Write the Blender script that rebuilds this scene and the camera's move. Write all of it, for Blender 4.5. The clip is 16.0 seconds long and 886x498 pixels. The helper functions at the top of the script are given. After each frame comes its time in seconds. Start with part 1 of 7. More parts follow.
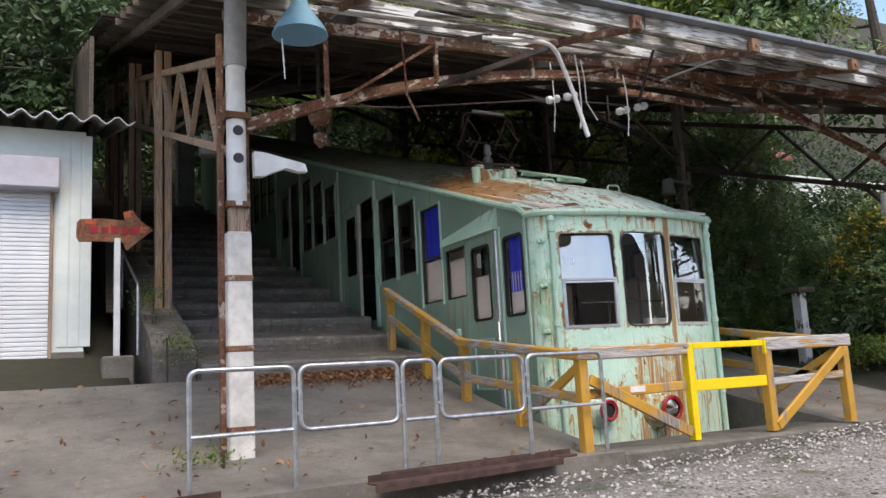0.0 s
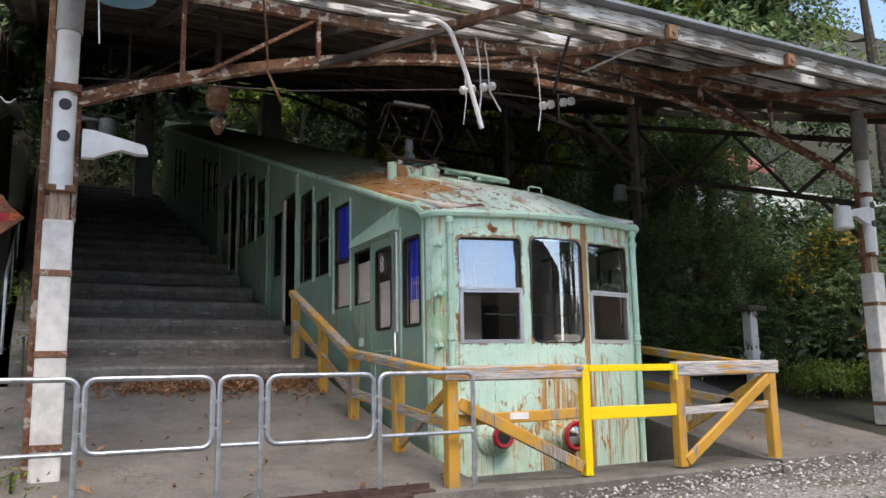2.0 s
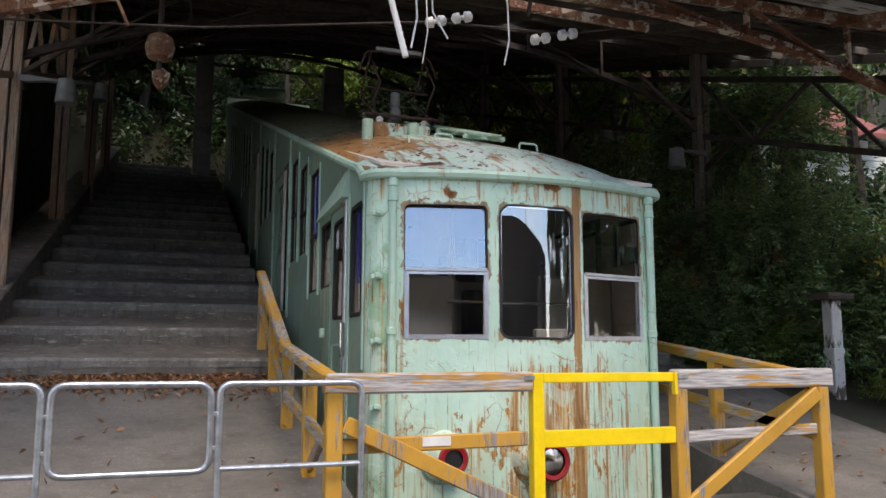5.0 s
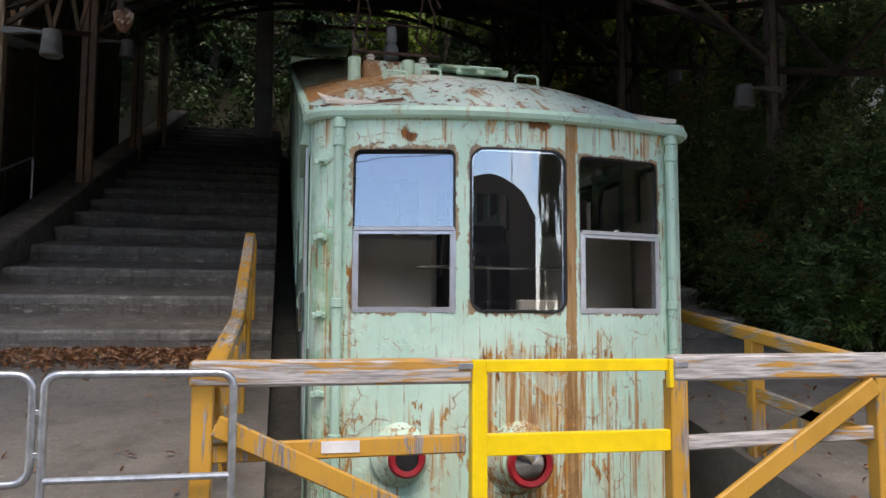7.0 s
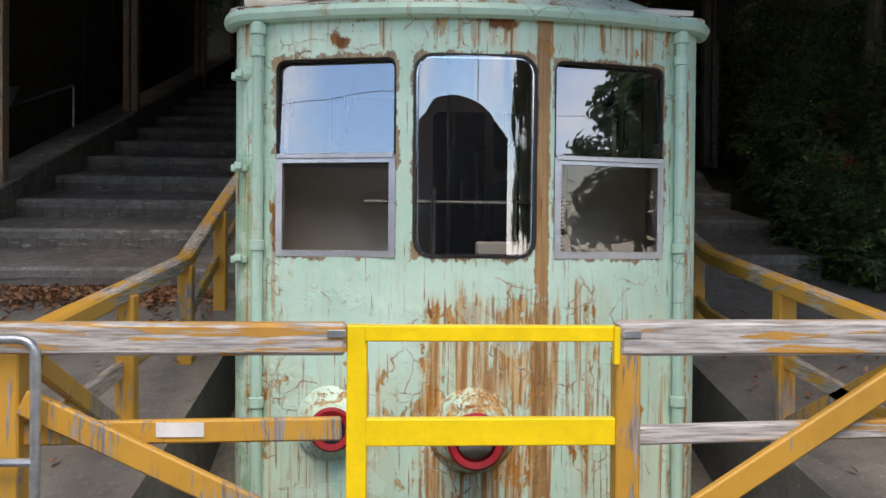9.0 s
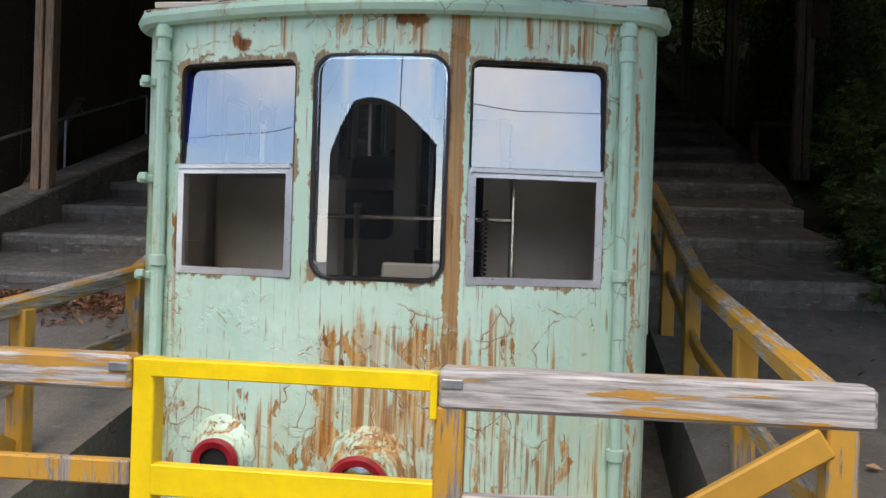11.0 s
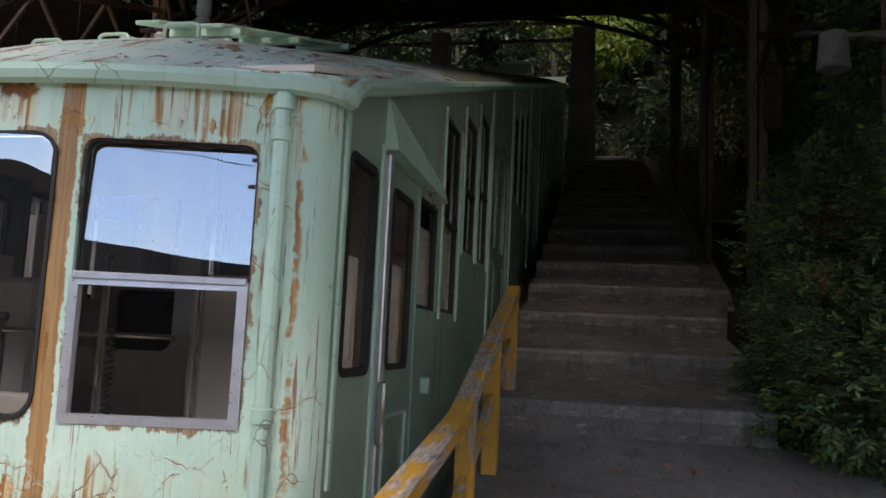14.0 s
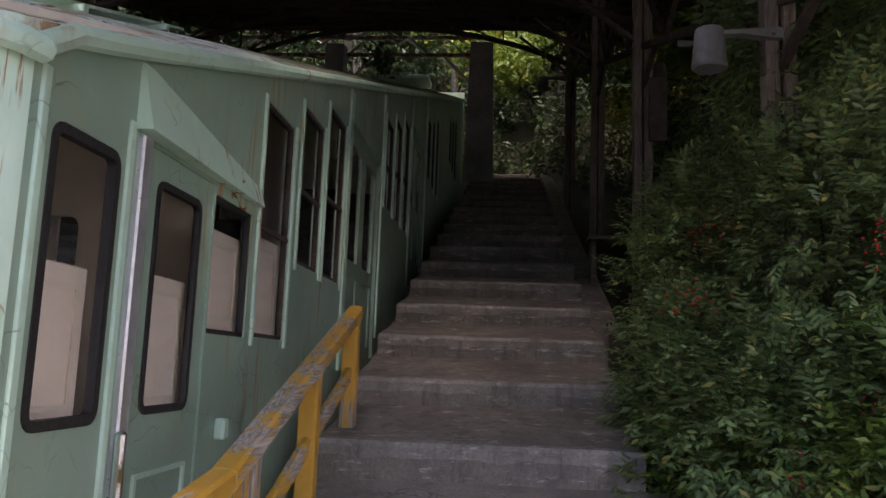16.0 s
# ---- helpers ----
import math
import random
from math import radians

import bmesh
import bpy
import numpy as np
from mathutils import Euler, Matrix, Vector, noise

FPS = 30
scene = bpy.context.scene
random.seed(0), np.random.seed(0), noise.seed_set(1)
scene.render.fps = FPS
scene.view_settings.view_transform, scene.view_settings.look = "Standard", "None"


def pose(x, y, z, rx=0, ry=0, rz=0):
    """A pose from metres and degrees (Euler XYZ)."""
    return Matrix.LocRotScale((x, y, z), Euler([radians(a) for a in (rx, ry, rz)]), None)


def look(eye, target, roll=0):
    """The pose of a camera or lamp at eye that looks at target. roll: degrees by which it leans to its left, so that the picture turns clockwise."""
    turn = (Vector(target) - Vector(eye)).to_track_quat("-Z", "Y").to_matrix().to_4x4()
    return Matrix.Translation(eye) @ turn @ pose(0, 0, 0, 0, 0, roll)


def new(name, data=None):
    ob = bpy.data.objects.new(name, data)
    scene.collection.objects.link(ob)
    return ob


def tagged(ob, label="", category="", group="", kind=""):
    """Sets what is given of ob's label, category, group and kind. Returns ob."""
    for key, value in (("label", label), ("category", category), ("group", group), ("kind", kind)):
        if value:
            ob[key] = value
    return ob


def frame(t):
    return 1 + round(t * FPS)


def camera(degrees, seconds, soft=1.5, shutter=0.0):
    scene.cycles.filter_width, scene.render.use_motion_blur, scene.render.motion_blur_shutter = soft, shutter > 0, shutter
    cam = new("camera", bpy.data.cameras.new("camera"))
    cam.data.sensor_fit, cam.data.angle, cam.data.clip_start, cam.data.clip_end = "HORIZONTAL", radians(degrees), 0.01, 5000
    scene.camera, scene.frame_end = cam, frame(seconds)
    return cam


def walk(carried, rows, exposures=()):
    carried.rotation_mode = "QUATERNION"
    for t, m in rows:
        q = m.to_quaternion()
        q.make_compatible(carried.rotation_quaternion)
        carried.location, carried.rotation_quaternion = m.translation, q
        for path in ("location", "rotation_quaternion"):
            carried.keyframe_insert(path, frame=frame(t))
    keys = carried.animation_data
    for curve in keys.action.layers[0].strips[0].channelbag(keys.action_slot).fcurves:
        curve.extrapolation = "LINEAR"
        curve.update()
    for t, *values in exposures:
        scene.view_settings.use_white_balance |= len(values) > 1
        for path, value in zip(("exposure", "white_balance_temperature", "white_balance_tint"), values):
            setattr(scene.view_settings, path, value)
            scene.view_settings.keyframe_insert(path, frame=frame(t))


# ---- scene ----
cam = camera(58.5, 16.0)
METRES, EYE, TILT, LEAN, TURN = 10.8, 0.785, 0.0, 0.0, -27.5
ROWS = [
    (0.0, 0.0, 0.0, 0.0, 0.47, 8.61, 3.09),
    (0.5, 0.0292, 0.0205, -0.0, -0.74, 8.54, 0.97),
    (1.0, 0.0522, 0.0474, 0.0019, -2.26, 7.91, 1.07),
    (1.5, 0.0764, 0.0666, 0.0043, -0.92, 9.55, 1.62),
    (2.0, 0.1068, 0.0819, 0.007, 0.3, 8.89, 1.03),
    (2.5, 0.1233, 0.1062, 0.0081, 1.54, 8.23, 0.88),
    (3.0, 0.1406, 0.131, 0.0117, 2.05, 8.47, 2.1),
    (3.5, 0.1692, 0.1596, 0.0137, 2.87, 8.42, 0.92),
    (4.0, 0.1895, 0.1906, 0.0155, 4.11, 7.95, 0.15),
    (6.5, 0.2872, 0.332, 0.0289, 14.92, 6.71, -0.27),
    (7.0, 0.2993, 0.3661, 0.0305, 15.83, 4.91, -0.26),
    (7.5, 0.3126, 0.3971, 0.0339, 17.15, 2.95, 0.89),
    (8.0, 0.3327, 0.4256, 0.0368, 19.4, 0.91, -1.05),
    (10.5, 0.4074, 0.543, 0.0478, 32.14, -0.97, 0.83),
    (11.0, 0.4345, 0.5659, 0.0494, 34.47, -0.22, -1.82),
    (11.5, 0.4507, 0.5949, 0.0483, 33.68, 0.05, -1.91),
    (12.0, 0.4679, 0.6259, 0.0523, 30.07, 0.87, -0.71),
    (12.5, 0.4904, 0.6543, 0.0544, 33.37, 0.65, -2.87),
    (13.0, 0.4977, 0.6843, 0.0576, 36.1, 3.74, -3.44),
    (13.5, 0.5037, 0.7072, 0.0631, 37.14, 6.13, -2.46),
    (14.0, 0.5155, 0.7231, 0.0662, 38.31, 6.61, -2.64),
    (14.5, 0.5227, 0.7292, 0.0669, 37.94, 7.92, -1.43),
    (15.0, 0.523, 0.7444, 0.0664, 34.91, 8.14, -1.31),
    (15.5, 0.514, 0.774, 0.0704, 32.33, 8.33, -1.04),
    (16.0, 0.5098, 0.8104, 0.0729, 32.1, 8.37, -2.07),
]
EXPOSURE = [(0.0, 1.1, 7300, 15), (3.0, 1.08, 7300, 15), (4.0, 1.0, 7300, 16), (6.5, 0.92, 7300, 17), (10.5, 0.86, 7300, 14), (12.0, 0.96, 7300, 14),
            (13.0, 0.95, 7350, 16), (13.5, 1.0, 7400, 18), (14.5, 1.14, 7600, 23), (15.5, 1.72, 7700, 28), (16.0, 2.15, 7700, 30)]
walk(cam, [(t, pose(0, 0, EYE, TILT, LEAN, TURN) @ pose(METRES * x, METRES * y, METRES * z, 90 + pitch, roll, yaw)) for t, x, y, z, yaw, pitch, roll in ROWS], EXPOSURE)

# ---- world and sun: bright thin cloud, light from behind the camera ----
SUN_EL, SUN_AZ = 56.0, 180.0     # azimuth clockwise from +y
world = bpy.data.worlds.new("world")
scene.world = world
world.use_nodes = True
wn = world.node_tree
sky = wn.nodes.new("ShaderNodeTexSky")
sky.sky_type = "NISHITA"
sky.sun_disc = False
sky.sun_elevation, sky.sun_rotation = radians(SUN_EL), radians(SUN_AZ)
sky.dust_density, sky.air_density, sky.ozone_density, sky.altitude = 0.2, 1.2, 3.0, 900.0
# broken white cloud over the clear sky
wco = wn.nodes.new("ShaderNodeTexCoord")
cloud = wn.nodes.new("ShaderNodeTexNoise")
cloud.inputs["Scale"].default_value, cloud.inputs["Detail"].default_value, cloud.inputs["Roughness"].default_value = 2.2, 6.0, 0.55
wn.links.new(wco.outputs["Generated"], cloud.inputs["Vector"])
cover = wn.nodes.new("ShaderNodeMapRange")
cover.interpolation_type = "SMOOTHSTEP"
cover.inputs[1].default_value, cover.inputs[2].default_value, cover.inputs[4].default_value = 0.47, 0.66, 0.85
wn.links.new(cloud.outputs[0], cover.inputs[0])
veil = wn.nodes.new("ShaderNodeMix")
veil.data_type = "RGBA"
# haze whitens the sky towards the horizon
wsep = wn.nodes.new("ShaderNodeSeparateXYZ")
wn.links.new(wco.outputs["Generated"], wsep.inputs[0])
haze = wn.nodes.new("ShaderNodeMapRange")
haze.inputs[1].default_value, haze.inputs[2].default_value, haze.inputs[3].default_value, haze.inputs[4].default_value = 0.0, 0.20, 0.8, 0.0
wn.links.new(wsep.outputs[2], haze.inputs[0])
both = wn.nodes.new("ShaderNodeMath")
both.operation = "MAXIMUM"
wn.links.new(cover.outputs[0], both.inputs[0])
wn.links.new(haze.outputs[0], both.inputs[1])
wn.links.new(both.outputs[0], veil.inputs[0])
wn.links.new(sky.outputs[0], veil.inputs[6])
veil.inputs[7].default_value = (7.4, 7.3, 7.2, 1)
wn.links.new(veil.outputs[2], wn.nodes["Background"].inputs[0])
wn.nodes["Background"].inputs[1].default_value = 0.15
sun = new("sun", bpy.data.lights.new("sun", "SUN"))
sun.data.energy, sun.data.angle, sun.data.color = 1.6, radians(30), (1.0, 0.95, 0.88)
az = radians(SUN_AZ)
sun_from = Vector((math.sin(az) * math.cos(radians(SUN_EL)), math.cos(az) * math.cos(radians(SUN_EL)), math.sin(radians(SUN_EL))))
sun.matrix_world = look(sun_from * 40, (0, 0, 0))


# ---- materials ----
class Nodes:
    """A short way to write node materials."""

    def __init__(self, name):
        self.mat = bpy.data.materials.new(name)
        self.mat.use_nodes = True
        self.tree = self.mat.node_tree
        self.out = self.tree.nodes["Material Output"]
        self.bsdf = self.tree.nodes["Principled BSDF"]
        self.co = self.add("ShaderNodeTexCoord").outputs["Object"]

    def add(self, kind, **values):
        n = self.tree.nodes.new(kind)
        for k, v in values.items():
            setattr(n, k, v)
        return n

    def put(self, socket, value):
        if isinstance(value, bpy.types.NodeSocket):
            self.tree.links.new(value, socket)
        else:
            socket.default_value = value

    def scaled(self, s, turn=(0, 0, 0), shift=(0, 0, 0)):
        n = self.add("ShaderNodeMapping")
        self.put(n.inputs[0], self.co)
        n.inputs[1].default_value, n.inputs[2].default_value = shift, turn
        n.inputs[3].default_value = s if isinstance(s, tuple) else (s, s, s)
        return n.outputs[0]

    def noise(self, scale, detail=4.0, rough=0.6, vec=None, distort=0.0):
        n = self.add("ShaderNodeTexNoise")
        self.put(n.inputs["Vector"], vec if vec is not None else self.co)
        n.inputs["Scale"].default_value, n.inputs["Detail"].default_value = scale, detail
        n.inputs["Roughness"].default_value, n.inputs["Distortion"].default_value = rough, distort
        return n.outputs[0]

    def voronoi(self, scale, feature="DISTANCE_TO_EDGE", vec=None):
        n = self.add("ShaderNodeTexVoronoi", feature=feature)
        self.put(n.inputs["Vector"], vec if vec is not None else self.co)
        n.inputs["Scale"].default_value = scale
        return n.outputs["Distance"]

    def ramp(self, fac, lo, hi, a=0.0, b=1.0):
        n = self.add("ShaderNodeMapRange")
        n.interpolation_type = "SMOOTHSTEP"
        self.put(n.inputs[0], fac)
        n.inputs[1].default_value, n.inputs[2].default_value, n.inputs[3].default_value, n.inputs[4].default_value = lo, hi, a, b
        return n.outputs[0]

    def calc(self, op, a, b=0.0):
        n = self.add("ShaderNodeMath", operation=op)
        self.put(n.inputs[0], a)
        self.put(n.inputs[1], b)
        return n.outputs[0]

    def mix(self, fac, a, b, blend="MIX"):
        n = self.add("ShaderNodeMix", data_type="RGBA", blend_type=blend)
        self.put(n.inputs[0], fac)
        self.put(n.inputs[6], a if isinstance(a, bpy.types.NodeSocket) else (*a, 1))
        self.put(n.inputs[7], b if isinstance(b, bpy.types.NodeSocket) else (*b, 1))
        return n.outputs[2]

    def random(self):
        return self.add("ShaderNodeObjectInfo").outputs["Random"]

    def height(self):
        n = self.add("ShaderNodeSeparateXYZ")
        self.put(n.inputs[0], self.co)
        return n.outputs

    def done(self, colour, rough=0.7, metal=0.0, bump=None, strength=0.4, distance=0.01):
        self.put(self.bsdf.inputs["Base Color"], colour if isinstance(colour, bpy.types.NodeSocket) else (*colour, 1))
        self.put(self.bsdf.inputs["Roughness"], rough)
        self.put(self.bsdf.inputs["Metallic"], metal)
        if bump is not None:
            n = self.add("ShaderNodeBump")
            n.inputs["Strength"].default_value, n.inputs["Distance"].default_value = strength, distance
            self.put(n.inputs["Height"], bump)
            self.put(self.bsdf.inputs["Normal"], n.outputs[0])
        return self.mat


RUST_DARK, RUST_MID, RUST_PALE = (0.07, 0.028, 0.018), (0.21, 0.085, 0.04), (0.36, 0.225, 0.13)
RUN_DARK, RUN_MID, RUN_PALE = (0.12, 0.04, 0.014), (0.33, 0.145, 0.035), (0.50, 0.36, 0.17)


def paint_mint(name, base, rust_level, streak_level, crack=1.0, dirt=0.3, run=(13, 13, 0.9)):
    """Old gloss paint on steel: cracked and lifting, with rust patches and runs below them."""
    n = Nodes(name)
    big = n.noise(1.1, 3, 0.55)
    mid = n.noise(5.0, 6, 0.65, distort=0.6)
    streak = n.noise(1.0, 5, 0.62, n.scaled(run))
    streak2 = n.noise(1.0, 4, 0.7, n.scaled(tuple(2.5 * v for v in run), shift=(3, 1, 0)))
    paint = n.mix(n.ramp(big, 0.35, 0.7), tuple(c * 0.86 for c in base), tuple(min(1, c * 1.1) for c in base))
    paint = n.mix(n.ramp(n.noise(2.3, 5, 0.7), 0.45, 0.75, 0, dirt), paint, (0.30, 0.30, 0.20))
    runs = n.calc("MULTIPLY", n.ramp(streak, 0.60 - 0.12 * streak_level, 0.74 - 0.12 * streak_level), n.ramp(big, 0.42, 0.56))
    runs2 = n.calc("MULTIPLY", n.ramp(streak2, 0.60, 0.72), n.ramp(mid, 0.42, 0.6, 0, 0.75))
    runs = n.calc("MAXIMUM", runs, n.calc("MULTIPLY", runs2, streak_level))
    col = n.mix(n.calc("MULTIPLY", runs, 0.9), paint, n.mix(streak2, RUN_PALE, RUN_MID))
    wob = n.add("ShaderNodeMixRGB")
    wob.inputs[0].default_value = 0.12
    n.put(wob.inputs[1], n.co)
    noise_col = n.add("ShaderNodeTexNoise")
    noise_col.inputs["Scale"].default_value = 6.0
    n.put(noise_col.inputs["Vector"], n.co)
    n.put(wob.inputs[2], noise_col.outputs["Color"])
    cracks = n.calc("SUBTRACT", 1.0, n.ramp(n.voronoi(6.5, vec=wob.outputs[0]), 0.0, 0.022))
    cracks = n.calc("MULTIPLY", cracks, n.ramp(n.noise(1.9, 3, 0.6, n.scaled(1.0, shift=(7, 2, 5))), 0.50, 0.62, 0, crack))
    col = n.mix(n.calc("MULTIPLY", cracks, 0.85), col, (0.10, 0.06, 0.03))
    patch = n.ramp(mid, 0.74 - 0.1 * rust_level, 0.77 - 0.1 * rust_level)
    patch = n.calc("MULTIPLY", patch, n.ramp(big, 0.46, 0.60))
    col = n.mix(patch, col, n.mix(n.noise(40, 3), RUN_DARK, RUN_MID))
    lift = n.calc("SUBTRACT", n.calc("MULTIPLY", n.noise(9, 4, 0.6), 0.8), n.calc("MAXIMUM", n.calc("MULTIPLY", patch, 0.6), cracks))
    rough = n.ramp(n.calc("MAXIMUM", runs, patch), 0, 1, 0.42, 0.85)
    return n.done(col, rough, 0.0, lift, 0.45, 0.012)


def front_paint():
    """The front's paint: scabs of bare rust, runs below them, and lifted flakes, worst low in the middle and over the windows."""
    n = Nodes("mint_front")
    warp = n.calc("MULTIPLY", n.calc("SUBTRACT", n.noise(7, 5, 0.7), 0.5), 0.35)
    warp2 = n.calc("MULTIPLY", n.calc("SUBTRACT", n.noise(5, 5, 0.7, n.scaled(1.0, shift=(5, 9, 2))), 0.5), 0.30)
    xyz = n.height()
    X, Z = n.calc("ADD", xyz[0], warp), n.calc("ADD", xyz[2], warp2)

    def zone(x0, x1, z0, z1, soft=0.06):
        f = n.calc("MULTIPLY", n.ramp(X, x0 - soft, x0 + soft), n.ramp(X, x1 - soft, x1 + soft, 1, 0))
        return n.calc("MULTIPLY", f, n.calc("MULTIPLY", n.ramp(Z, z0 - soft, z0 + soft), n.ramp(Z, z1 - soft, z1 + soft, 1, 0)))

    def most(*a):
        r = a[0]
        for b in a[1:]:
            r = n.calc("MAXIMUM", r, b)
        return r

    low = zone(-0.28, 0.52, 0.1, 1.32, 0.12)
    band = most(zone(-0.22, 1.15, 2.62, 2.86, 0.05), n.calc("MULTIPLY", zone(-1.3, -0.2, 2.62, 2.86, 0.05), 0.6))
    right = zone(0.62, 1.4, -0.2, 1.0, 0.10)
    edges = most(n.calc("MULTIPLY", zone(1.0, 1.4, -0.2, 2.9), 0.3), n.calc("MULTIPLY", zone(-1.4, -1.02, -0.2, 2.0), 0.8))
    heavy = most(low, n.calc("MULTIPLY", band, 0.74), n.calc("MULTIPLY", right, 0.62), n.calc("MULTIPLY", zone(0.45, 1.1, 0.2, 1.4, 0.08), 0.55), n.calc("MULTIPLY", edges, 0.66), n.calc("MULTIPLY", zone(-1.1, -0.3, 0.1, 0.95, 0.1), 0.45))
    big = n.noise(1.6, 4, 0.6)
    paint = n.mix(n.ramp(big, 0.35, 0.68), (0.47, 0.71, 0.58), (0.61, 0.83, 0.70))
    paint = n.mix(n.ramp(n.noise(9, 5, 0.7), 0.5, 0.75, 0, 0.35), paint, (0.64, 0.75, 0.66))
    paint = n.mix(n.ramp(n.noise(1.0, 5, 0.7, n.scaled((11, 11, 1.2), shift=(4, 4, 4))), 0.52, 0.72, 0, 0.4), paint, (0.46, 0.56, 0.42))
    paint = n.mix(n.calc("MULTIPLY", zone(-1.4, -1.15, -0.4, 2.4), n.ramp(n.noise(4, 4), 0.45, 0.6, 0, 0.8)), paint, (0.22, 0.48, 0.28))
    streak = n.noise(1.0, 4, 0.6, n.scaled((21, 21, 0.7)))
    fine = n.noise(1.0, 4, 0.65, n.scaled((48, 48, 2.0), shift=(3, 1, 0)))
    tan = n.mix(n.ramp(streak, 0.38, 0.62), (0.66, 0.60, 0.40), (0.56, 0.37, 0.14))
    rust = n.mix(n.ramp(fine, 0.36, 0.66), (0.54, 0.27, 0.06), (0.30, 0.105, 0.02))
    # thin tan wash and long vertical runs
    wash = n.calc("MULTIPLY", heavy, n.ramp(n.noise(1.0, 4, 0.65, n.scaled((7, 7, 1.0), shift=(1, 2, 3))), 0.42, 0.62, 0, 0.5))
    col = n.mix(wash, paint, tan)
    runs = n.ramp(n.calc("ADD", streak, n.calc("MULTIPLY", heavy, 0.22)), 0.66, 0.76)
    runs = n.calc("MULTIPLY", runs, n.ramp(fine, 0.30, 0.55, 0.3, 1.0))
    hair = n.calc("MULTIPLY", n.ramp(n.calc("ADD", fine, n.calc("MULTIPLY", most(right, low, edges), 0.07)), 0.59, 0.67), n.ramp(n.noise(3.4, 3, 0.6, n.scaled(1.0, shift=(8, 3, 1))), 0.40, 0.50))
    runs = n.calc("MAXIMUM", runs, n.calc("MULTIPLY", hair, 0.9))
    col = n.mix(n.calc("MULTIPLY", runs, 0.9), col, rust)
    # ragged places where the paint has come off, pale and orange inside
    ragged = n.noise(3.2, 9, 0.68, n.scaled((1.5, 1.5, 0.75), shift=(2, 6, 1)), 0.5)
    bare = n.ramp(n.calc("ADD", ragged, n.calc("MULTIPLY", heavy, 0.15)), 0.672, 0.68)
    inside = n.mix(n.ramp(n.noise(1.0, 5, 0.7, n.scaled((34, 34, 1.6), shift=(5, 0, 2))), 0.40, 0.58), tan, rust)
    inside = n.mix(n.ramp(ragged, 0.60, 0.72, 0, 0.75), inside, RUN_DARK)
    col = n.mix(bare, col, inside)
    flake = n.ramp(n.noise(2.4, 8, 0.62, n.scaled((1.2, 1.2, 1.0), shift=(9, 1, 7)), 0.9), 0.585, 0.592)
    flake = n.calc("MULTIPLY", flake, n.ramp(xyz[2], 0.6, 1.2, 1, 0.6))
    col = n.mix(n.calc("MULTIPLY", flake, 0.55), col, n.mix(n.noise(24, 4), (0.52, 0.76, 0.64), (0.70, 0.86, 0.75)))
    # the strip between the windows, bare from the gutter down
    wobble = n.calc("ADD", xyz[0], n.calc("MULTIPLY", n.calc("SUBTRACT", n.noise(11, 5, 0.7), 0.5), 0.05))
    strip = n.calc("MULTIPLY", n.ramp(wobble, 0.326, 0.332), n.ramp(wobble, 0.402, 0.408, 1, 0))
    strip = n.calc("MULTIPLY", strip, n.ramp(n.calc("ADD", n.noise(6, 5, 0.7), n.ramp(xyz[2], 0.9, 1.6, 0, 0.25)), 0.40, 0.46))
    col = n.mix(strip, col, n.mix(n.ramp(fine, 0.3, 0.68), (0.46, 0.285, 0.12), (0.28, 0.145, 0.055)))
    scab = n.ramp(n.calc("ADD", n.noise(4.2, 7, 0.66, n.scaled((1.6, 1.6, 0.6)), 0.35), n.calc("MULTIPLY", heavy, 0.10)), 0.735, 0.75)
    scab = n.calc("MAXIMUM", scab, most(zone(-0.78, -0.68, 2.66, 2.76, 0.02), zone(0.02, 0.22, 2.75, 2.82, 0.02)))
    col = n.mix(scab, col, n.mix(n.ramp(n.noise(1.0, 5, 0.7, n.scaled((24, 24, 5))), 0.35, 0.65), RUN_DARK, (0.30, 0.12, 0.03)))
    # short broken cracks with pale lifted rims and rust seeping out below
    jitter = n.add("ShaderNodeVectorMath", operation="MULTIPLY_ADD")
    nc = n.add("ShaderNodeTexNoise")
    nc.inputs["Scale"].default_value, nc.inputs["Detail"].default_value = 3.0, 3.5
    nc.inputs["Roughness"].default_value = 0.62
    n.put(nc.inputs["Vector"], n.co)
    n.put(jitter.inputs[0], nc.outputs["Color"])
    jitter.inputs[1].default_value = (0.26, 0.26, 0.26)
    n.put(jitter.inputs[2], n.co)
    cell = n.voronoi(4.6, vec=jitter.outputs[0])
    where = n.ramp(n.calc("ADD", n.noise(2.0, 3, 0.6, n.scaled(1.0, shift=(7, 2, 5))), n.calc("MULTIPLY", heavy, 0.10)), 0.52, 0.59)
    broken = n.calc("MULTIPLY", where, n.ramp(n.noise(6.0, 4, 0.6, n.scaled(1.0, shift=(1, 7, 3))), 0.47, 0.54))
    crack = n.calc("MULTIPLY", n.ramp(cell, 0.001, 0.012, 1, 0), broken)
    rim = n.calc("MULTIPLY", n.ramp(cell, 0.02, 0.06, 1, 0), n.calc("MULTIPLY", broken, 0.5))
    # rusty rims round the window openings, heavier at the sills
    rims = None
    for wx, wz, hw, hh in ((-0.74, 2.07, 0.325, 0.53), (0.005, 2.08, 0.33, 0.54), (0.75, 2.07, 0.32, 0.53)):
        dx = n.calc("SUBTRACT", n.calc("ABSOLUTE", n.calc("SUBTRACT", xyz[0], wx)), hw)
        dz = n.calc("SUBTRACT", n.calc("ABSOLUTE", n.calc("SUBTRACT", xyz[2], wz)), hh)
        d = n.calc("MAXIMUM", dx, dz)
        rims = d if rims is None else n.calc("MINIMUM", rims, d)
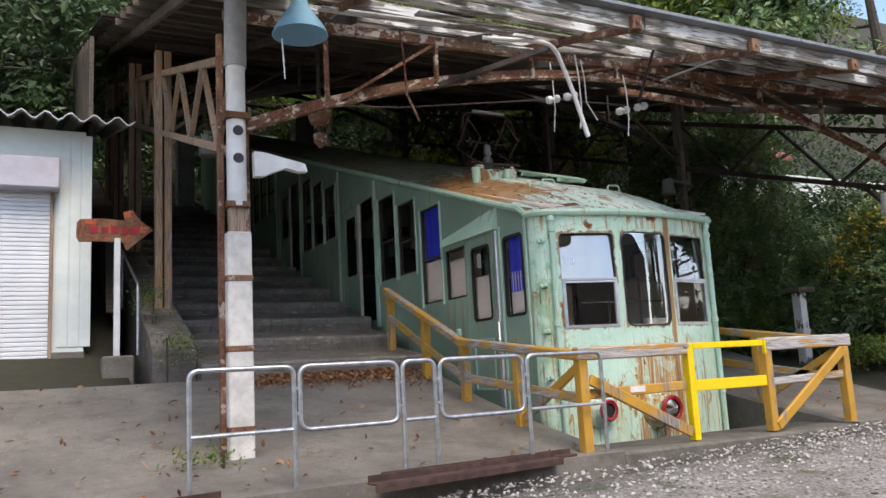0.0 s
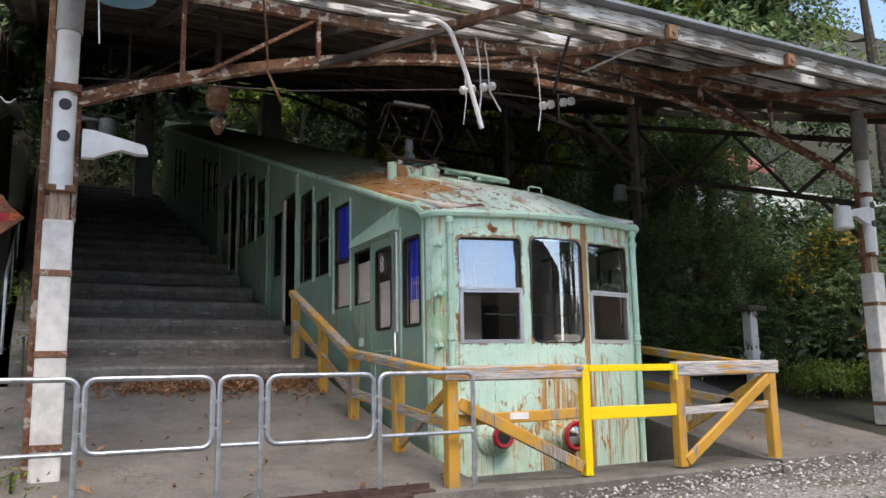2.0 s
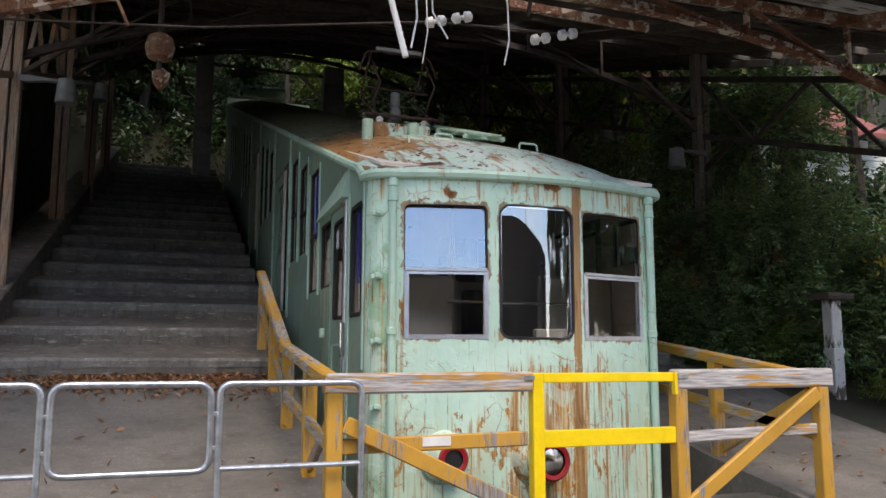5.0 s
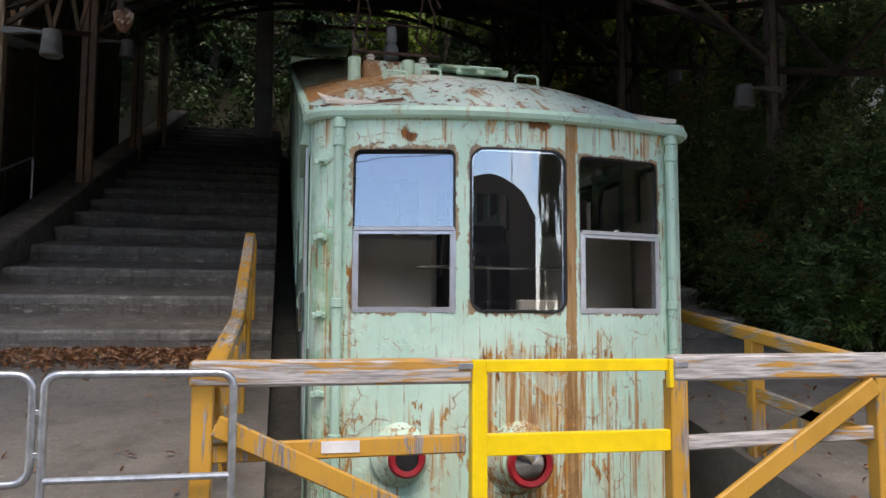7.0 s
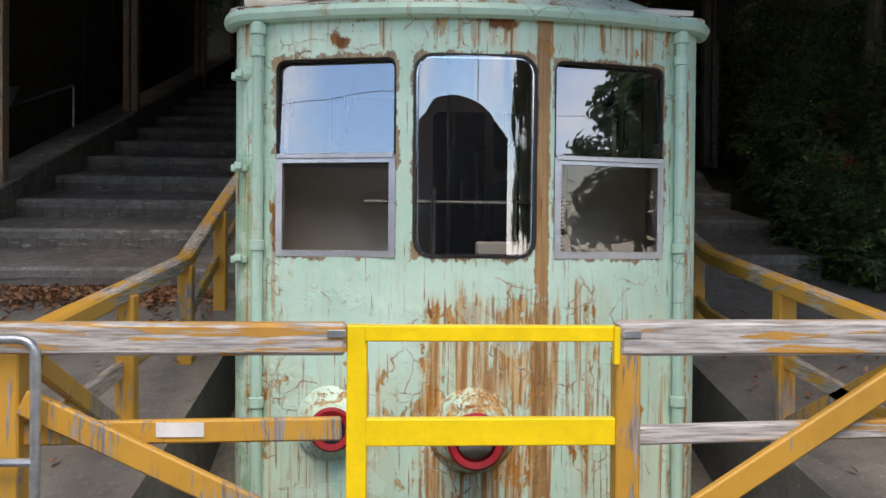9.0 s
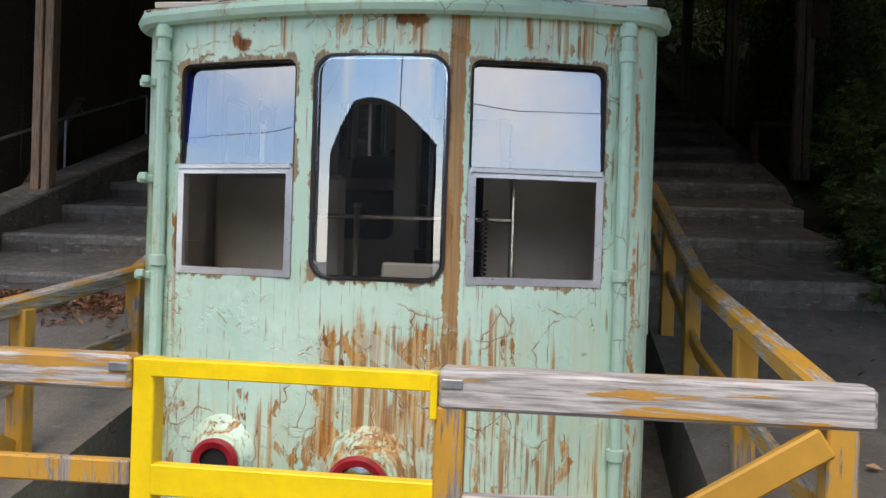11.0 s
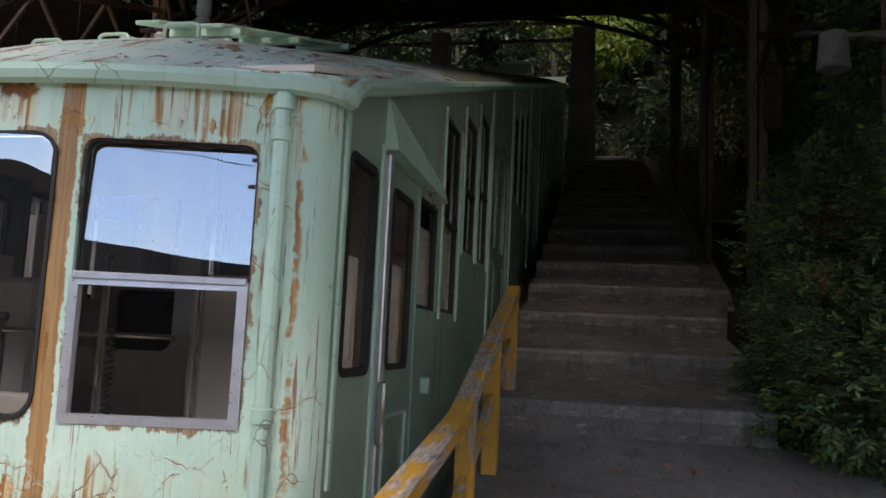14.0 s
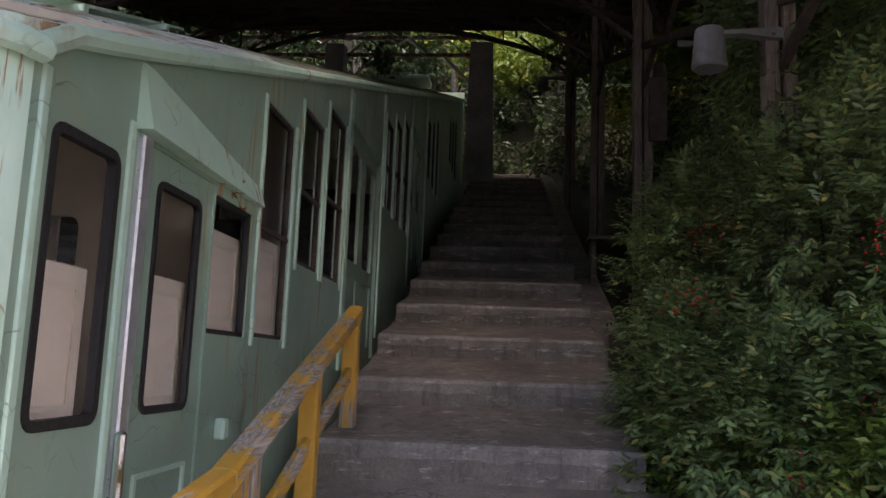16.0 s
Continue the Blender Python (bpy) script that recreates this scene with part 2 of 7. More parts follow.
    rims = n.ramp(n.calc("SUBTRACT", rims, n.calc("MULTIPLY", n.calc("SUBTRACT", n.noise(6, 6, 0.75, n.scaled((1, 1, 0.6), shift=(2, 2, 9))), 0.52), 0.22)), 0.004, 0.016, 0.85, 0)
    col = n.mix(rims, col, n.mix(n.ramp(fine, 0.35, 0.65), (0.40, 0.20, 0.06), (0.10, 0.04, 0.02)))
    # a long split down the round corner, rust weeping out of it
    split = n.calc("ADD", xyz[0], n.calc("MULTIPLY", n.calc("SUBTRACT", n.noise(4.5, 6, 0.7, n.scaled(1.0, shift=(3, 3, 8))), 0.5), 0.09))
    weep = n.calc("MULTIPLY", n.ramp(split, 1.212, 1.220), n.ramp(split, 1.230, 1.244, 1, 0))
    weep = n.calc("MULTIPLY", weep, n.ramp(n.noise(2.6, 4, 0.7, n.scaled((1, 1, 1.3), shift=(6, 1, 4))), 0.44, 0.52))
    col = n.mix(n.calc("MULTIPLY", weep, 0.9), col, rust)
    col = n.mix(rim, col, n.mix(n.ramp(fine, 0.42, 0.58), (0.66, 0.76, 0.66), (0.48, 0.30, 0.11)))
    col = n.mix(n.calc("MULTIPLY", crack, 0.85), col, (0.13, 0.07, 0.03))
    plates = n.calc("MULTIPLY", n.ramp(cell, 0.0, 0.022), broken)
    relief = n.calc("SUBTRACT", n.calc("ADD", n.calc("MULTIPLY", plates, 0.22), n.calc("MULTIPLY", n.noise(14, 4), 0.25)), n.calc("MULTIPLY", n.calc("MAXIMUM", bare, scab), 0.6))
    rough = n.ramp(n.calc("MAXIMUM", runs, n.calc("MAXIMUM", bare, scab)), 0, 1, 0.40, 0.88)
    return n.done(col, rough, 0.0, relief, 0.8, 0.014)


def roof_paint():
    """The roof: pale flaking paint at the front, rust on the shoulder, olive moss further up the slope."""
    n = Nodes("mint_roof")
    xyz = n.height()
    warp = n.calc("MULTIPLY", n.calc("SUBTRACT", n.noise(4.0, 6, 0.7), 0.5), 0.7)
    X, Y = n.calc("ADD", xyz[0], warp), n.calc("ADD", xyz[1], n.calc("MULTIPLY", warp, 1.5))
    wobble = n.calc("MULTIPLY", n.calc("SUBTRACT", n.noise(16, 5, 0.7), 0.5), 0.06)
    big = n.noise(1.3, 4, 0.6)
    paint = n.mix(n.ramp(big, 0.35, 0.68), (0.56, 0.74, 0.66), (0.74, 0.84, 0.80))
    paint = n.mix(n.ramp(n.noise(7, 6, 0.75), 0.5, 0.72, 0, 0.6), paint, (0.48, 0.62, 0.52))
    streak = n.noise(1.0, 5, 0.65, n.scaled((13, 1.3, 3)))
    rust = n.mix(n.noise(22, 4), (0.24, 0.095, 0.03), (0.50, 0.26, 0.085))
    shoulder = n.calc("MULTIPLY", n.ramp(X, -0.95, -0.35, 1, 0), n.calc("MULTIPLY", n.ramp(Y, 0.35, 1.0), n.ramp(Y, 2.6, 3.6, 1, 0)))
    runs = n.ramp(n.calc("ADD", streak, n.calc("MULTIPLY", shoulder, 0.18)), 0.51, 0.64, 0, 0.85)
    col = n.mix(runs, paint, rust)
    blotch = n.ramp(n.calc("ADD", n.noise(3.4, 7, 0.7, distort=0.4), n.calc("MULTIPLY", shoulder, 0.17)), 0.59, 0.63)
    col = n.mix(n.calc("MULTIPLY", blotch, 0.85), col, rust)
    moss = n.ramp(n.calc("ADD", n.calc("MULTIPLY", n.noise(2.2, 6, 0.7), 1.4), n.ramp(xyz[1], 1.2, 4.5, -0.35, 0.35)), 0.55, 0.9, 0, 0.85)
    col = n.mix(moss, col, n.mix(n.noise(30, 3), (0.09, 0.10, 0.045), (0.22, 0.23, 0.12)))
    # flakes gone down to dark primer, and one long scab above the west window
    chips = n.ramp(n.noise(13.0, 6, 0.68, n.scaled((1.0, 0.7, 1.0), shift=(3, 8, 1)), 0.8), 0.585, 0.60)
    sx, sy = n.calc("ADD", xyz[0], wobble), n.calc("ADD", xyz[1], wobble)
    scab = n.calc("MULTIPLY", n.calc("MULTIPLY", n.ramp(sx, -1.07, -1.05), n.ramp(sx, -0.74, -0.72, 1, 0)), n.calc("MULTIPLY", n.ramp(sy, 0.10, 0.115), n.ramp(sy, 0.20, 0.215, 1, 0)))
    gone = n.calc("MAXIMUM", chips, scab)
    col = n.mix(gone, col, n.mix(n.noise(40, 3), (0.05, 0.022, 0.014), (0.20, 0.07, 0.025)))
    relief = n.calc("SUBTRACT", n.calc("MULTIPLY", n.noise(11, 5, 0.7), 0.7), n.calc("MULTIPLY", gone, 0.6))
    return n.done(col, n.ramp(n.calc("MAXIMUM", gone, moss), 0, 1, 0.45, 0.9), 0.0, relief, 0.7, 0.012)


def rusty_steel(name, paint, amount):
    """Steel section whose paint has mostly gone to rust."""
    n = Nodes(name)
    m = n.noise(7, 7, 0.72, distort=0.4)
    f = n.noise(38, 4, 0.6)
    rust = n.mix(n.ramp(f, 0.3, 0.7), RUST_DARK, RUST_MID)
    rust = n.mix(n.ramp(n.noise(2.2, 3), 0.45, 0.7, 0, 0.55), rust, RUST_PALE)
    col = n.mix(n.ramp(m, 0.62 - 0.3 * amount, 0.66 - 0.3 * amount), n.mix(n.ramp(n.noise(3, 3), 0.3, 0.7, 0, 0.6), paint, tuple(c * 0.6 for c in paint)), rust)
    return n.done(col, 0.8, 0.0, n.calc("ADD", m, n.calc("MULTIPLY", f, 0.3)), 0.5, 0.01)


def painted_wood(name, paint, bare, wear, along=(1, 14, 14)):
    """Painted timber, the paint flaked off along the grain to grey wood."""
    n = Nodes(name)
    grain = n.noise(1.0, 6, 0.65, n.scaled(tuple(a * 5.0 for a in along)), 0.3)
    flake = n.noise(1.0, 8, 0.72, n.scaled(tuple(a * 1.7 for a in along)), 1.2)
    big = n.noise(1.7, 2)
    w = n.ramp(n.calc("ADD", flake, n.calc("MULTIPLY", n.calc("SUBTRACT", big, 0.5), 0.8)), 0.64 - 0.34 * wear, 0.68 - 0.34 * wear)
    wood = n.mix(n.ramp(grain, 0.3, 0.7), tuple(c * 0.35 for c in bare), bare)
    knots = n.ramp(n.noise(3.0, 2, 0.5, n.scaled(tuple(a * 0.35 for a in along))), 0.66, 0.72)
    wood = n.mix(n.calc("MULTIPLY", knots, 0.7), wood, (0.05, 0.035, 0.03))
    coat = n.mix(n.ramp(n.noise(2.6, 5, 0.7), 0.4, 0.75, 0, 0.55), paint, tuple(c * 0.62 for c in paint))
    col = n.mix(w, coat, wood)
    return n.done(col, n.ramp(w, 0, 1, 0.5, 0.88), 0.0, n.calc("SUBTRACT", n.calc("MULTIPLY", grain, 0.5), n.calc("MULTIPLY", w, 0.5)), 0.5, 0.008)


def plain(name, colour, rough=0.5, metal=0.0, vary=0.25, scale=6.0, bump=0.15):
    n = Nodes(name)
    v = n.noise(scale, 5, 0.65)
    v2 = n.noise(scale * 9, 3, 0.6)
    col = n.mix(n.ramp(v, 0.3, 0.72), tuple(c * (1 - vary) for c in colour), tuple(min(1, c * (1 + 0.4 * vary)) for c in colour))
    return n.done(col, n.ramp(v2, 0.2, 0.8, max(0.02, rough - 0.1), min(1, rough + 0.1)), metal, v2, bump, 0.004)


def concrete(name, base, stain, scale=1.0, wear=0.0):
    n = Nodes(name)
    big = n.noise(0.8 * scale, 5, 0.65, distort=0.5)
    mid = n.noise(4.5 * scale, 6, 0.7)
    fine = n.noise(60, 3, 0.6)
    col = n.mix(n.ramp(big, 0.32, 0.66), tuple(c * 0.55 for c in base), base)
    col = n.mix(n.ramp(mid, 0.5, 0.78, 0, 0.7), col, stain)
    col = n.mix(n.ramp(fine, 0.35, 0.65, 0, 0.45), col, tuple(c * 0.45 for c in base))
    col = n.mix(n.ramp(n.noise(17, 5, 0.75), 0.55, 0.72, 0, 0.5), col, tuple(min(1, c * 1.5) for c in base))
    warp = n.add("ShaderNodeVectorMath", operation="MULTIPLY_ADD")
    nc = n.add("ShaderNodeTexNoise")
    nc.inputs["Scale"].default_value, nc.inputs["Detail"].default_value = 2.5, 6.0
    n.put(nc.inputs["Vector"], n.co)
    n.put(warp.inputs[0], nc.outputs["Color"])
    warp.inputs[1].default_value = (0.8, 0.8, 0.8)
    n.put(warp.inputs[2], n.co)
    cracks = n.calc("MULTIPLY", n.ramp(n.voronoi(0.4, vec=warp.outputs[0]), 0.0, 0.004, 1, 0), n.ramp(big, 0.45, 0.6))
    col = n.mix(n.ramp(n.noise(2.0, 6, 0.75, n.scaled(1.0, shift=(9, 5, 0))), 0.54, 0.66, 0, 0.55), col, tuple(c * 0.42 for c in base))
    if wear:
        # pale chips and scuffs on the exposed edges and faces
        chip = n.ramp(n.noise(1.0, 7, 0.75, n.scaled((5, 9, 22))), 0.56, 0.66, 0, 0.75)
        col = n.mix(chip, col, tuple(min(1, c + wear) for c in base))
        col = n.mix(n.ramp(n.noise(1.0, 5, 0.7, n.scaled((14, 14, 2.0), shift=(2, 2, 2))), 0.5, 0.7, 0, 0.6), col, stain)
    col = n.mix(n.calc("MULTIPLY", cracks, 0.6), col, (0.03, 0.027, 0.022))
    return n.done(col, n.ramp(mid, 0.3, 0.7, 0.7, 0.95), 0.0, n.calc("ADD", mid, n.calc("MULTIPLY", fine, 0.5)), 0.5, 0.012)


def leaf_mat(name, a, b, c, translucent=0.25):
    n = Nodes(name)
    r = n.add("ShaderNodeNewGeometry").outputs["Random Per Island"]
    col = n.mix(n.ramp(r, 0.0, 0.75), a, b)
    col = n.mix(n.ramp(r, 0.9, 0.97), col, c)
    n.done(col, 0.42)
    tr = n.add("ShaderNodeBsdfTranslucent")
    n.put(tr.inputs[0], col)
    mx = n.add("ShaderNodeMixShader")
    mx.inputs[0].default_value = translucent
    n.put(mx.inputs[1], n.bsdf.outputs[0])
    n.put(mx.inputs[2], tr.outputs[0])
    n.put(n.out.inputs[0], mx.outputs[0])
    return n.mat


def glass_mat(name, tint, ior, sheen=(1.0, 1.0, 1.0)):
    """Thin pane: clear, with gloss that grows at a slant, and dusty streaks."""
    n = Nodes(name)
    clear = n.add("ShaderNodeBsdfTransparent")
    clear.inputs[0].default_value = (*tint, 1)
    gloss = n.add("ShaderNodeBsdfGlossy")
    gloss.inputs["Roughness"].default_value = 0.01
    gloss.inputs[0].default_value = (*sheen, 1)
    wave = n.add("ShaderNodeBump")
    wave.inputs["Strength"].default_value, wave.inputs["Distance"].default_value = 0.05, 0.02
    n.put(wave.inputs["Height"], n.noise(2.5, 1))
    n.put(gloss.inputs["Normal"], wave.outputs[0])
    fr = n.add("ShaderNodeFresnel")
    fr.inputs[0].default_value = ior
    mx = n.add("ShaderNodeMixShader")
    n.put(mx.inputs[0], fr.outputs[0])
    n.put(mx.inputs[1], clear.outputs[0])
    n.put(mx.inputs[2], gloss.outputs[0])
    dust = n.add("ShaderNodeBsdfDiffuse")
    dust.inputs[0].default_value = (0.5, 0.48, 0.44, 1)
    mx2 = n.add("ShaderNodeMixShader")
    n.put(mx2.inputs[0], n.ramp(n.noise(1.0, 5, 0.7, n.scaled((22, 22, 1.6))), 0.55, 0.85, 0.0, 0.12))
    n.put(mx2.inputs[1], mx.outputs[0])
    n.put(mx2.inputs[2], dust.outputs[0])
    n.put(n.out.inputs[0], mx2.outputs[0])
    return n.mat


M_FRONT = front_paint()
# Side mint set darker than the front, some canopy shade in the colour.
M_SIDE = paint_mint("mint_side_shaded", (0.27, 0.41, 0.325), 0.45, 0.5, 0.5, 0.4)
M_TRIM = paint_mint("mint_trim", (0.50, 0.74, 0.61), 0.55, 0.4, 0.7, 0.3)
M_ROOF = roof_paint()
M_LINING = plain("cream_panel", (0.85, 0.77, 0.68), 0.55, 0.0, 0.12, 3.0)
M_BOARD = plain("pale_board", (0.92, 0.80, 0.74), 0.5, 0.0, 0.08, 3.0)
M_DARK = plain("black_vinyl", (0.018, 0.018, 0.02), 0.45, 0.0, 0.3)
M_RUBBER = plain("black_rubber", (0.02, 0.02, 0.02), 0.6)
M_ALU = plain("aluminium", (0.72, 0.74, 0.78), 0.35, 0.75, 0.12, 9.0)
M_CHROME = plain("chrome", (0.75, 0.76, 0.78), 0.15, 1.0, 0.08, 9.0)
M_GALV = plain("galvanised_steel", (0.50, 0.53, 0.56), 0.38, 0.85, 0.3, 14.0)
M_GLASS = glass_mat("window_glass", (0.96, 0.97, 0.96), 1.9)
# Blue sheen and high ior put a stronger, bluer sky into the reflection.
M_GLASS_SKY = glass_mat("blue_sheen_glass", (0.90, 0.92, 0.94), 3.8, (0.84, 0.91, 1.0))
M_GLASS_DARK = glass_mat("side_glass", (0.96, 0.97, 0.96), 1.35)
M_BLUE = leaf_mat("blue_curtain", (0.04, 0.07, 0.92), (0.05, 0.08, 0.92), (0.04, 0.07, 0.92), 0.35)
M_RED = plain("red_paint", (0.36, 0.012, 0.022), 0.45, 0.0, 0.35, 12.0)
M_RAIL = painted_wood("ochre_timber", (0.57, 0.30, 0.04), (0.40, 0.35, 0.31), 0.24, (14, 14, 1.0))
M_RAIL_FRONT = painted_wood("worn_ochre_timber", (0.52, 0.27, 0.05), (0.60, 0.57, 0.55), 0.68, (0.9, 15, 15))
M_RAIL_SIDE = painted_wood("ochre_side_timber", (0.55, 0.29, 0.04), (0.52, 0.46, 0.40), 0.47, (15, 0.9, 15))
M_YELLOW = plain("bright_yellow_paint", (0.93, 0.66, 0.01), 0.35, 0.0, 0.12, 8.0)
M_CONC = concrete("old_concrete", (0.23, 0.208, 0.18), (0.10, 0.08, 0.06))
M_STEP = concrete("step_concrete", (0.20, 0.178, 0.155), (0.055, 0.044, 0.037), 1.9, 0.22)
M_NOSE = concrete("worn_nosing", (0.25, 0.235, 0.215), (0.08, 0.07, 0.06), 3.0, 0.16)
M_KERB = concrete("pit_concrete", (0.19, 0.175, 0.15), (0.05, 0.045, 0.04), 2.0)
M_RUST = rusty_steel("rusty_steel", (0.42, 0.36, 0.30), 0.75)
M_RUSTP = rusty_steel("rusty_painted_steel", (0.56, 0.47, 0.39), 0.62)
# Rusty steel taken to near black: canopy shade is put into the colour.
M_RUSTD = plain("shaded_rusty_steel", (0.06, 0.045, 0.037), 0.8, 0.0, 0.55, 8.0, 0.5)
M_BRAND = plain("column_white", (0.66, 0.65, 0.62), 0.6, 0.0, 0.3, 5.0)
M_PVC = plain("white_pipe", (0.75, 0.75, 0.74), 0.4, 0.0, 0.15, 6.0)
M_GREYPIPE = plain("grey_pipe", (0.36, 0.36, 0.35), 0.5, 0.0, 0.25, 6.0)
M_LAMPGREY = plain("dark_lamp_grey", (0.20, 0.21, 0.21), 0.55, 0.0, 0.3, 6.0)
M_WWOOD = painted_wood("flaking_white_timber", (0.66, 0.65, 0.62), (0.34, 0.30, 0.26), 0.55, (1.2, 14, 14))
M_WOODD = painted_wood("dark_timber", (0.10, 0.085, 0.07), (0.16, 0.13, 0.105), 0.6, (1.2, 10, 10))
M_POST = painted_wood("column_timber", (0.40, 0.22, 0.12), (0.45, 0.33, 0.24), 0.6, (14, 14, 1.0))
M_SCRAP = plain("scrap_steel", (0.075, 0.04, 0.032), 0.75, 0.0, 0.5, 9.0, 0.5)
M_POSTE = painted_wood("grey_column_timber", (0.20, 0.17, 0.15), (0.26, 0.22, 0.19), 0.6, (14, 14, 1.0))
M_SHEET = painted_wood("roof_timber", (0.15, 0.145, 0.14), (0.075, 0.06, 0.05), 0.7, (10, 1.2, 10))
for m in (M_SHEET, M_WOODD):
    m.node_tree.nodes["Principled BSDF"].inputs["Specular IOR Level"].default_value = 0.08
M_EDGE = plain("roof_felt", (0.22, 0.24, 0.27), 0.7, 0.0, 0.3, 4.0)
M_HUT = plain("hut_cladding", (0.70, 0.76, 0.74), 0.55, 0.0, 0.12, 2.0)
M_SHUTTER = plain("shutter_steel", (0.74, 0.76, 0.80), 0.45, 0.1, 0.1, 2.0)
M_SHUTBOX = plain("shutter_box", (0.46, 0.44, 0.50), 0.5, 0.1, 0.15, 3.0)
M_TIN = plain("corrugated_tin", (0.52, 0.53, 0.53), 0.5, 0.4, 0.4, 5.0)
M_ENAMEL = rusty_steel("blue_enamel", (0.22, 0.45, 0.60), -0.15)
M_BARK = plain("bark", (0.075, 0.06, 0.048), 0.9, 0.0, 0.5, 7.0, 0.8)
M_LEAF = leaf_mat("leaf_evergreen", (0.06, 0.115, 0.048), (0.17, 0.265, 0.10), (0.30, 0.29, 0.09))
# Darker and sunlit copies of the leaf green, shade and sun in the colour.
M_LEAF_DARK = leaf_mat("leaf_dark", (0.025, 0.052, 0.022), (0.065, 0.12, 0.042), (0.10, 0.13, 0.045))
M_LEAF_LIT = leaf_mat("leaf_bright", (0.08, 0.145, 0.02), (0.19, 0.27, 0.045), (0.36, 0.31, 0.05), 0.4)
M_LEAF_FRESH = leaf_mat("leaf_fresh", (0.07, 0.15, 0.03), (0.16, 0.26, 0.06), (0.28, 0.30, 0.08), 0.35)
M_LEAF_YEL = leaf_mat("leaf_yellow", (0.35, 0.25, 0.02), (0.50, 0.34, 0.03), (0.22, 0.22, 0.04))
M_DEAD = leaf_mat("leaf_dead", (0.20, 0.085, 0.04), (0.34, 0.17, 0.085), (0.42, 0.26, 0.12), 0.1)
M_BERRY = plain("red_berry", (0.45, 0.02, 0.015), 0.35)



# ---- building helpers ----
ORIGIN = {}


def mesh_of(name, bm, *mats):
    bmesh.ops.recalc_face_normals(bm, faces=bm.faces[:])
    me = bpy.data.meshes.new(name)
    bm.to_mesh(me)
    bm.free()
    for m in mats:
        me.materials.append(m)
    return me


def smooth(me, angle=0.6):
    me.shade_smooth()
    me.set_sharp_from_angle(angle=angle)


def thing(name, at, label, category, group=""):
    ob = new(name)
    ob.empty_display_size = 0.2
    ob.location = at
    ORIGIN[ob.name] = Vector(at)
    return tagged(ob, label, category, group)


def part(name, bm, mat, parent, label="", soft=True, kind=""):
    """Links a bmesh, drawn in world metres, as one mesh object under a thing or a part."""
    o = ORIGIN[parent.name]
    bmesh.ops.translate(bm, verts=bm.verts[:], vec=-o)
    if name == "pane" and len(bm.faces) < 8 and parent.parent is not None:
        # a single sheet of glass: its outside looks away from the car
        bm.normal_update()
        for f in bm.faces:
            c = f.calc_center_median()
            out = Vector((0, -1, 0)) if c.y + o.y < 7.2 else Vector((c.x, 0, 0))
            if f.normal.dot(out) < 0:
                f.normal_flip()
        me = bpy.data.meshes.new(name)
        bm.to_mesh(me)
        bm.free()
        me.materials.append(mat)
    else:
        me = mesh_of(name, bm, mat)
    if soft:
        smooth(me)
    ob = new(name, me)
    ob.parent = parent
    ORIGIN[ob.name] = o
    return tagged(ob, label, kind=kind)


def single(name, bm, mat, label, category, group="", kind="", soft=True):
    me = mesh_of(name, bm, mat)
    if soft:
        smooth(me)
    ob = new(name, me)
    ORIGIN[ob.name] = Vector((0, 0, 0))
    return tagged(ob, label, category, group, kind)


def box(bm, a, b, bevel=0.0):
    """A box from corner a to corner b."""
    a, b = Vector(a), Vector(b)
    m = Matrix.Translation((a + b) / 2) @ Matrix.Diagonal((*[abs(v) for v in b - a], 1))
    vs = bmesh.ops.create_cube(bm, size=1, matrix=m)["verts"]
    if bevel:
        es = list({e for v in vs for e in v.link_edges})
        bmesh.ops.bevel(bm, geom=es, offset=bevel, segments=1, affect="EDGES")
    return bm


def beam(bm, p, q, w, h, up=(0, 0, 1), bevel=0.004):
    """A bar of width w and height h from p to q."""
    p, q = Vector(p), Vector(q)
    d = (q - p).normalized()
    s = d.cross(Vector(up)).normalized()
    u = s.cross(d)
    m = Matrix((s * w, d * (q - p).length, u * h)).transposed().to_4x4()
    m.translation = (p + q) / 2
    vs = bmesh.ops.create_cube(bm, size=1, matrix=m)["verts"]
    if bevel:
        es = list({e for v in vs for e in v.link_edges})
        bmesh.ops.bevel(bm, geom=es, offset=bevel, segments=1, affect="EDGES")
    return bm


def tube(bm, pts, r, n=10, closed=False, radii=None):
    """A round bar along a line of points."""
    pts = [Vector(p) for p in pts]
    rings, side = [], None
    k = len(pts)
    for i, p in enumerate(pts):
        a = pts[(i - 1) % k] if (i or closed) else p
        b = pts[(i + 1) % k] if (i < k - 1 or closed) else p
        d = (b - a).normalized()
        if side is None:
            side = d.cross(Vector((0, 0, 1)) if abs(d.z) < 0.9 else Vector((1, 0, 0))).normalized()
        side = (side - d * side.dot(d)).normalized()
        up = d.cross(side)
        rr = radii[i] if radii else r
        rings.append([bm.verts.new(p + (side * math.cos(t) + up * math.sin(t)) * rr) for t in [2 * math.pi * j / n for j in range(n)]])
    for i in range(k if closed else k - 1):
        A, B = rings[i], rings[(i + 1) % k]
        for j in range(n):
            bm.faces.new((A[j], A[(j + 1) % n], B[(j + 1) % n], B[j]))
    if not closed:
        bm.faces.new(rings[0])
        bm.faces.new(rings[-1])
    return bm


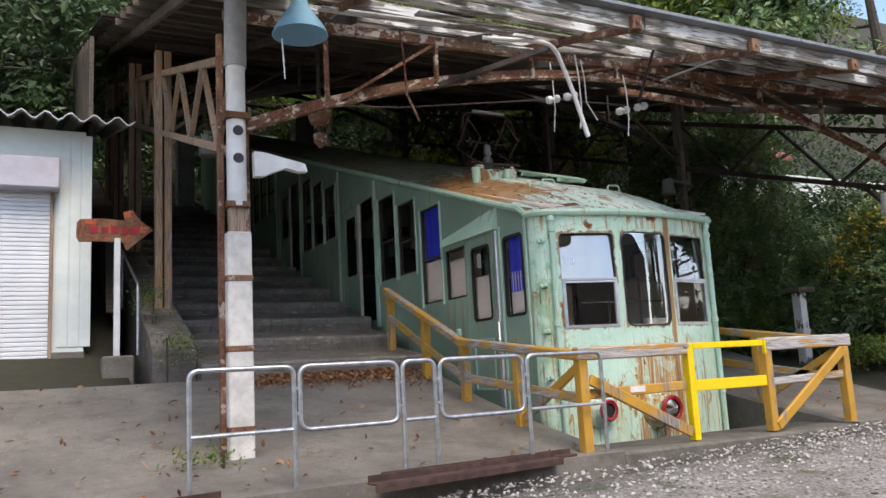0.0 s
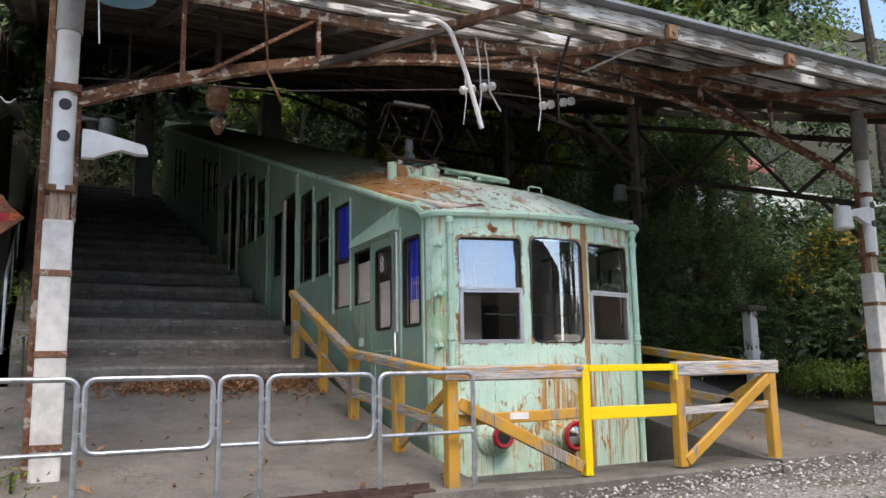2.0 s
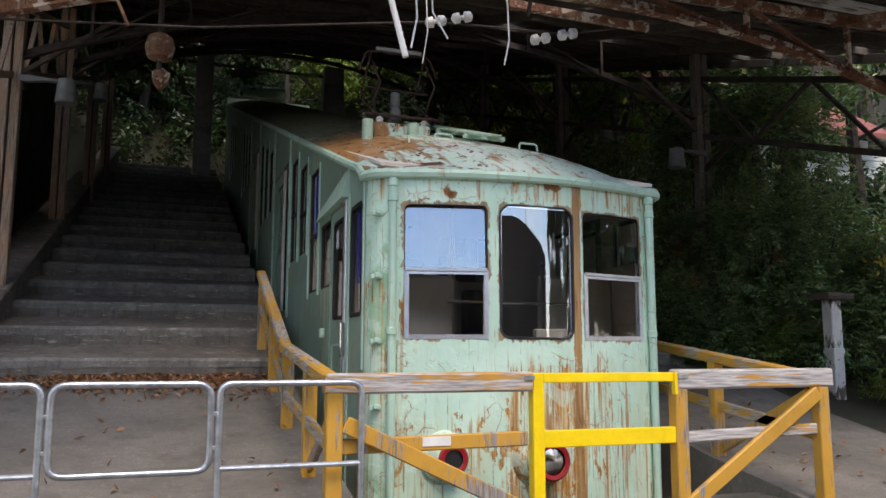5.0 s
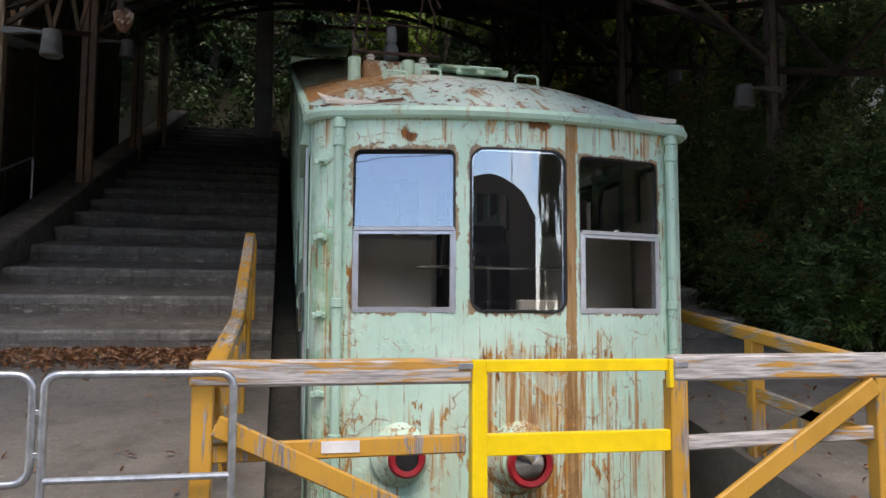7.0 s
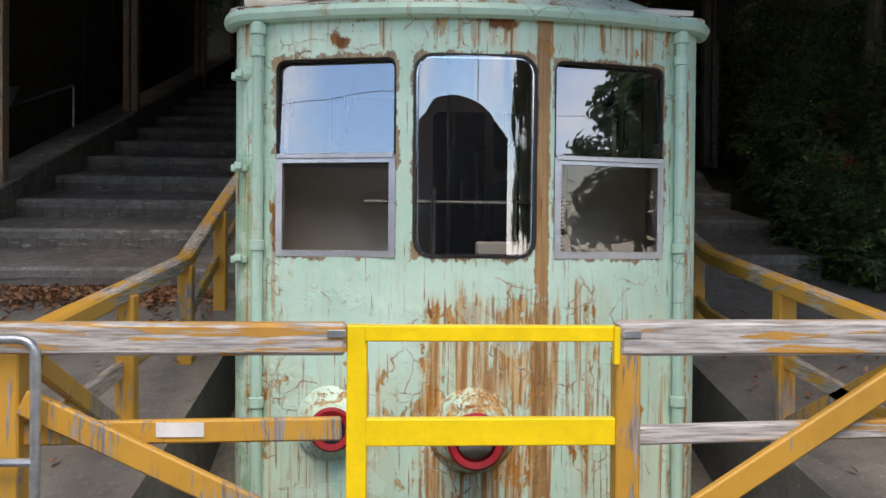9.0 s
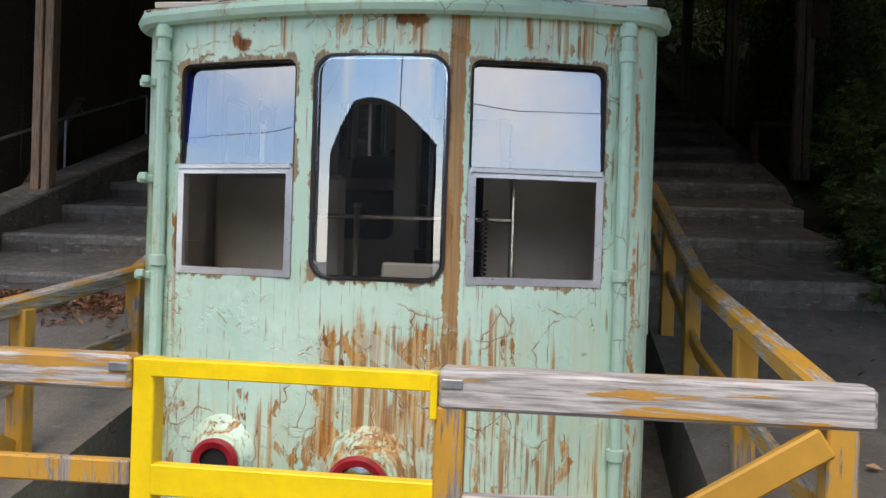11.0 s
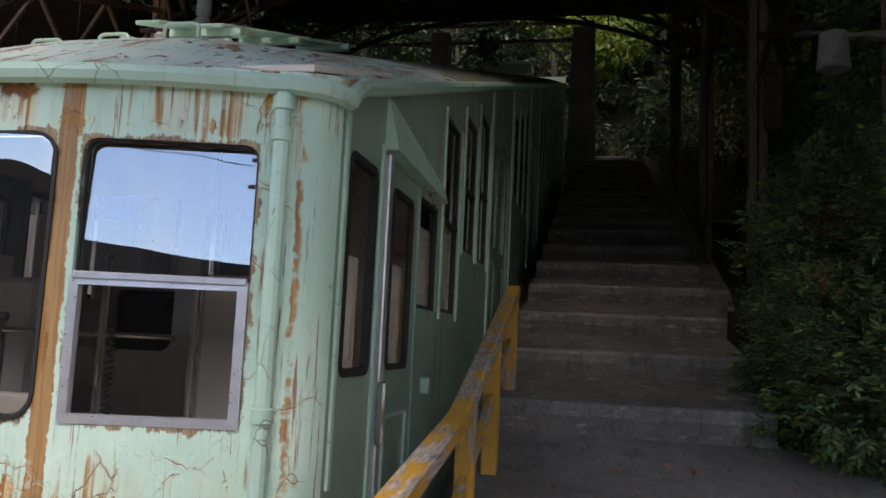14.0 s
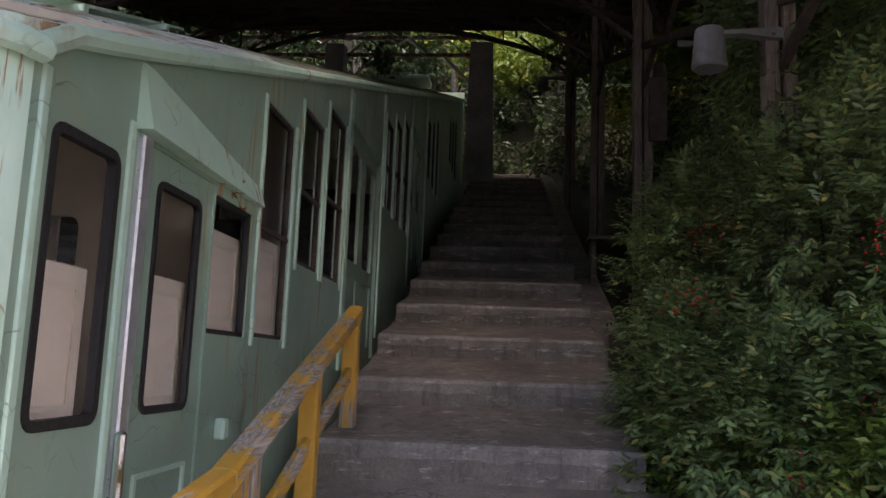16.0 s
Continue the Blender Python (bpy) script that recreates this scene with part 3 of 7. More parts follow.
def lathe(bm, profile, at, axis=(0, 0, 1), n=20):
    """A turned shape: profile of (radius, distance along axis)."""
    axis = Vector(axis).normalized()
    s = axis.orthogonal().normalized()
    u = axis.cross(s)
    rings = []
    for r, d in profile:
        rings.append([bm.verts.new(Vector(at) + axis * d + (s * math.cos(t) + u * math.sin(t)) * max(r, 1e-4)) for t in [2 * math.pi * j / n for j in range(n)]])
    for A, B in zip(rings, rings[1:]):
        for j in range(n):
            bm.faces.new((A[j], A[(j + 1) % n], B[(j + 1) % n], B[j]))
    bm.faces.new(rings[0])
    bm.faces.new(rings[-1])
    return bm


def rounded(corners, r, n=5, closed=False):
    """A line of points whose corners are rounded by r."""
    pts = [Vector(c) for c in corners]
    out, k = [], len(pts)
    for i, p in enumerate(pts):
        if not closed and i in (0, k - 1):
            out.append(p)
            continue
        a, b = pts[(i - 1) % k], pts[(i + 1) % k]
        da, db = (a - p).normalized(), (b - p).normalized()
        s, e = p + da * r, p + db * r
        for j in range(n + 1):
            t = j / n
            out.append((1 - t) ** 2 * s + 2 * t * (1 - t) * p + t * t * e)
    return out


def panel(surf, us, zs, holes, thick, inward):
    """A sheet on surf(u, z) over a grid, with holes (u0, u1, z0, z1, corner radius), thickened towards inward(u)."""
    us, zs = set(us), set(zs)
    for u0, u1, z0, z1, r in holes:
        us |= {u0, u1, u0 + r, u1 - r}
        zs |= {z0, z1, z0 + r, z1 - r}
    us, zs = sorted({round(u, 4) for u in us}), sorted({round(z, 4) for z in zs})
    bm, made, filled = bmesh.new(), {}, set()

    def v(u, z):
        k = (round(u, 4), round(z, 4))
        if k not in made:
            made[k] = bm.verts.new(surf(*k))
        return made[k]

    for a, b in zip(us, us[1:]):
        for c, d in zip(zs, zs[1:]):
            mu, mz = (a + b) / 2, (c + d) / 2
            cell = None
            for u0, u1, z0, z1, r in holes:
                if u0 < mu < u1 and z0 < mz < z1:
                    left, right, low, high = mu < u0 + r, mu > u1 - r, mz < z0 + r, mz > z1 - r
                    cell = []
                    if (left or right) and (low or high):
                        cu, cz = (u0 if left else u1), (z0 if low else z1)
                        ou, oz = (u0 + r if left else u1 - r), (z0 + r if low else z1 - r)
                        arc = [(ou + (cu - ou) * math.cos(t), oz + (cz - oz) * math.sin(t)) for t in [math.pi / 2 * i / 4 for i in range(5)]]
                        if (cu, cz) not in filled:
                            filled.add((cu, cz))
                            cell = [(cu, cz)] + arc
                    break
            if cell is None:
                cell = [(a, c), (b, c), (b, d), (a, d)]
            if cell:
                bm.faces.new([v(*p) for p in cell])
    keys = {vert: k for k, vert in made.items()}
    faces = bm.faces[:]
    rim = [e for e in bm.edges if len(e.link_faces) == 1]
    inner = {vert: bm.verts.new(vert.co + Vector(inward(keys[vert][0])) * thick) for vert in keys}
    for f in faces:
        bm.faces.new([inner[x] for x in reversed(f.verts)])
    for e in rim:
        a, b = e.verts
        bm.faces.new((a, b, inner[b], inner[a]))
    return bm


def frame_bar(bm, surf, u0, u1, z0, z1, r, w, d, inward, off=0.0):
    """A window frame: a rectangular ring with rounded corners, width w, depth d."""
    def ring(g):
        rr = max(r - g, 0.004)
        out = []
        for cu, cz, s in ((u1 - g - rr, z1 - g - rr, 0), (u0 + g + rr, z1 - g - rr, 1), (u0 + g + rr, z0 + g + rr, 2), (u1 - g - rr, z0 + g + rr, 3)):
            for i in range(5):
                t = math.pi / 2 * (s + i / 4)
                out.append((cu + rr * math.cos(t), cz + rr * math.sin(t)))
        return out
    A, B = ring(0), ring(w)
    def vv(p, dep):
        return bm.verts.new(Vector(surf(*p)) + Vector(inward(p[0])) * dep)
    rows = [[vv(p, off) for p in A], [vv(p, off) for p in B], [vv(p, off + d) for p in B], [vv(p, off + d) for p in A]]
    k = len(A)
    for i in range(4):
        X, Y = rows[i], rows[(i + 1) % 4]
        for j in range(k):
            bm.faces.new((X[j], X[(j + 1) % k], Y[(j + 1) % k], Y[j]))
    return bm


def pane(bm, surf, u0, u1, z0, z1, dep, inward, n=4):
    """A single glass sheet."""
    for i in range(n):
        a, b = u0 + (u1 - u0) * i / n, u0 + (u1 - u0) * (i + 1) / n
        bm.faces.new([bm.verts.new(Vector(surf(u, z)) + Vector(inward(u)) * dep) for u, z in ((a, z0), (b, z0), (b, z1), (a, z1))])
    bmesh.ops.remove_doubles(bm, verts=bm.verts[:], dist=1e-5)
    return bm


def sheet_from(name, verts, faces, mat):
    me = bpy.data.meshes.new(name)
    me.from_pydata(verts, [], faces)
    me.materials.append(mat)
    return me


# ---- the lie of the land ----
CX = 6.21                        # the car's middle line
SLOPE = 0.335                    # the incline


def deck(y):
    """Height of the sloping concrete deck."""
    return float(np.interp(y, [5.0, 5.9, 7.0, 8.05, 9.9, 30], [-0.03, -0.01, 0.18, 0.41, 0.90, 0.90 + 20.1 * SLOPE]))


def road(x, y):
    return -0.80 + 0.027 * min(max(x, -15), 25) + 0.104 * max(min(y, 5.6), -20)


def hill(x, y):
    """Height of the ground sheet."""
    base = road(x, y) - 0.02
    if y > 5.6:
        if x < 1.0:
            up = deck(y) - 0.06
        elif x > 9.9:
            k = min(1, (x - 9.9) / 1.2)
            up = deck(y) * (1 - 0.1 * k) - 0.05 + min(4.5, 0.2 * max(0, x - 12.0)) * min(1, (y - 5.6) / 5)
        else:
            up = deck(y) - 1.9
        if x < -4:
            up += min(10, 0.45 * (-4 - x))
        if y > 27:
            up += min(24, 1.1 * (y - 27))
        base = max(up, base) if (x < 1.0 or x > 9.9) else up
        base = min(base, 34.0)
    return base


gx = [-150, -80, -45, -30, -20, -14, -10, -7, -5, -3.5, -2.5, -1.5, -0.7, 0, 0.6, 0.98, 1.02, 3, 5, 6, 7, 8, 9, 9.88, 9.92, 10.3, 10.7, 11.1, 11.6, 12.2, 13, 14, 15.5, 17, 20, 24, 30, 40, 60, 90, 150]
gy = [-150, -90, -55, -35, -22, -14, -9, -6, -4, -2.5, -1, 0, 1, 2, 3, 3.6, 4.2, 4.8, 5.3, 5.62, 5.66, 6, 6.5, 7, 7.6, 8.2, 9, 10, 11, 12, 13, 14, 15, 16.5, 18, 20, 22, 25, 28, 32, 38, 48, 65, 100, 160]
verts = [(x, y, hill(x, y) + (0.0 if 0.9 < x < 9.9 else 0.05 * noise.noise((x * 0.7, y * 0.7, 0)))) for y in gy for x in gx]
nx = len(gx)
faces = [(j * nx + i, j * nx + i + 1, (j + 1) * nx + i + 1, (j + 1) * nx + i) for j in range(len(gy) - 1) for i in range(nx - 1)]


def ground_mat():
    n = Nodes("gravel_and_earth")
    cell = n.voronoi(55, "F1")
    cell2 = n.voronoi(24, "F1")
    big = n.noise(0.9, 5, 0.7)
    grass = n.ramp(n.noise(1.3, 6, 0.75, n.scaled(1.0, shift=(4, 0, 2))), 0.52, 0.62)
    xyz = n.height()
    stone = n.mix(n.ramp(n.noise(30, 2), 0.3, 0.7), (0.16, 0.145, 0.13), (0.44, 0.42, 0.40))
    stone = n.mix(n.ramp(big, 0.35, 0.65, 0, 0.6), stone, (0.13, 0.115, 0.10))
    green = n.mix(n.noise(25, 3), (0.035, 0.055, 0.018), (0.085, 0.10, 0.03))
    col = n.mix(n.calc("MULTIPLY", grass, 0.75), stone, green)
    earth = n.mix(n.noise(6, 5), (0.018, 0.02, 0.010), (0.05, 0.048, 0.026))
    col = n.mix(n.ramp(xyz[1], 5.5, 6.2), col, earth)
    return n.done(col, 0.92, 0.0, n.calc("ADD", cell, n.calc("MULTIPLY", cell2, 0.6)), 0.7, 0.02)


M_GROUND = ground_mat()
ground = new("ground", sheet_from("ground", verts, faces, M_GROUND))
ground.data.shade_smooth()
tagged(ground, "gravel forecourt with weeds running up into an earth hillside", "ground", kind="structure")


# ---- concrete decks, pit and stairs ----
def deck_slab(name, x0, x1, y1, label):
    ys = [5.66, 5.9, 6.4, 7.0, 7.5, 8.05, 8.6, 9.2, y1]
    xs = np.linspace(x0, x1, 9)
    bm = bmesh.new()
    top = [[bm.verts.new((x, y + (0.035 * noise.noise((x * 2.1, 3, 1)) if y == ys[0] else 0), deck(y) + 0.008 * noise.noise((x, y, 4)))) for x in xs] for y in ys]
    for A, B in zip(top, top[1:]):
        for i in range(len(xs) - 1):
            bm.faces.new((A[i], A[i + 1], B[i + 1], B[i]))
    geo = bmesh.ops.extrude_face_region(bm, geom=bm.faces[:])
    for v in geo["geom"]:
        if isinstance(v, bmesh.types.BMVert):
            v.co.z -= 1.9
    return single(name, bm, M_CONC, label, "floor", kind="structure", soft=False)


deck_slab("floor_west", -3.2, 4.63, 9.52, "stained grey concrete platform sloping up to the stairs")
deck_slab("floor_east", 7.82, 10.2, 9.92, "stained grey concrete platform sloping up to the stairs")

# the apron in front of the pit and the pit itself
bm = bmesh.new()
box(bm, (4.63, 5.66, -0.9), (7.82, 6.42, -0.03), 0.02)
single("pit_front", bm, M_KERB, "low concrete kerb closing the front of the car pit", "kerb", kind="structure", soft=False)
bm = bmesh.new()
vs = [bm.verts.new(p) for p in ((4.63, 6.0, -0.85), (7.82, 6.0, -0.85), (7.82, 30, -0.85 + 24 * SLOPE), (4.63, 30, -0.85 + 24 * SLOPE))]
f = bm.faces.new(vs)
g = bmesh.ops.extrude_face_region(bm, geom=[f])
bmesh.ops.translate(bm, verts=[v for v in g["geom"] if isinstance(v, bmesh.types.BMVert)], vec=(0, 0, -0.3))
single("pit_floor", bm, M_KERB, "dark sloping concrete bed under the cable car", "floor", kind="structure", soft=False)


def stair(name, x0, x1, y0, z0, count, going, label):
    """Broad concrete steps with sloping treads; each step is a part."""
    top = thing(name, ((x0 + x1) / 2, y0, z0), label, "stairs")
    top["kind"] = "structure"
    rise, riser = going * 0.34, 0.18
    for k in range(count):
        y, z = y0 + going * k, z0 + rise * k
        bm = bmesh.new()
        prof = [(y + 0.012, z - 0.02 - riser), (y, z - 0.03), (y + 0.02, z), (y + going + 0.05, z + rise - riser + 0.007), (y + going + 0.05, z - 1.6), (y + 0.012, z - 1.6)]
        xs = np.linspace(x0, x1, 9)
        rows = [[bm.verts.new((x, py + (0.012 * noise.noise((x * 3, k * 5, 2)) if i < 3 else 0), pz + (0.010 * noise.noise((x * 4, k * 3, 7)) if i in (1, 2) else 0))) for i, (py, pz) in enumerate(prof)] for x in xs]
        m = len(prof)
        for A, B in zip(rows, rows[1:]):
            for i in range(m):
                bm.faces.new((A[i], A[(i + 1) % m], B[(i + 1) % m], B[i]))
        bm.faces.new(rows[0])
        bm.faces.new(rows[-1])
        st = part("step", bm, M_STEP, top, soft=False)
        # the worn pale edge, chipped away here and there
        bm = bmesh.new()
        edge = np.linspace(x0 + 0.01, x1 - 0.01, 15)
        rows = []
        for i, x in enumerate(edge):
            h = 0.055 + 0.035 * noise.noise((x * 5, k * 7, 3))
            yy = y + 0.012 * noise.noise((x * 3, k * 5, 2))
            zz = z + 0.010 * noise.noise((x * 4, k * 3, 7))
            rows.append([bm.verts.new(p) for p in ((x, yy + 0.06, zz + 0.013), (x, yy + 0.012, zz + 0.004), (x, yy - 0.006, zz - 0.022), (x, yy - 0.002, zz - h - 0.03), (x, yy + 0.05, zz - h - 0.03))])
        for A, B in zip(rows, rows[1:]):
            for i in range(5):
                bm.faces.new((A[i], A[(i + 1) % 5], B[(i + 1) % 5], B[i]))
        bm.faces.new(rows[0])
        bm.faces.new(rows[-1])
        part("nosing", bm, M_NOSE, st, soft=False)
    return top


stair("stairs_west", 1.72, 4.63, 9.5, 0.98, 19, 0.965, "worn dark concrete steps climbing beside the cable car")
stair("stairs_east", 7.82, 9.72, 9.9, 1.12, 18, 1.02, "worn dark concrete steps beside the cable car and shrubs")


def stringer(name, x0, x1, y0, y1, h, label):
    """Low sloping wall beside a stair."""
    bm = bmesh.new()
    g0 = deck(y0)
    pr = [(y0, g0 - 0.6), (y0, g0 + h), (y0 + 0.35, g0 + h + 0.22)]
    pr += [(y1, 1.2 + (y1 - 9.87) * 0.34 + h), (y1, 1.2 + (y1 - 9.87) * 0.34 - 1.5)]
    A = [bm.verts.new((x0, y, z)) for y, z in pr]
    B = [bm.verts.new((x1, y, z)) for y, z in pr]
    for i in range(len(pr)):
        j = (i + 1) % len(pr)
        bm.faces.new((A[i], A[j], B[j], B[i]))
    bm.faces.new(A)
    bm.faces.new(B)
    bmesh.ops.bevel(bm, geom=bm.edges[:], offset=0.02, segments=1, affect="EDGES")
    return single(name, bm, M_STEP, label, "wall", kind="structure", soft=False)


stringer("stair_wall_west", 1.22, 1.72, 9.75, 28, 0.30, "low sloping concrete wall beside the steps")
stringer("stair_wall_east", 9.72, 10.0, 13.2, 28, -0.02, "low sloping concrete kerb beside the steps")



# ---- the cable car ----
HALF, Y_END = 1.32, 26.8


def eave(y):
    d = y - 7.15
    return 2.42 + SLOPE * 0.5 * (d + math.sqrt(d * d + 0.06))


def plan_front(u):
    """The bowed front in plan: the flat bow, then round corners into the sides."""
    s, a = (1 if u >= 0 else -1), abs(u)
    if a <= 1.12:
        return CX + u, 6.93 + 0.19 * (a / 1.12) ** 2
    t = (a - 1.12) / 0.2
    return CX + s * (1.12 + 0.2 * math.sin(t)), 7.12 + 0.2 * (1 - math.cos(t))


def front(u, z):
    x, y = plan_front(u)
    return x, y, z


def front_in(u):
    a = abs(u)
    if a <= 1.12:
        return 0, 1, 0
    t = (a - 1.12) / 0.2
    return (-1 if u > 0 else 1) * math.sin(t), math.cos(t), 0


EDGE = 1.12 + 0.2 * math.pi / 2
car = thing("cable_car", (CX, 7.0, -0.4), "pale mint cable car with flaking paint and rust runs", "cable car")

WIN_Z0, WIN_Z1 = 1.14, 2.20
FRONT_WIN = [(-1.065, -0.415, WIN_Z0, WIN_Z1, 0.05), (-0.325, 0.335, WIN_Z0, 2.22, 0.10), (0.43, 1.07, WIN_Z0, WIN_Z1, 0.05)]
grid_u = list(np.linspace(-EDGE, EDGE, 29))
bm = panel(front, grid_u, [-0.5, 0.2, 0.7, 1.0, 2.42], FRONT_WIN, 0.05, front_in)
part("front_panel", bm, M_FRONT, car, "flaking mint front panel streaked with rust")
bm = bmesh.new()
pts = [Vector(front(u, 2.44)) - Vector(front_in(u)) * 0.03 for u in np.linspace(-EDGE, EDGE, 36)]
tube(bm, pts, 0.042, 8)
part("front_gutter", bm, M_TRIM, car, "round mint gutter pipe")
for s in (-1, 1):
    bm = bmesh.new()
    y0 = 7.32
    tube(bm, [(CX + s * 1.35, y0 - 0.02, 2.448), *[(CX + s * 1.352, v, eave(v) + 0.008) for v in (7.45, 7.65, 7.9, 8.15)], (CX + s * 1.355, 8.4, eave(8.4) + 0.01), (CX + s * 1.355, Y_END, eave(Y_END) + 0.02)], 0.04, 8)
    part("side_gutter", bm, M_TRIM, car)
    # down pipe on the front corner, with collars and clips
    bm = bmesh.new()
    u = s * 1.155
    base = Vector(front(u, 0)) - Vector(front_in(u)) * 0.035
    tube(bm, [base + Vector((0, 0, 2.40)), base + Vector((0, 0, -0.45))], 0.031, 10)
    for z in (2.36, 2.24, 1.2, 0.35):
        lathe(bm, [(0.03, -0.03), (0.042, -0.025), (0.042, 0.025), (0.03, 0.03)], base + Vector((0, 0, z)), n=12)
    pipe = part("down_pipe", bm, M_TRIM, car, "mint drain pipe with collars")
    for z in (2.12, 1.62, 1.12, 0.62) if s < 0 else ():
        bm = bmesh.new()
        uu = s * 1.27
        b = Vector(front(uu, z)) - Vector(front_in(uu)) * 0.02
        box(bm, b + Vector((-0.045, -0.02, -0.02)), b + Vector((0.045, 0.02, 0.02)), 0.006)
        box(bm, b + Vector((-0.02, -0.05, -0.008)), b + Vector((0.02, -0.02, 0.03)), 0.004)
        part("hinge", bm, M_TRIM, car)

def bulged(u, z):
    """The middle windscreen is blown outwards."""
    x, y = plan_front(u)
    return x, y - 0.55 * (0.105 - (u - 0.005) ** 2), z


# front windows: two sashes with aluminium frames, one fixed pane in a rubber seal
for i, (u0, u1, z0, z1, r) in enumerate(FRONT_WIN):
    if i == 1:
        bm = frame_bar(bmesh.new(), front, u0, u1, z0, z1, r, 0.014, 0.03, front_in, -0.008)
        w = part("window", bm, M_RUBBER, car, "fixed pane in a black rubber seal")
        bm = frame_bar(bmesh.new(), front, u0 + 0.012, u1 - 0.012, z0 + 0.012, z1 - 0.012, r - 0.012, 0.012, 0.02, front_in, 0.006)
        part("window_frame", bm, M_CHROME, w)
        part("pane", pane(bmesh.new(), bulged, u0 + 0.02, u1 - 0.02, z0 + 0.02, z1 - 0.02, 0.018, front_in, 14), M_GLASS_SKY, w, soft=True).visible_shadow = False
    else:
        zm = 1.68
        bm = frame_bar(bmesh.new(), front, u0 + 0.002, u1 - 0.002, z0 + 0.002, zm, 0.01, 0.035, 0.03, front_in, -0.012)
        w = part("window", bm, M_ALU, car, "lower sash with an aluminium frame")
        part("pane", pane(bmesh.new(), front, u0 + 0.03, u1 - 0.03, z0 + 0.03, zm - 0.03, 0.012, front_in, 1), M_GLASS, w).visible_shadow = False
        bm = frame_bar(bmesh.new(), front, u0 + 0.004, u1 - 0.004, zm - 0.022, z1 - 0.002, 0.048, 0.007, 0.02, front_in, 0.014)
        part("window_frame", bm, M_RUBBER, w)
        bm = bmesh.new()
        beam(bm, front(u0 + 0.01, zm), front(u1 - 0.01, zm), 0.045, 0.028)
        part("meeting_rail", bm, M_ALU, w)
        # the upper sash leans back a little
        bm = pane(bmesh.new(), front, u0 - 0.006, u1 + 0.006, zm, z1 + 0.006, 0.024, front_in, 1)
        for v in bm.verts:
            v.co.y += 0.028 * (v.co.z > zm + 0.1)
        part("pane", bm, M_GLASS_SKY, w).visible_shadow = False

# lamps low on the front
for u, z, r, out, label in ((-0.735, 0.25, 0.108, 0.13, "dark lamp in a red ring"), (0.0, 0.225, 0.137, 0.21, "larger headlamp in a red ring")):
    x, y = plan_front(u)
    bm = lathe(bmesh.new(), [(r + 0.10, -0.03), (r + 0.095, 0.0), (r + 0.055, out * 0.25), (r + 0.028, out * 0.45), (r + 0.012, out * 0.6), (r + 0.016, out * 0.62), (r + 0.016, out * 0.7), (r, out * 0.72), (r, out)], (x, y, z), (0, -1, 0), 28)
    tub = part("lamp_housing", bm, M_FRONT, car, "rust-streaked mint lamp tube")
    bm = lathe(bmesh.new(), [(r - 0.035, out - 0.01), (r + 0.004, out - 0.012), (r + 0.01, out + 0.012), (r - 0.006, out + 0.03), (r - 0.036, out + 0.022)], (x, y, z), (0, -1, 0), 28)
    bmesh.ops.delete(bm, geom=[f for f in bm.faces if len(f.verts) > 4], context="FACES")
    part("lamp_ring", bm, M_RED, tub, "chipped red ring")
    bm = lathe(bmesh.new(), [(r - 0.03, out - 0.05), (r - 0.03, out + 0.002), (0.001, out + (0.035 if r > 0.12 else 0.004))], (x, y, z), (0, -1, 0), 28)
    part("lens", bm, M_CHROME if r > 0.12 else M_DARK, tub, label)

# sides
SIDE_HOLES = [(7.44, 7.87, 1.33, 2.28, 0.06), (8.08, 8.79, 0.36, 2.38, 0.01), (8.80, 9.34, 1.68, 2.34, 0.015),
              (9.46, 10.06, 1.69, 3.04, 0.02), (10.24, 10.84, 2.20, 3.28, 0.02), (10.96, 11.58, 2.20, 3.52, 0.02),
              (11.82, 13.34, 1.62, 3.66, 0.02), (13.62, 14.2, 3.30, 4.30, 0.02), (14.32, 14.9, 3.30, 4.52, 0.02),
              (15.02, 15.6, 3.30, 4.75, 0.02), (15.9, 17.4, 2.98, 4.92, 0.02), (17.7, 18.3, 4.66, 5.65, 0.02), (18.42, 19.0, 4.66, 5.85, 0.02), (19.12, 19.7, 4.66, 6.1, 0.02), (22.0, 22.6, 6.05, 7.05, 0.02), (22.8, 23.4, 6.05, 7.30, 0.02), (23.6, 24.2, 6.05, 7.55, 0.02)]


def slant(bm):
    """Trims a side sheet to the sloping eave and sill."""
    for co, no in (((0, 7.05, 2.40), (0, -SLOPE, 1)), ((0, 7.05, -0.50), (0, SLOPE, -1))):
        bmesh.ops.bisect_plane(bm, geom=bm.verts[:] + bm.edges[:] + bm.faces[:], plane_co=co, plane_no=no, clear_outer=True)
    return bm


def side_face(s):
    return lambda u, z: (CX + s * HALF, u, z)


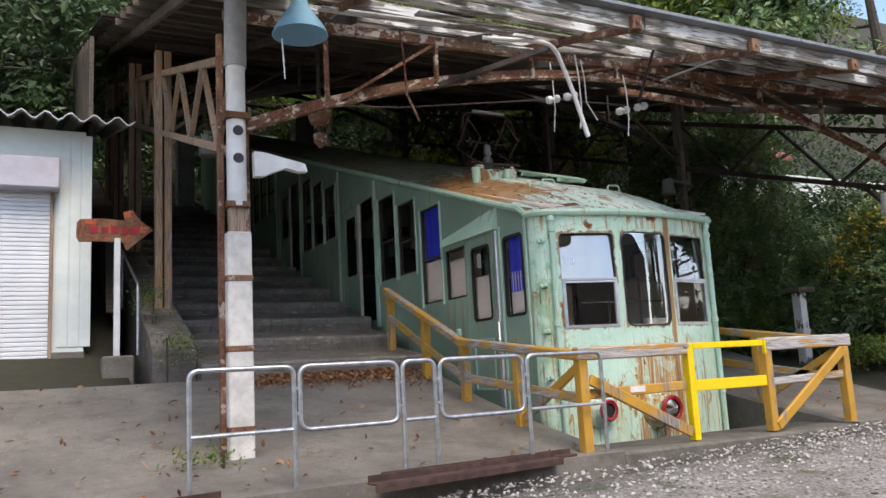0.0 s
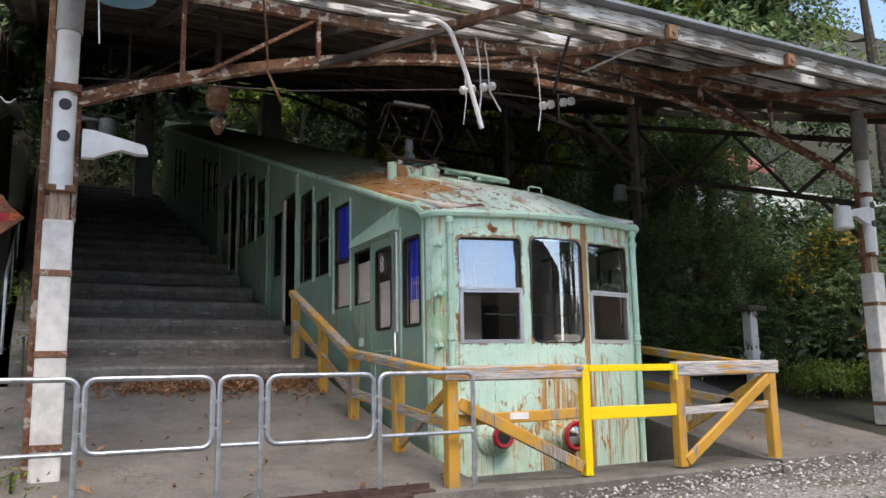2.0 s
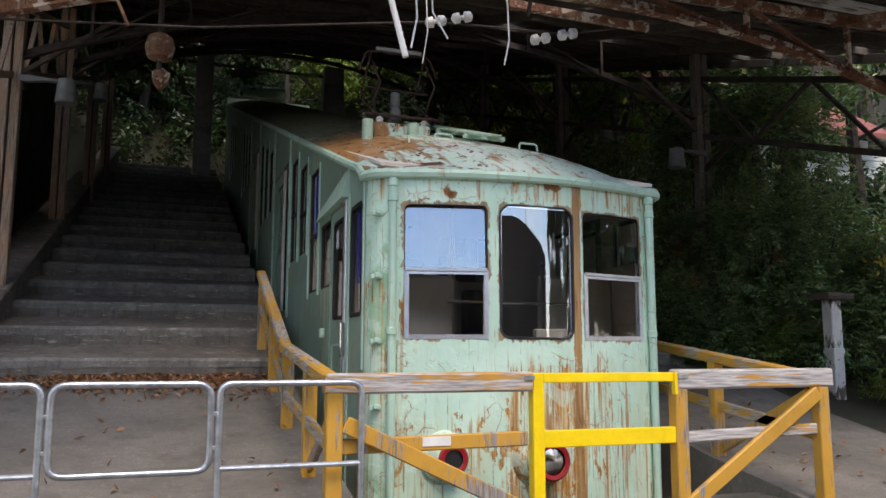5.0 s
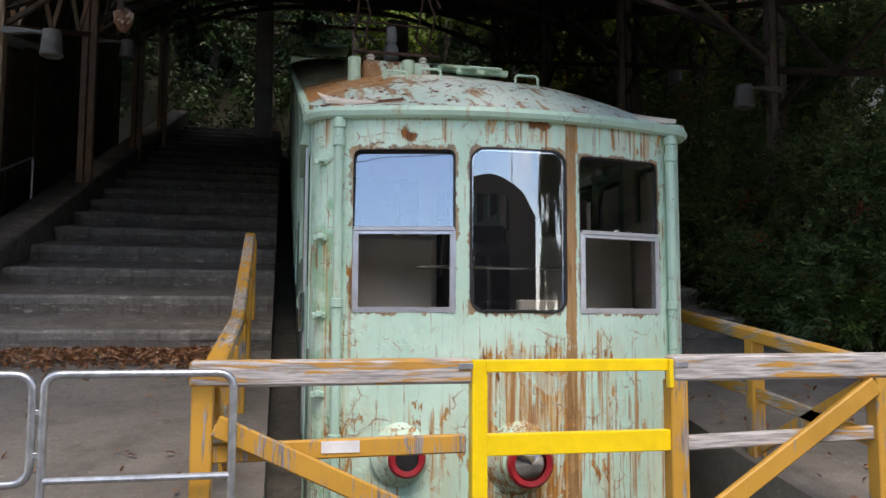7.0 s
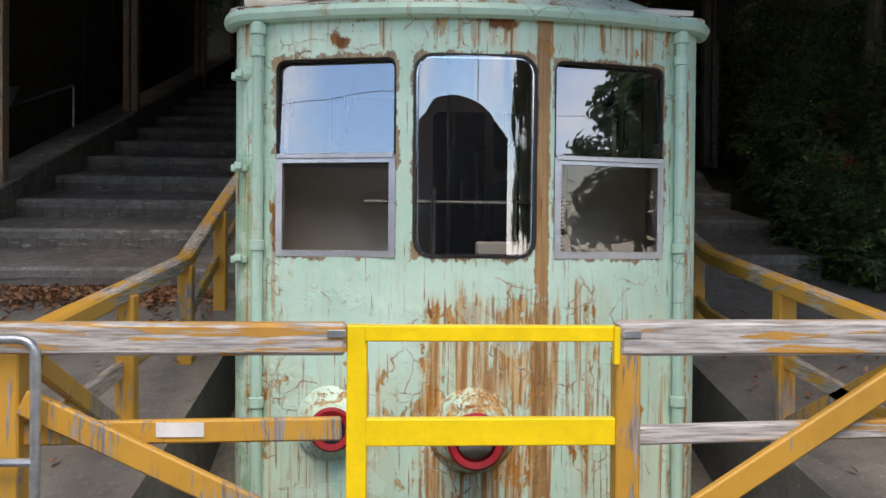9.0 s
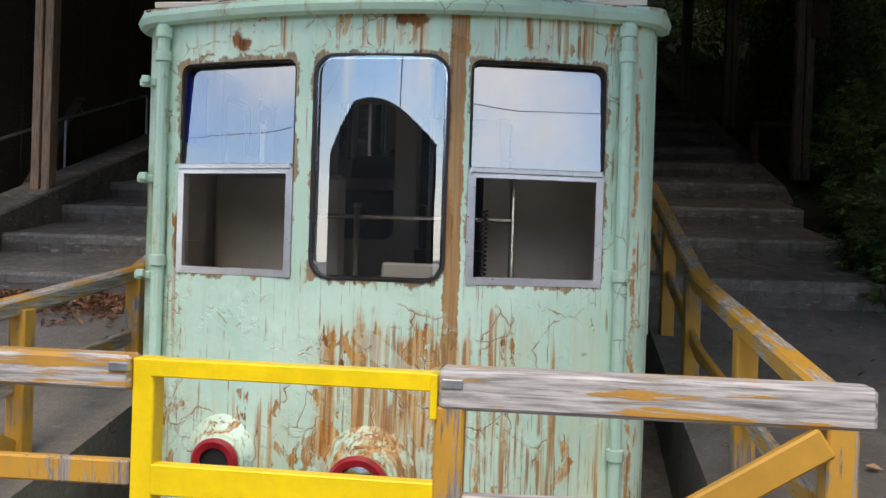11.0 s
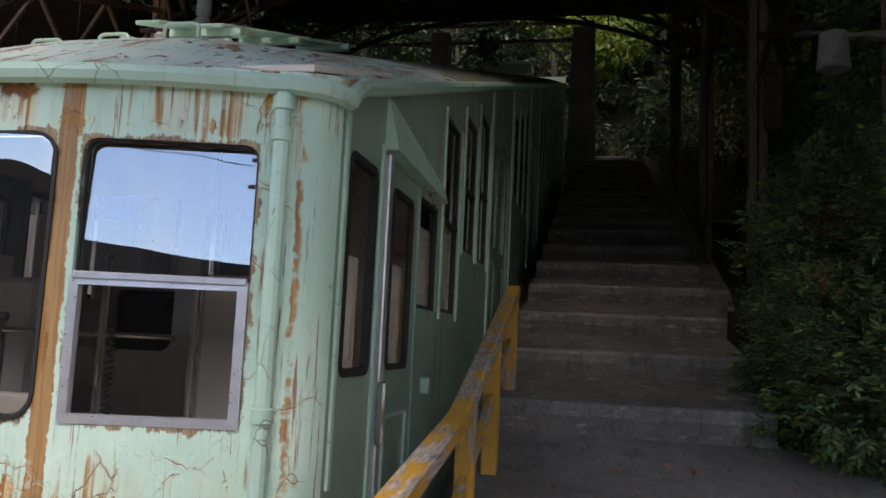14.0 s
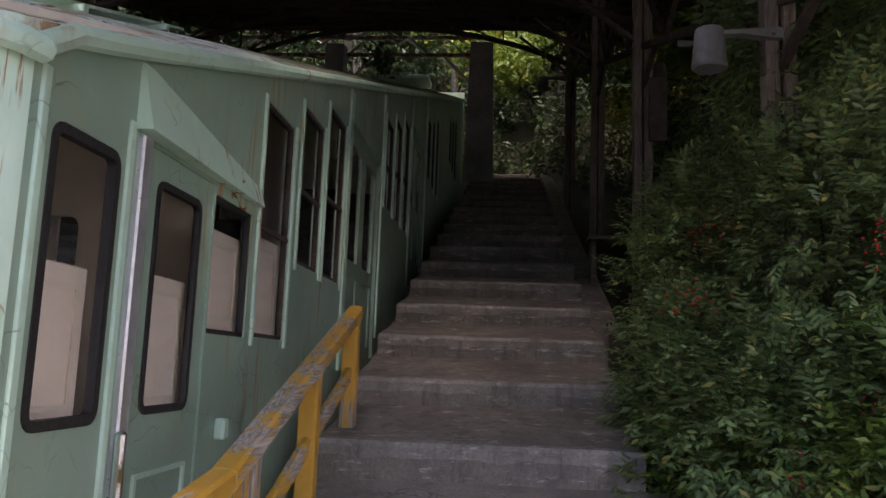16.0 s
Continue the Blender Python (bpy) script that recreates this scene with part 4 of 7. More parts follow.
for s in (-1, 1):
    surf = side_face(s)
    inn = lambda u, s=s: (-s, 0, 0)
    holes = SIDE_HOLES
    ygrid = list(np.arange(7.32, Y_END + 0.1, 0.8))
    ygrid[-1] = Y_END
    zgrid = list(np.arange(-0.5, 9.6, 0.5))
    bm = slant(panel(surf, ygrid, zgrid, holes, 0.04, inn))
    side = part("side_panel", bm, M_SIDE, car, "mint side panel, cleaner than the front and darkened for shade")
    bm = slant(panel(lambda u, z, s=s: (CX + s * (HALF - 0.045), u, z), [7.35, 9, 12, 15, 18, 22, Y_END], [0.1, 9.3], [(a - 0.01, b + 0.01, c - 0.01, d + 0.01, e) for a, b, c, d, e in holes], 0.02, inn))
    part("lining", bm, M_LINING, car, "cream inner wall lining")
    for k, (u0, u1, z0, z1, r) in enumerate(holes):
        if k in (1, 6, 10):
            continue
        bm = frame_bar(bmesh.new(), surf, u0, u1, z0, z1, max(r, 0.01), 0.035 if k == 0 else 0.024, 0.035, inn, -0.006 if k == 0 else 0.01)
        w = part("window", bm, M_RUBBER if k in (0, 2) else M_RUSTD, car, "side window in a dark frame")
        part("pane", pane(bmesh.new(), surf, u0 + 0.01, u1 - 0.01, z0 + 0.01, z1 - 0.01, 0.028, inn, 1), M_GLASS_DARK, w, soft=False).visible_shadow = False
        if k not in (0, 2):
            bm = bmesh.new()
            zm = z0 + 0.46 * (z1 - z0)
            beam(bm, (CX + s * (HALF - 0.015), u0 + 0.01, zm), (CX + s * (HALF - 0.015), u1 - 0.01, zm), 0.03, 0.03)
            part("meeting_rail", bm, M_RUSTD, w)
            # pale upright jambs that stand proud of the side
            for yy in (u0 - 0.022, u1 + 0.022):
                bm = box(bmesh.new(), (CX + s * (HALF - 0.01), yy - 0.02, z0 - 0.05), (CX + s * (HALF + 0.014), yy + 0.02, z1 + 0.02), 0.004)
                part("jamb", bm, M_TRIM, w)
    # front sliding door with a tall glass and a lower panel
    bm = panel(lambda u, z, s=s: (CX + s * (HALF - 0.012), u, z), [8.08, 8.79], [0.36, 1.22, 2.38], [(8.20, 8.66, 1.34, 2.27, 0.06), ], 0.03, inn)
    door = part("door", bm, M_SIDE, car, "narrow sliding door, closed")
    bm = frame_bar(bmesh.new(), surf, 8.20, 8.66, 1.34, 2.27, 0.06, 0.03, 0.03, inn, 0.004)
    part("seal", bm, M_RUBBER, door)
    part("pane", pane(bmesh.new(), surf, 8.21, 8.65, 1.35, 2.26, 0.02, inn, 1), M_GLASS_DARK, door, soft=False).visible_shadow = False
    bm = frame_bar(bmesh.new(), surf, 8.2, 8.68, 0.5, 1.12, 0.01, 0.02, 0.02, inn, -0.002)
    part("door_panel", bm, M_TRIM, door)
    bm = bmesh.new()
    box(bm, (CX + s * (HALF - 0.01), 7.99, 0.25), (CX + s * (HALF + 0.025), 8.07, 2.39), 0.008)
    part("door_post", bm, M_ALU, car, "bright metal door post")
    bm = bmesh.new()
    box(bm, (CX + s * (HALF + 0.02), 7.965, 1.0), (CX + s * (HALF + 0.06), 8.0, 1.3), 0.01)
    part("door_handle", bm, M_CHROME, door)
    # sloping cover over the door track
    bm = bmesh.new()
    pr = [(7.96, 2.40), (7.96, 2.66), (8.06, 2.66), (9.42, 2.50), (9.42, 2.40)]
    A = [bm.verts.new((CX + s * (HALF - 0.01), y, z)) for y, z in pr]
    B = [bm.verts.new((CX + s * (HALF + (0.07 if y < 8.0 and z < 2.5 else 0.04 if z < 2.5 else 0.012)), y, z)) for y, z in pr]
    for i in range(5):
        j = (i + 1) % 5
        bm.faces.new((A[i], A[j], B[j], B[i]))
    bm.faces.new(A)
    bm.faces.new(B)
    part("door_track_cover", bm, M_TRIM, car, "wedge-shaped mint cover over the door track", soft=False)
    # jamb between front side window and door, vertical trims
    for yy in (7.38, 7.93):
        part("trim_strip", box(bmesh.new(), (CX + s * (HALF - 0.01), yy - 0.02, -0.2 if yy > 7.5 else 0.9), (CX + s * (HALF + 0.012), yy + 0.02, 2.42), 0.004), M_TRIM, car)
    for yy in (13.44, 15.75, 17.55):
        part("trim_strip", box(bmesh.new(), (CX + s * (HALF - 0.01), yy - 0.035, eave(yy) - 2.7), (CX + s * (HALF + 0.02), yy + 0.035, eave(yy) - 0.06), 0.004), M_TRIM, car)
    part("trim_strip", box(bmesh.new(), (CX + s * (HALF - 0.01), 11.66, 1.5), (CX + s * (HALF + 0.02), 11.78, eave(11.7) - 0.05), 0.004), M_TRIM, car)
    # cream boards close behind the lower glass
    for y0, y1, z0, z1 in ((7.46, 7.84, 1.30, 1.86), (8.18, 8.68, 1.30, 1.90), (8.86, 9.36, 1.68, 2.20), (9.50, 10.04, 1.68, 2.28)):
        bd = part("inner_board", box(bmesh.new(), (CX + s * (HALF - 0.085), y0, z0), (CX + s * (HALF - 0.062), y1, z1), 0.006), M_BOARD, car, "pale cream board behind the glass", soft=False)
        part("inner_frame", frame_bar(bmesh.new(), lambda u, z, s=s: (CX + s * (HALF - 0.062), u, z), y0 + 0.05, y1 - 0.05, z0 + 0.08, z1 - 0.06, 0.01, 0.02, 0.02, inn, -0.006), M_LINING, bd)
    # passenger doors: one leaf shut, the other slid open on the west side
    for y0, z0, z1 in ((11.82, 1.62, 3.66), (15.9, 2.98, 4.92)):
        leaves = ((y0 + 0.76, y0 + 1.5),) if s < 0 else ((y0 + 0.76, y0 + 1.5), (y0 + 0.02, y0 + 0.76))
        for a, b in leaves:
            bm = panel(lambda u, z, s=s: (CX + s * (HALF - 0.03), u, z), [a, b], [z0, z1], [(a + 0.12, b - 0.12, z0 + 0.85, z1 - 0.15, 0.05), (a + 0.12, b - 0.12, z0 + 0.1, z0 + 0.7, 0.01)], 0.03, inn)
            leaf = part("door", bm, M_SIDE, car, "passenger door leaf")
            part("pane", pane(bmesh.new(), surf, a + 0.11, b - 0.11, z0 + 0.84, z1 - 0.14, 0.045, inn, 1), M_GLASS_DARK, leaf, soft=False).visible_shadow = False
            bm = bmesh.new()
            box(bm, (CX + s * (HALF - 0.05), a + 0.1, z0 + 0.08), (CX + s * (HALF - 0.045), b - 0.1, z0 + 0.72))
            part("door_panel", bm, M_SIDE, leaf)
        if s < 0:
            bm = bmesh.new()
            box(bm, (CX + s * HALF + 0.02, y0 + 0.7, z0), (CX + s * HALF + 0.06, y0 + 0.76, z1), 0.004)
            part("door_edge", bm, M_LINING, car)
    # small box bracket on the lower side
    bm = bmesh.new()
    box(bm, (CX + s * (HALF - 0.005), 9.0, 1.18), (CX + s * (HALF + 0.05), 9.07, 1.28), 0.01)
    part("bracket", bm, M_TRIM, car)

# roof: crowned, drooping to the gutter at the front, then following the incline
bm = bmesh.new()
ds = [0, 0.04, 0.12, 0.25, 0.42, 0.65, 0.95, 1.4, 2.2, 3.4, 5, 7, 9, 11.5, 15, 19.85]
rows = []
for d in ds:
    row = []
    for i in range(41):
        q = -1 + 2 * i / 40
        u = q * EDGE
        x, y = plan_front(u)
        x = CX + (x - CX) * 1.02
        y = y - 0.05 + d
        dx = min(1.0, abs(x - CX) / 1.37)
        k = min(1, d / 1.0)
        k = k * (2 - k)
        z = eave(y) + 0.03 + 0.26 * k * (1 - dx ** 2.4)
        row.append(bm.verts.new((x, y, z + 0.006 * noise.noise((x * 3, y * 2, 0)))))
    rows.append(row)
for A, B in zip(rows, rows[1:]):
    for i in range(40):
        bm.faces.new((A[i], A[i + 1], B[i + 1], B[i]))
g = bmesh.ops.extrude_face_region(bm, geom=bm.faces[:])
bmesh.ops.translate(bm, verts=[v for v in g["geom"] if isinstance(v, bmesh.types.BMVert)], vec=(0, 0, -0.035))
part("roof", bm, M_ROOF, car, "domed roof in weathered mint with rust blotches and moss")

# walkway boards, base and the folded current collector on the roof
def roof_z(dx, y):
    return 2.45 + SLOPE * (y - 7.05) + 0.26 * (1 - (abs(dx) / 1.37) ** 2.4)


part("collector_base", box(bmesh.new(), (CX - 0.80, 9.2, 3.2), (CX - 0.17, 9.62, 3.50), 0.012), M_ROOF, car, "boxed roof base")
bm = bmesh.new()
for k in (0, 1):
    x = CX + 0.0 + 0.2 * k
    beam(bm, (x, 7.95 + 0.3 * k, roof_z(0.2, 7.95 + 0.3 * k) + 0.07), (x, 10.6, roof_z(0.3, 10.6) + 0.07), 0.14, 0.022)
for yy in (8.35, 9.2, 10.2):
    beam(bm, (CX - 0.1, yy, roof_z(0.3, yy) + 0.035), (CX + 0.34, yy, roof_z(0.3, yy) + 0.035), 0.05, 0.045)
part("walkway", bm, M_TRIM, car, "roof walkway boards")
for x, y in ((CX - 0.66, 8.05), (CX - 0.36, 8.2), (CX + 0.32, 7.75)):
    z = roof_z(x - CX, y) - 0.03
    bm = tube(bmesh.new(), rounded([(x - 0.09, y, z), (x - 0.09, y, z + 0.07), (x + 0.09, y, z + 0.07), (x + 0.09, y, z)], 0.03, 3), 0.01, 6)
    part("grab_loop", bm, M_TRIM, car)
top, cx = 3.50, CX - 0.49
bm = bmesh.new()
for yy in (9.25, 9.57):
    tube(bm, [(cx - 0.40, yy, top + 0.09), (cx + 0.42, yy, top + 0.09)], 0.018, 8)
for x in (cx - 0.3, cx + 0.32):
    tube(bm, [(x, 9.2, top + 0.09), (x, 9.62, top + 0.09)], 0.016, 8)
    tube(bm, [(x, 9.25, top + 0.1), (x - 0.05, 9.7, top + 0.42), (x - 0.02, 9.35, top + 0.82)], 0.012, 8)
    tube(bm, [(x, 9.57, top + 0.1), (x + 0.05, 9.2, top + 0.45), (x, 9.45, top + 0.82)], 0.012, 8)
tube(bm, [(cx - 0.34, 9.45, top + 0.46), (cx + 0.36, 9.45, top + 0.44)], 0.011, 8)
tube(bm, rounded([(cx - 0.44, 9.4, top + 0.62), (cx - 0.36, 9.4, top + 0.86), (cx + 0.36, 9.4, top + 0.86), (cx + 0.46, 9.4, top + 0.62)], 0.07), 0.014, 8)
part("current_collector", bm, M_SCRAP, car, "rusted folding current collector")
part("contact_strip", tube(bmesh.new(), [(cx - 0.26, 9.36, top + 0.88), (cx + 0.26, 9.36, top + 0.88)], 0.022, 10), M_GREYPIPE, car)
bm = lathe(bmesh.new(), [(0.05, 0.08), (0.075, 0.10), (0.07, 0.2), (0.04, 0.24), (0.055, 0.28), (0.05, 0.40), (0.02, 0.42)], (cx - 0.02, 9.42, top), n=14)
part("spring_pot", bm, M_LAMPGREY, car, "grey cast spring housing")
for x, y in ((cx - 0.24, 9.24), (cx + 0.26, 9.24), (cx - 0.12, 9.58)):
    bm = lathe(bmesh.new(), [(0.03, 0), (0.045, 0.012), (0.028, 0.03), (0.042, 0.045), (0.022, 0.07)], (x, y, top - 0.005), n=14)
    part("insulator", bm, M_PVC, car, "white porcelain insulator")
for x in (cx - 0.40, cx + 0.10):
    part("pot", tube(bmesh.new(), [(x, 9.12, top - 0.28), (x, 9.12, top - 0.02)], 0.06, 14), M_TRIM, car, "mint-painted resistor pot")

# rear wall, floors and under body
bm = bmesh.new()
box(bm, (CX - HALF, Y_END - 0.05, eave(Y_END) - 2.9), (CX + HALF, Y_END, eave(Y_END) + 0.25))
part("rear_wall", bm, M_SIDE, car)
bm = bmesh.new()
box(bm, (CX - 1.0, Y_END - 1.0, eave(Y_END) + 0.3), (CX + 0.4, Y_END - 0.2, eave(Y_END) + 0.42), 0.02)
part("rear_roof_box", bm, M_TRIM, car)
FLOORS = [(7.22, 8.95, 0.34), (8.95, 10.15, 0.82), (10.15, 11.75, 1.28), (11.75, 13.45, 1.60), (13.45, 15.0, 2.35), (15.0, 17.5, 2.96), (17.5, 20.5, 3.75), (20.5, Y_END, 4.9)]
for a, b, z in FLOORS:
    part("car_floor", box(bmesh.new(), (CX - 1.24, a, z - 0.7), (CX + 1.24, b, z)), M_DARK, car, "dark stepped floor", soft=False)
bm = bmesh.new()
n_seg = [(7.15, 9), (9, 12), (12, 15), (15, 18), (18, Y_END - 0.1)]
for a, b in n_seg:
    beam(bm, (CX, a, eave(a) + 0.06), (CX, b, eave(b) + 0.06), 2.5, 0.03)
part("car_ceiling", bm, M_LINING, car, "cream ceiling lining")

# cab and compartment fittings
bm = panel(lambda u, z: (CX + u, 8.98, z), [-1.22, 1.22], [0.34, 2.75], [(-0.98, -0.3, 1.35, 2.35, 0.08), (-0.14, 0.55, 0.35, 2.25, 0.06)], 0.03, lambda u: (0, 1, 0))
part("partition", bm, M_LINING, car, "cream partition with a doorway and a window")
bm = panel(lambda u, z: (CX + u, 10.2, z), [-1.22, 1.22], [0.82, 3.2], [(-1.05, -0.35, 1.9, 2.9, 0.06), (-0.3, 0.4, 0.83, 2.8, 0.06), (0.48, 1.08, 1.9, 2.9, 0.06)], 0.03, lambda u: (0, 1, 0))
part("partition", bm, M_LINING, car)
for x0, x1, zt in ((-1.18, -0.38, 1.72), (0.44, 1.22, 1.76)):
    bm = bmesh.new()
    box(bm, (CX + x0, 7.82, 0.34), (CX + x1, 7.88, zt), 0.03)
    part("screen", bm, M_LINING, car, "cream half-height cab screen")
for yb, zb in ((9.3, 0.82), (10.9, 1.28), (12.9, 1.6), (14.4, 2.35), (16.6, 2.96), (18.8, 3.75)):
    for x0, x1 in ((-1.2, -0.35), (0.4, 1.2)):
        bm = bmesh.new()
        box(bm, (CX + x0, yb, zb + 0.05), (CX + x1, yb + 0.42, zb + 0.45), 0.04)
        box(bm, (CX + x0, yb + 0.4, zb + 0.3), (CX + x1, yb + 0.5, zb + 0.95), 0.04)
        part("bench_seat", bm, M_DARK, car, "black vinyl bench seat")
for x, y, z0, z1 in ((CX + 0.28, 7.4, 0.34, 1.78), (CX - 0.2, 7.4, 0.34, 1.5), (CX + 0.62, 7.6, 0.34, 1.72), (CX - 0.02, 8.9, 0.34, 2.6)):
    bm = tube(bmesh.new(), [(x, y, z0), (x, y, z1)], 0.016, 10)
    lathe(bm, [(0.012, 0), (0.024, 0.01), (0.018, 0.035)], (x, y, z1), n=10)
    part("grab_pole", bm, M_CHROME, car, "chrome grab pole")
bm = tube(bmesh.new(), [(CX - 0.6, 7.4, 1.46), (CX + 0.62, 7.4, 1.46)], 0.013, 10)
part("grab_rail", bm, M_CHROME, car, "chrome cross rail")
bm = bmesh.new()
box(bm, (CX + 0.02, 7.0, 1.12), (CX + 0.3, 7.08, 1.23), 0.012)
part("instrument_box", bm, M_PVC, car, "white instrument box behind the windscreen")
bm = bmesh.new()
box(bm, (CX - 1.2, 7.3, 0.34), (CX + 1.2, 7.38, 1.04), 0.01)
part("cab_desk", bm, M_LINING, car)
# blue curtains on the west side
for y0, y1, z0, z1 in ((7.43, 7.84, 1.62, 2.29), (9.5, 10.04, 2.30, 3.03)):
    bm = bmesh.new()
    xs = CX - HALF + 0.06
    m = 24
    A = [bm.verts.new((xs + 0.012 * math.sin(i * 1.9), y0 + (y1 - y0) * i / m, z0)) for i in range(m + 1)]
    B = [bm.verts.new((xs + 0.006 * math.sin(i * 1.9), y0 + (y1 - y0) * i / m, z1)) for i in range(m + 1)]
    for i in range(m):
        bm.faces.new((A[i], A[i + 1], B[i + 1], B[i]))
    part("curtain", bm, M_BLUE, car, "deep blue curtain")

# coiled cord by the east windscreen, and a round sticker on the west door glass
turns = [(CX + 0.50 + 0.016 * math.cos(i * 0.9), 7.14 + 0.016 * math.sin(i * 0.9), 1.50 - i * 0.0032) for i in range(110)]
part("coiled_cord", tube(bmesh.new(), turns, 0.004, 5), M_DARK, car, "black coiled cord")
for dz in (0.0, 0.085):
    ring = [(CX - HALF - 0.0015, 8.44 + 0.036 * math.cos(t), 2.04 + dz + 0.042 * math.sin(t)) for t in np.linspace(0, 2 * math.pi, 16, endpoint=False)]
    part("sticker", tube(bmesh.new(), ring, 0.006, 5, closed=True), M_PVC, car, "small white round door sticker")



# ---- timber guard rail round the pit ----
RX0, RX1, RY = 4.36, 7.93, 5.83
guard = thing("guard_rail", (RX0, RY, 0), "weathered ochre-painted timber guard rail with diagonal braces", "railing")


def post(x, y, z0, z1, w=0.095):
    bm = bmesh.new()
    box(bm, (x - w / 2, y - w / 2, z0), (x + w / 2, y + w / 2, z1), 0.007)
    part("post", bm, M_RAIL, guard, soft=False)


def bar(name, p, q, w, h, mat, label=""):
    part(name, beam(bmesh.new(), p, q, w, h, bevel=0.014 if name == "top_rail" else 0.008), mat, guard, label, soft=False)


def west_top(y):
    return float(np.interp(y, [5.8, 8.12, 10.2], [0.885, 1.13, 1.97]))


def east_top(y):
    return float(np.interp(y, [5.8, 8.05, 10.3], [0.90, 1.19, 1.95]))


for x in (RX0, 6.712, RX1 - 0.01):
    post(x, RY, -0.02, 0.80)
for y in (6.95, 8.08, 9.08, 10.17):
    post(RX0 + 0.05, y, deck(y) - 0.02, west_top(y) - 0.07)
for y in (7.0, 8.3, 9.25, 10.24):
    post(RX1, y, deck(y) - 0.02, east_top(y) - 0.07)
WORN = "grey weathered top rail with remains of ochre paint"
bar("top_rail", (RX0 - 0.06, RY, 0.85), (5.62, RY, 0.853), 0.10, 0.122, M_RAIL_FRONT, WORN)
bar("top_rail", (6.675, RY, 0.858), (RX1 + 0.085, RY, 0.862), 0.11, 0.134, M_RAIL_FRONT, WORN)
for x, top in ((RX0 + 0.03, west_top), (RX1, east_top)):
    yk, ye = (8.12, 10.2) if top is west_top else (8.05, 10.3)
    bar("top_rail", (x, RY + 0.06, top(RY) - 0.05), (x, yk, top(yk) - 0.05), 0.10, 0.09, M_RAIL_SIDE)
    bar("top_rail", (x, yk - 0.01, top(yk) - 0.052), (x, ye + 0.06, top(ye) - 0.05), 0.098, 0.09, M_RAIL_SIDE)
    bar("mid_rail", (x, RY + 0.05, 0.45), (x, yk, top(yk) - 0.45), 0.04, 0.09, M_RAIL_SIDE)
    bar("mid_rail", (x, yk - 0.01, top(yk) - 0.452), (x, ye, top(ye) - 0.42), 0.04, 0.09, M_RAIL_SIDE)
bar("mid_rail", (RX0, RY + 0.02, 0.485), (5.6, RY + 0.02, 0.50), 0.04, 0.09, M_RAIL)
bar("mid_rail", (6.7, RY + 0.01, 0.47), (RX1, RY + 0.01, 0.50), 0.045, 0.075, M_RAIL_FRONT, WORN)
bar("brace", (RX0 + 0.06, RY - 0.035, 0.62), (5.58, RY - 0.035, 0.06), 0.04, 0.10, M_RAIL)
bar("brace", (6.74, RY - 0.04, 0.03), (RX1 - 0.06, RY - 0.04, 0.76), 0.04, 0.10, M_RAIL)
bar("brace", (RX0 + 0.05, RY + 0.1, 0.74), (RX0 + 0.05, 6.9, 0.24), 0.04, 0.09, M_RAIL)
bar("brace", (RX1, RY + 0.1, 0.74), (RX1, 6.95, 0.24), 0.04, 0.09, M_RAIL)

gate = thing("gate", (5.62, RY, 0), "bright yellow newly painted gate bar set in the timber guard rail", "gate")
part("post", box(bmesh.new(), (5.622, RY - 0.03, -0.02), (5.700, RY + 0.05, 0.905), 0.005), M_YELLOW, gate, soft=False)
part("top_bar", beam(bmesh.new(), (5.69, RY - 0.005, 0.875), (6.675, RY - 0.005, 0.875), 0.07, 0.060), M_YELLOW, gate, soft=False)
part("mid_bar", beam(bmesh.new(), (5.695, RY - 0.005, 0.493), (6.672, RY - 0.005, 0.493), 0.05, 0.105), M_YELLOW, gate, soft=False)
part("end_post", box(bmesh.new(), (6.650, RY - 0.062, 0.76), (6.673, RY - 0.02, 0.905), 0.003), M_YELLOW, gate, soft=False)

for x in (5.585, 6.72):
    part("clip", box(bmesh.new(), (x - 0.035, RY - 0.062, 0.862), (x + 0.035, RY + 0.02, 0.892), 0.003), M_GALV, gate, "grey metal end clip", soft=False)
part("sticker", box(bmesh.new(), (4.90, RY - 0.006, 0.475), (5.08, RY - 0.003, 0.53)), M_PVC, guard, "torn white sticker", soft=False)

# ---- galvanised pipe barrier ----
fence = thing("pipe_barrier", (2.7, 5.72, 0), "galvanised steel pipe barrier with rounded corners", "barrier")
FY, FT, FL = 5.72, 0.86, 0.41


def hoop(x0, x1, foot0, foot1):
    bm = tube(bmesh.new(), rounded([(x0, FY, foot0), (x0, FY, FT), (x1, FY, FT), (x1, FY, foot1)], 0.07), 0.0185, 12)
    tube(bm, [(x0, FY, FL), (x1, FY, FL)], 0.016, 10)
    part("hoop", bm, M_GALV, fence)


def loop(x0, x1):
    bm = tube(bmesh.new(), rounded([(x0, FY, FL - 0.01), (x0, FY, FT), (x1, FY, FT), (x1, FY, FL - 0.01)], 0.08, closed=True), 0.0185, 12, closed=True)
    part("leaf_frame", bm, M_GALV, fence)
    for x in (x0 - 0.022, x1 + 0.022):
        for z in (0.52, 0.70):
            part("hinge", box(bmesh.new(), (x - 0.03, FY - 0.012, z - 0.012), (x + 0.03, FY + 0.012, z + 0.012), 0.003), M_GALV, fence)


hoop(0.95, 1.69, -0.35, -0.3)
loop(1.735, 2.515)
hoop(2.56, 2.84, -0.28, -0.25)
loop(2.885, 3.67)
hoop(3.715, 4.50, -0.2, -0.15)

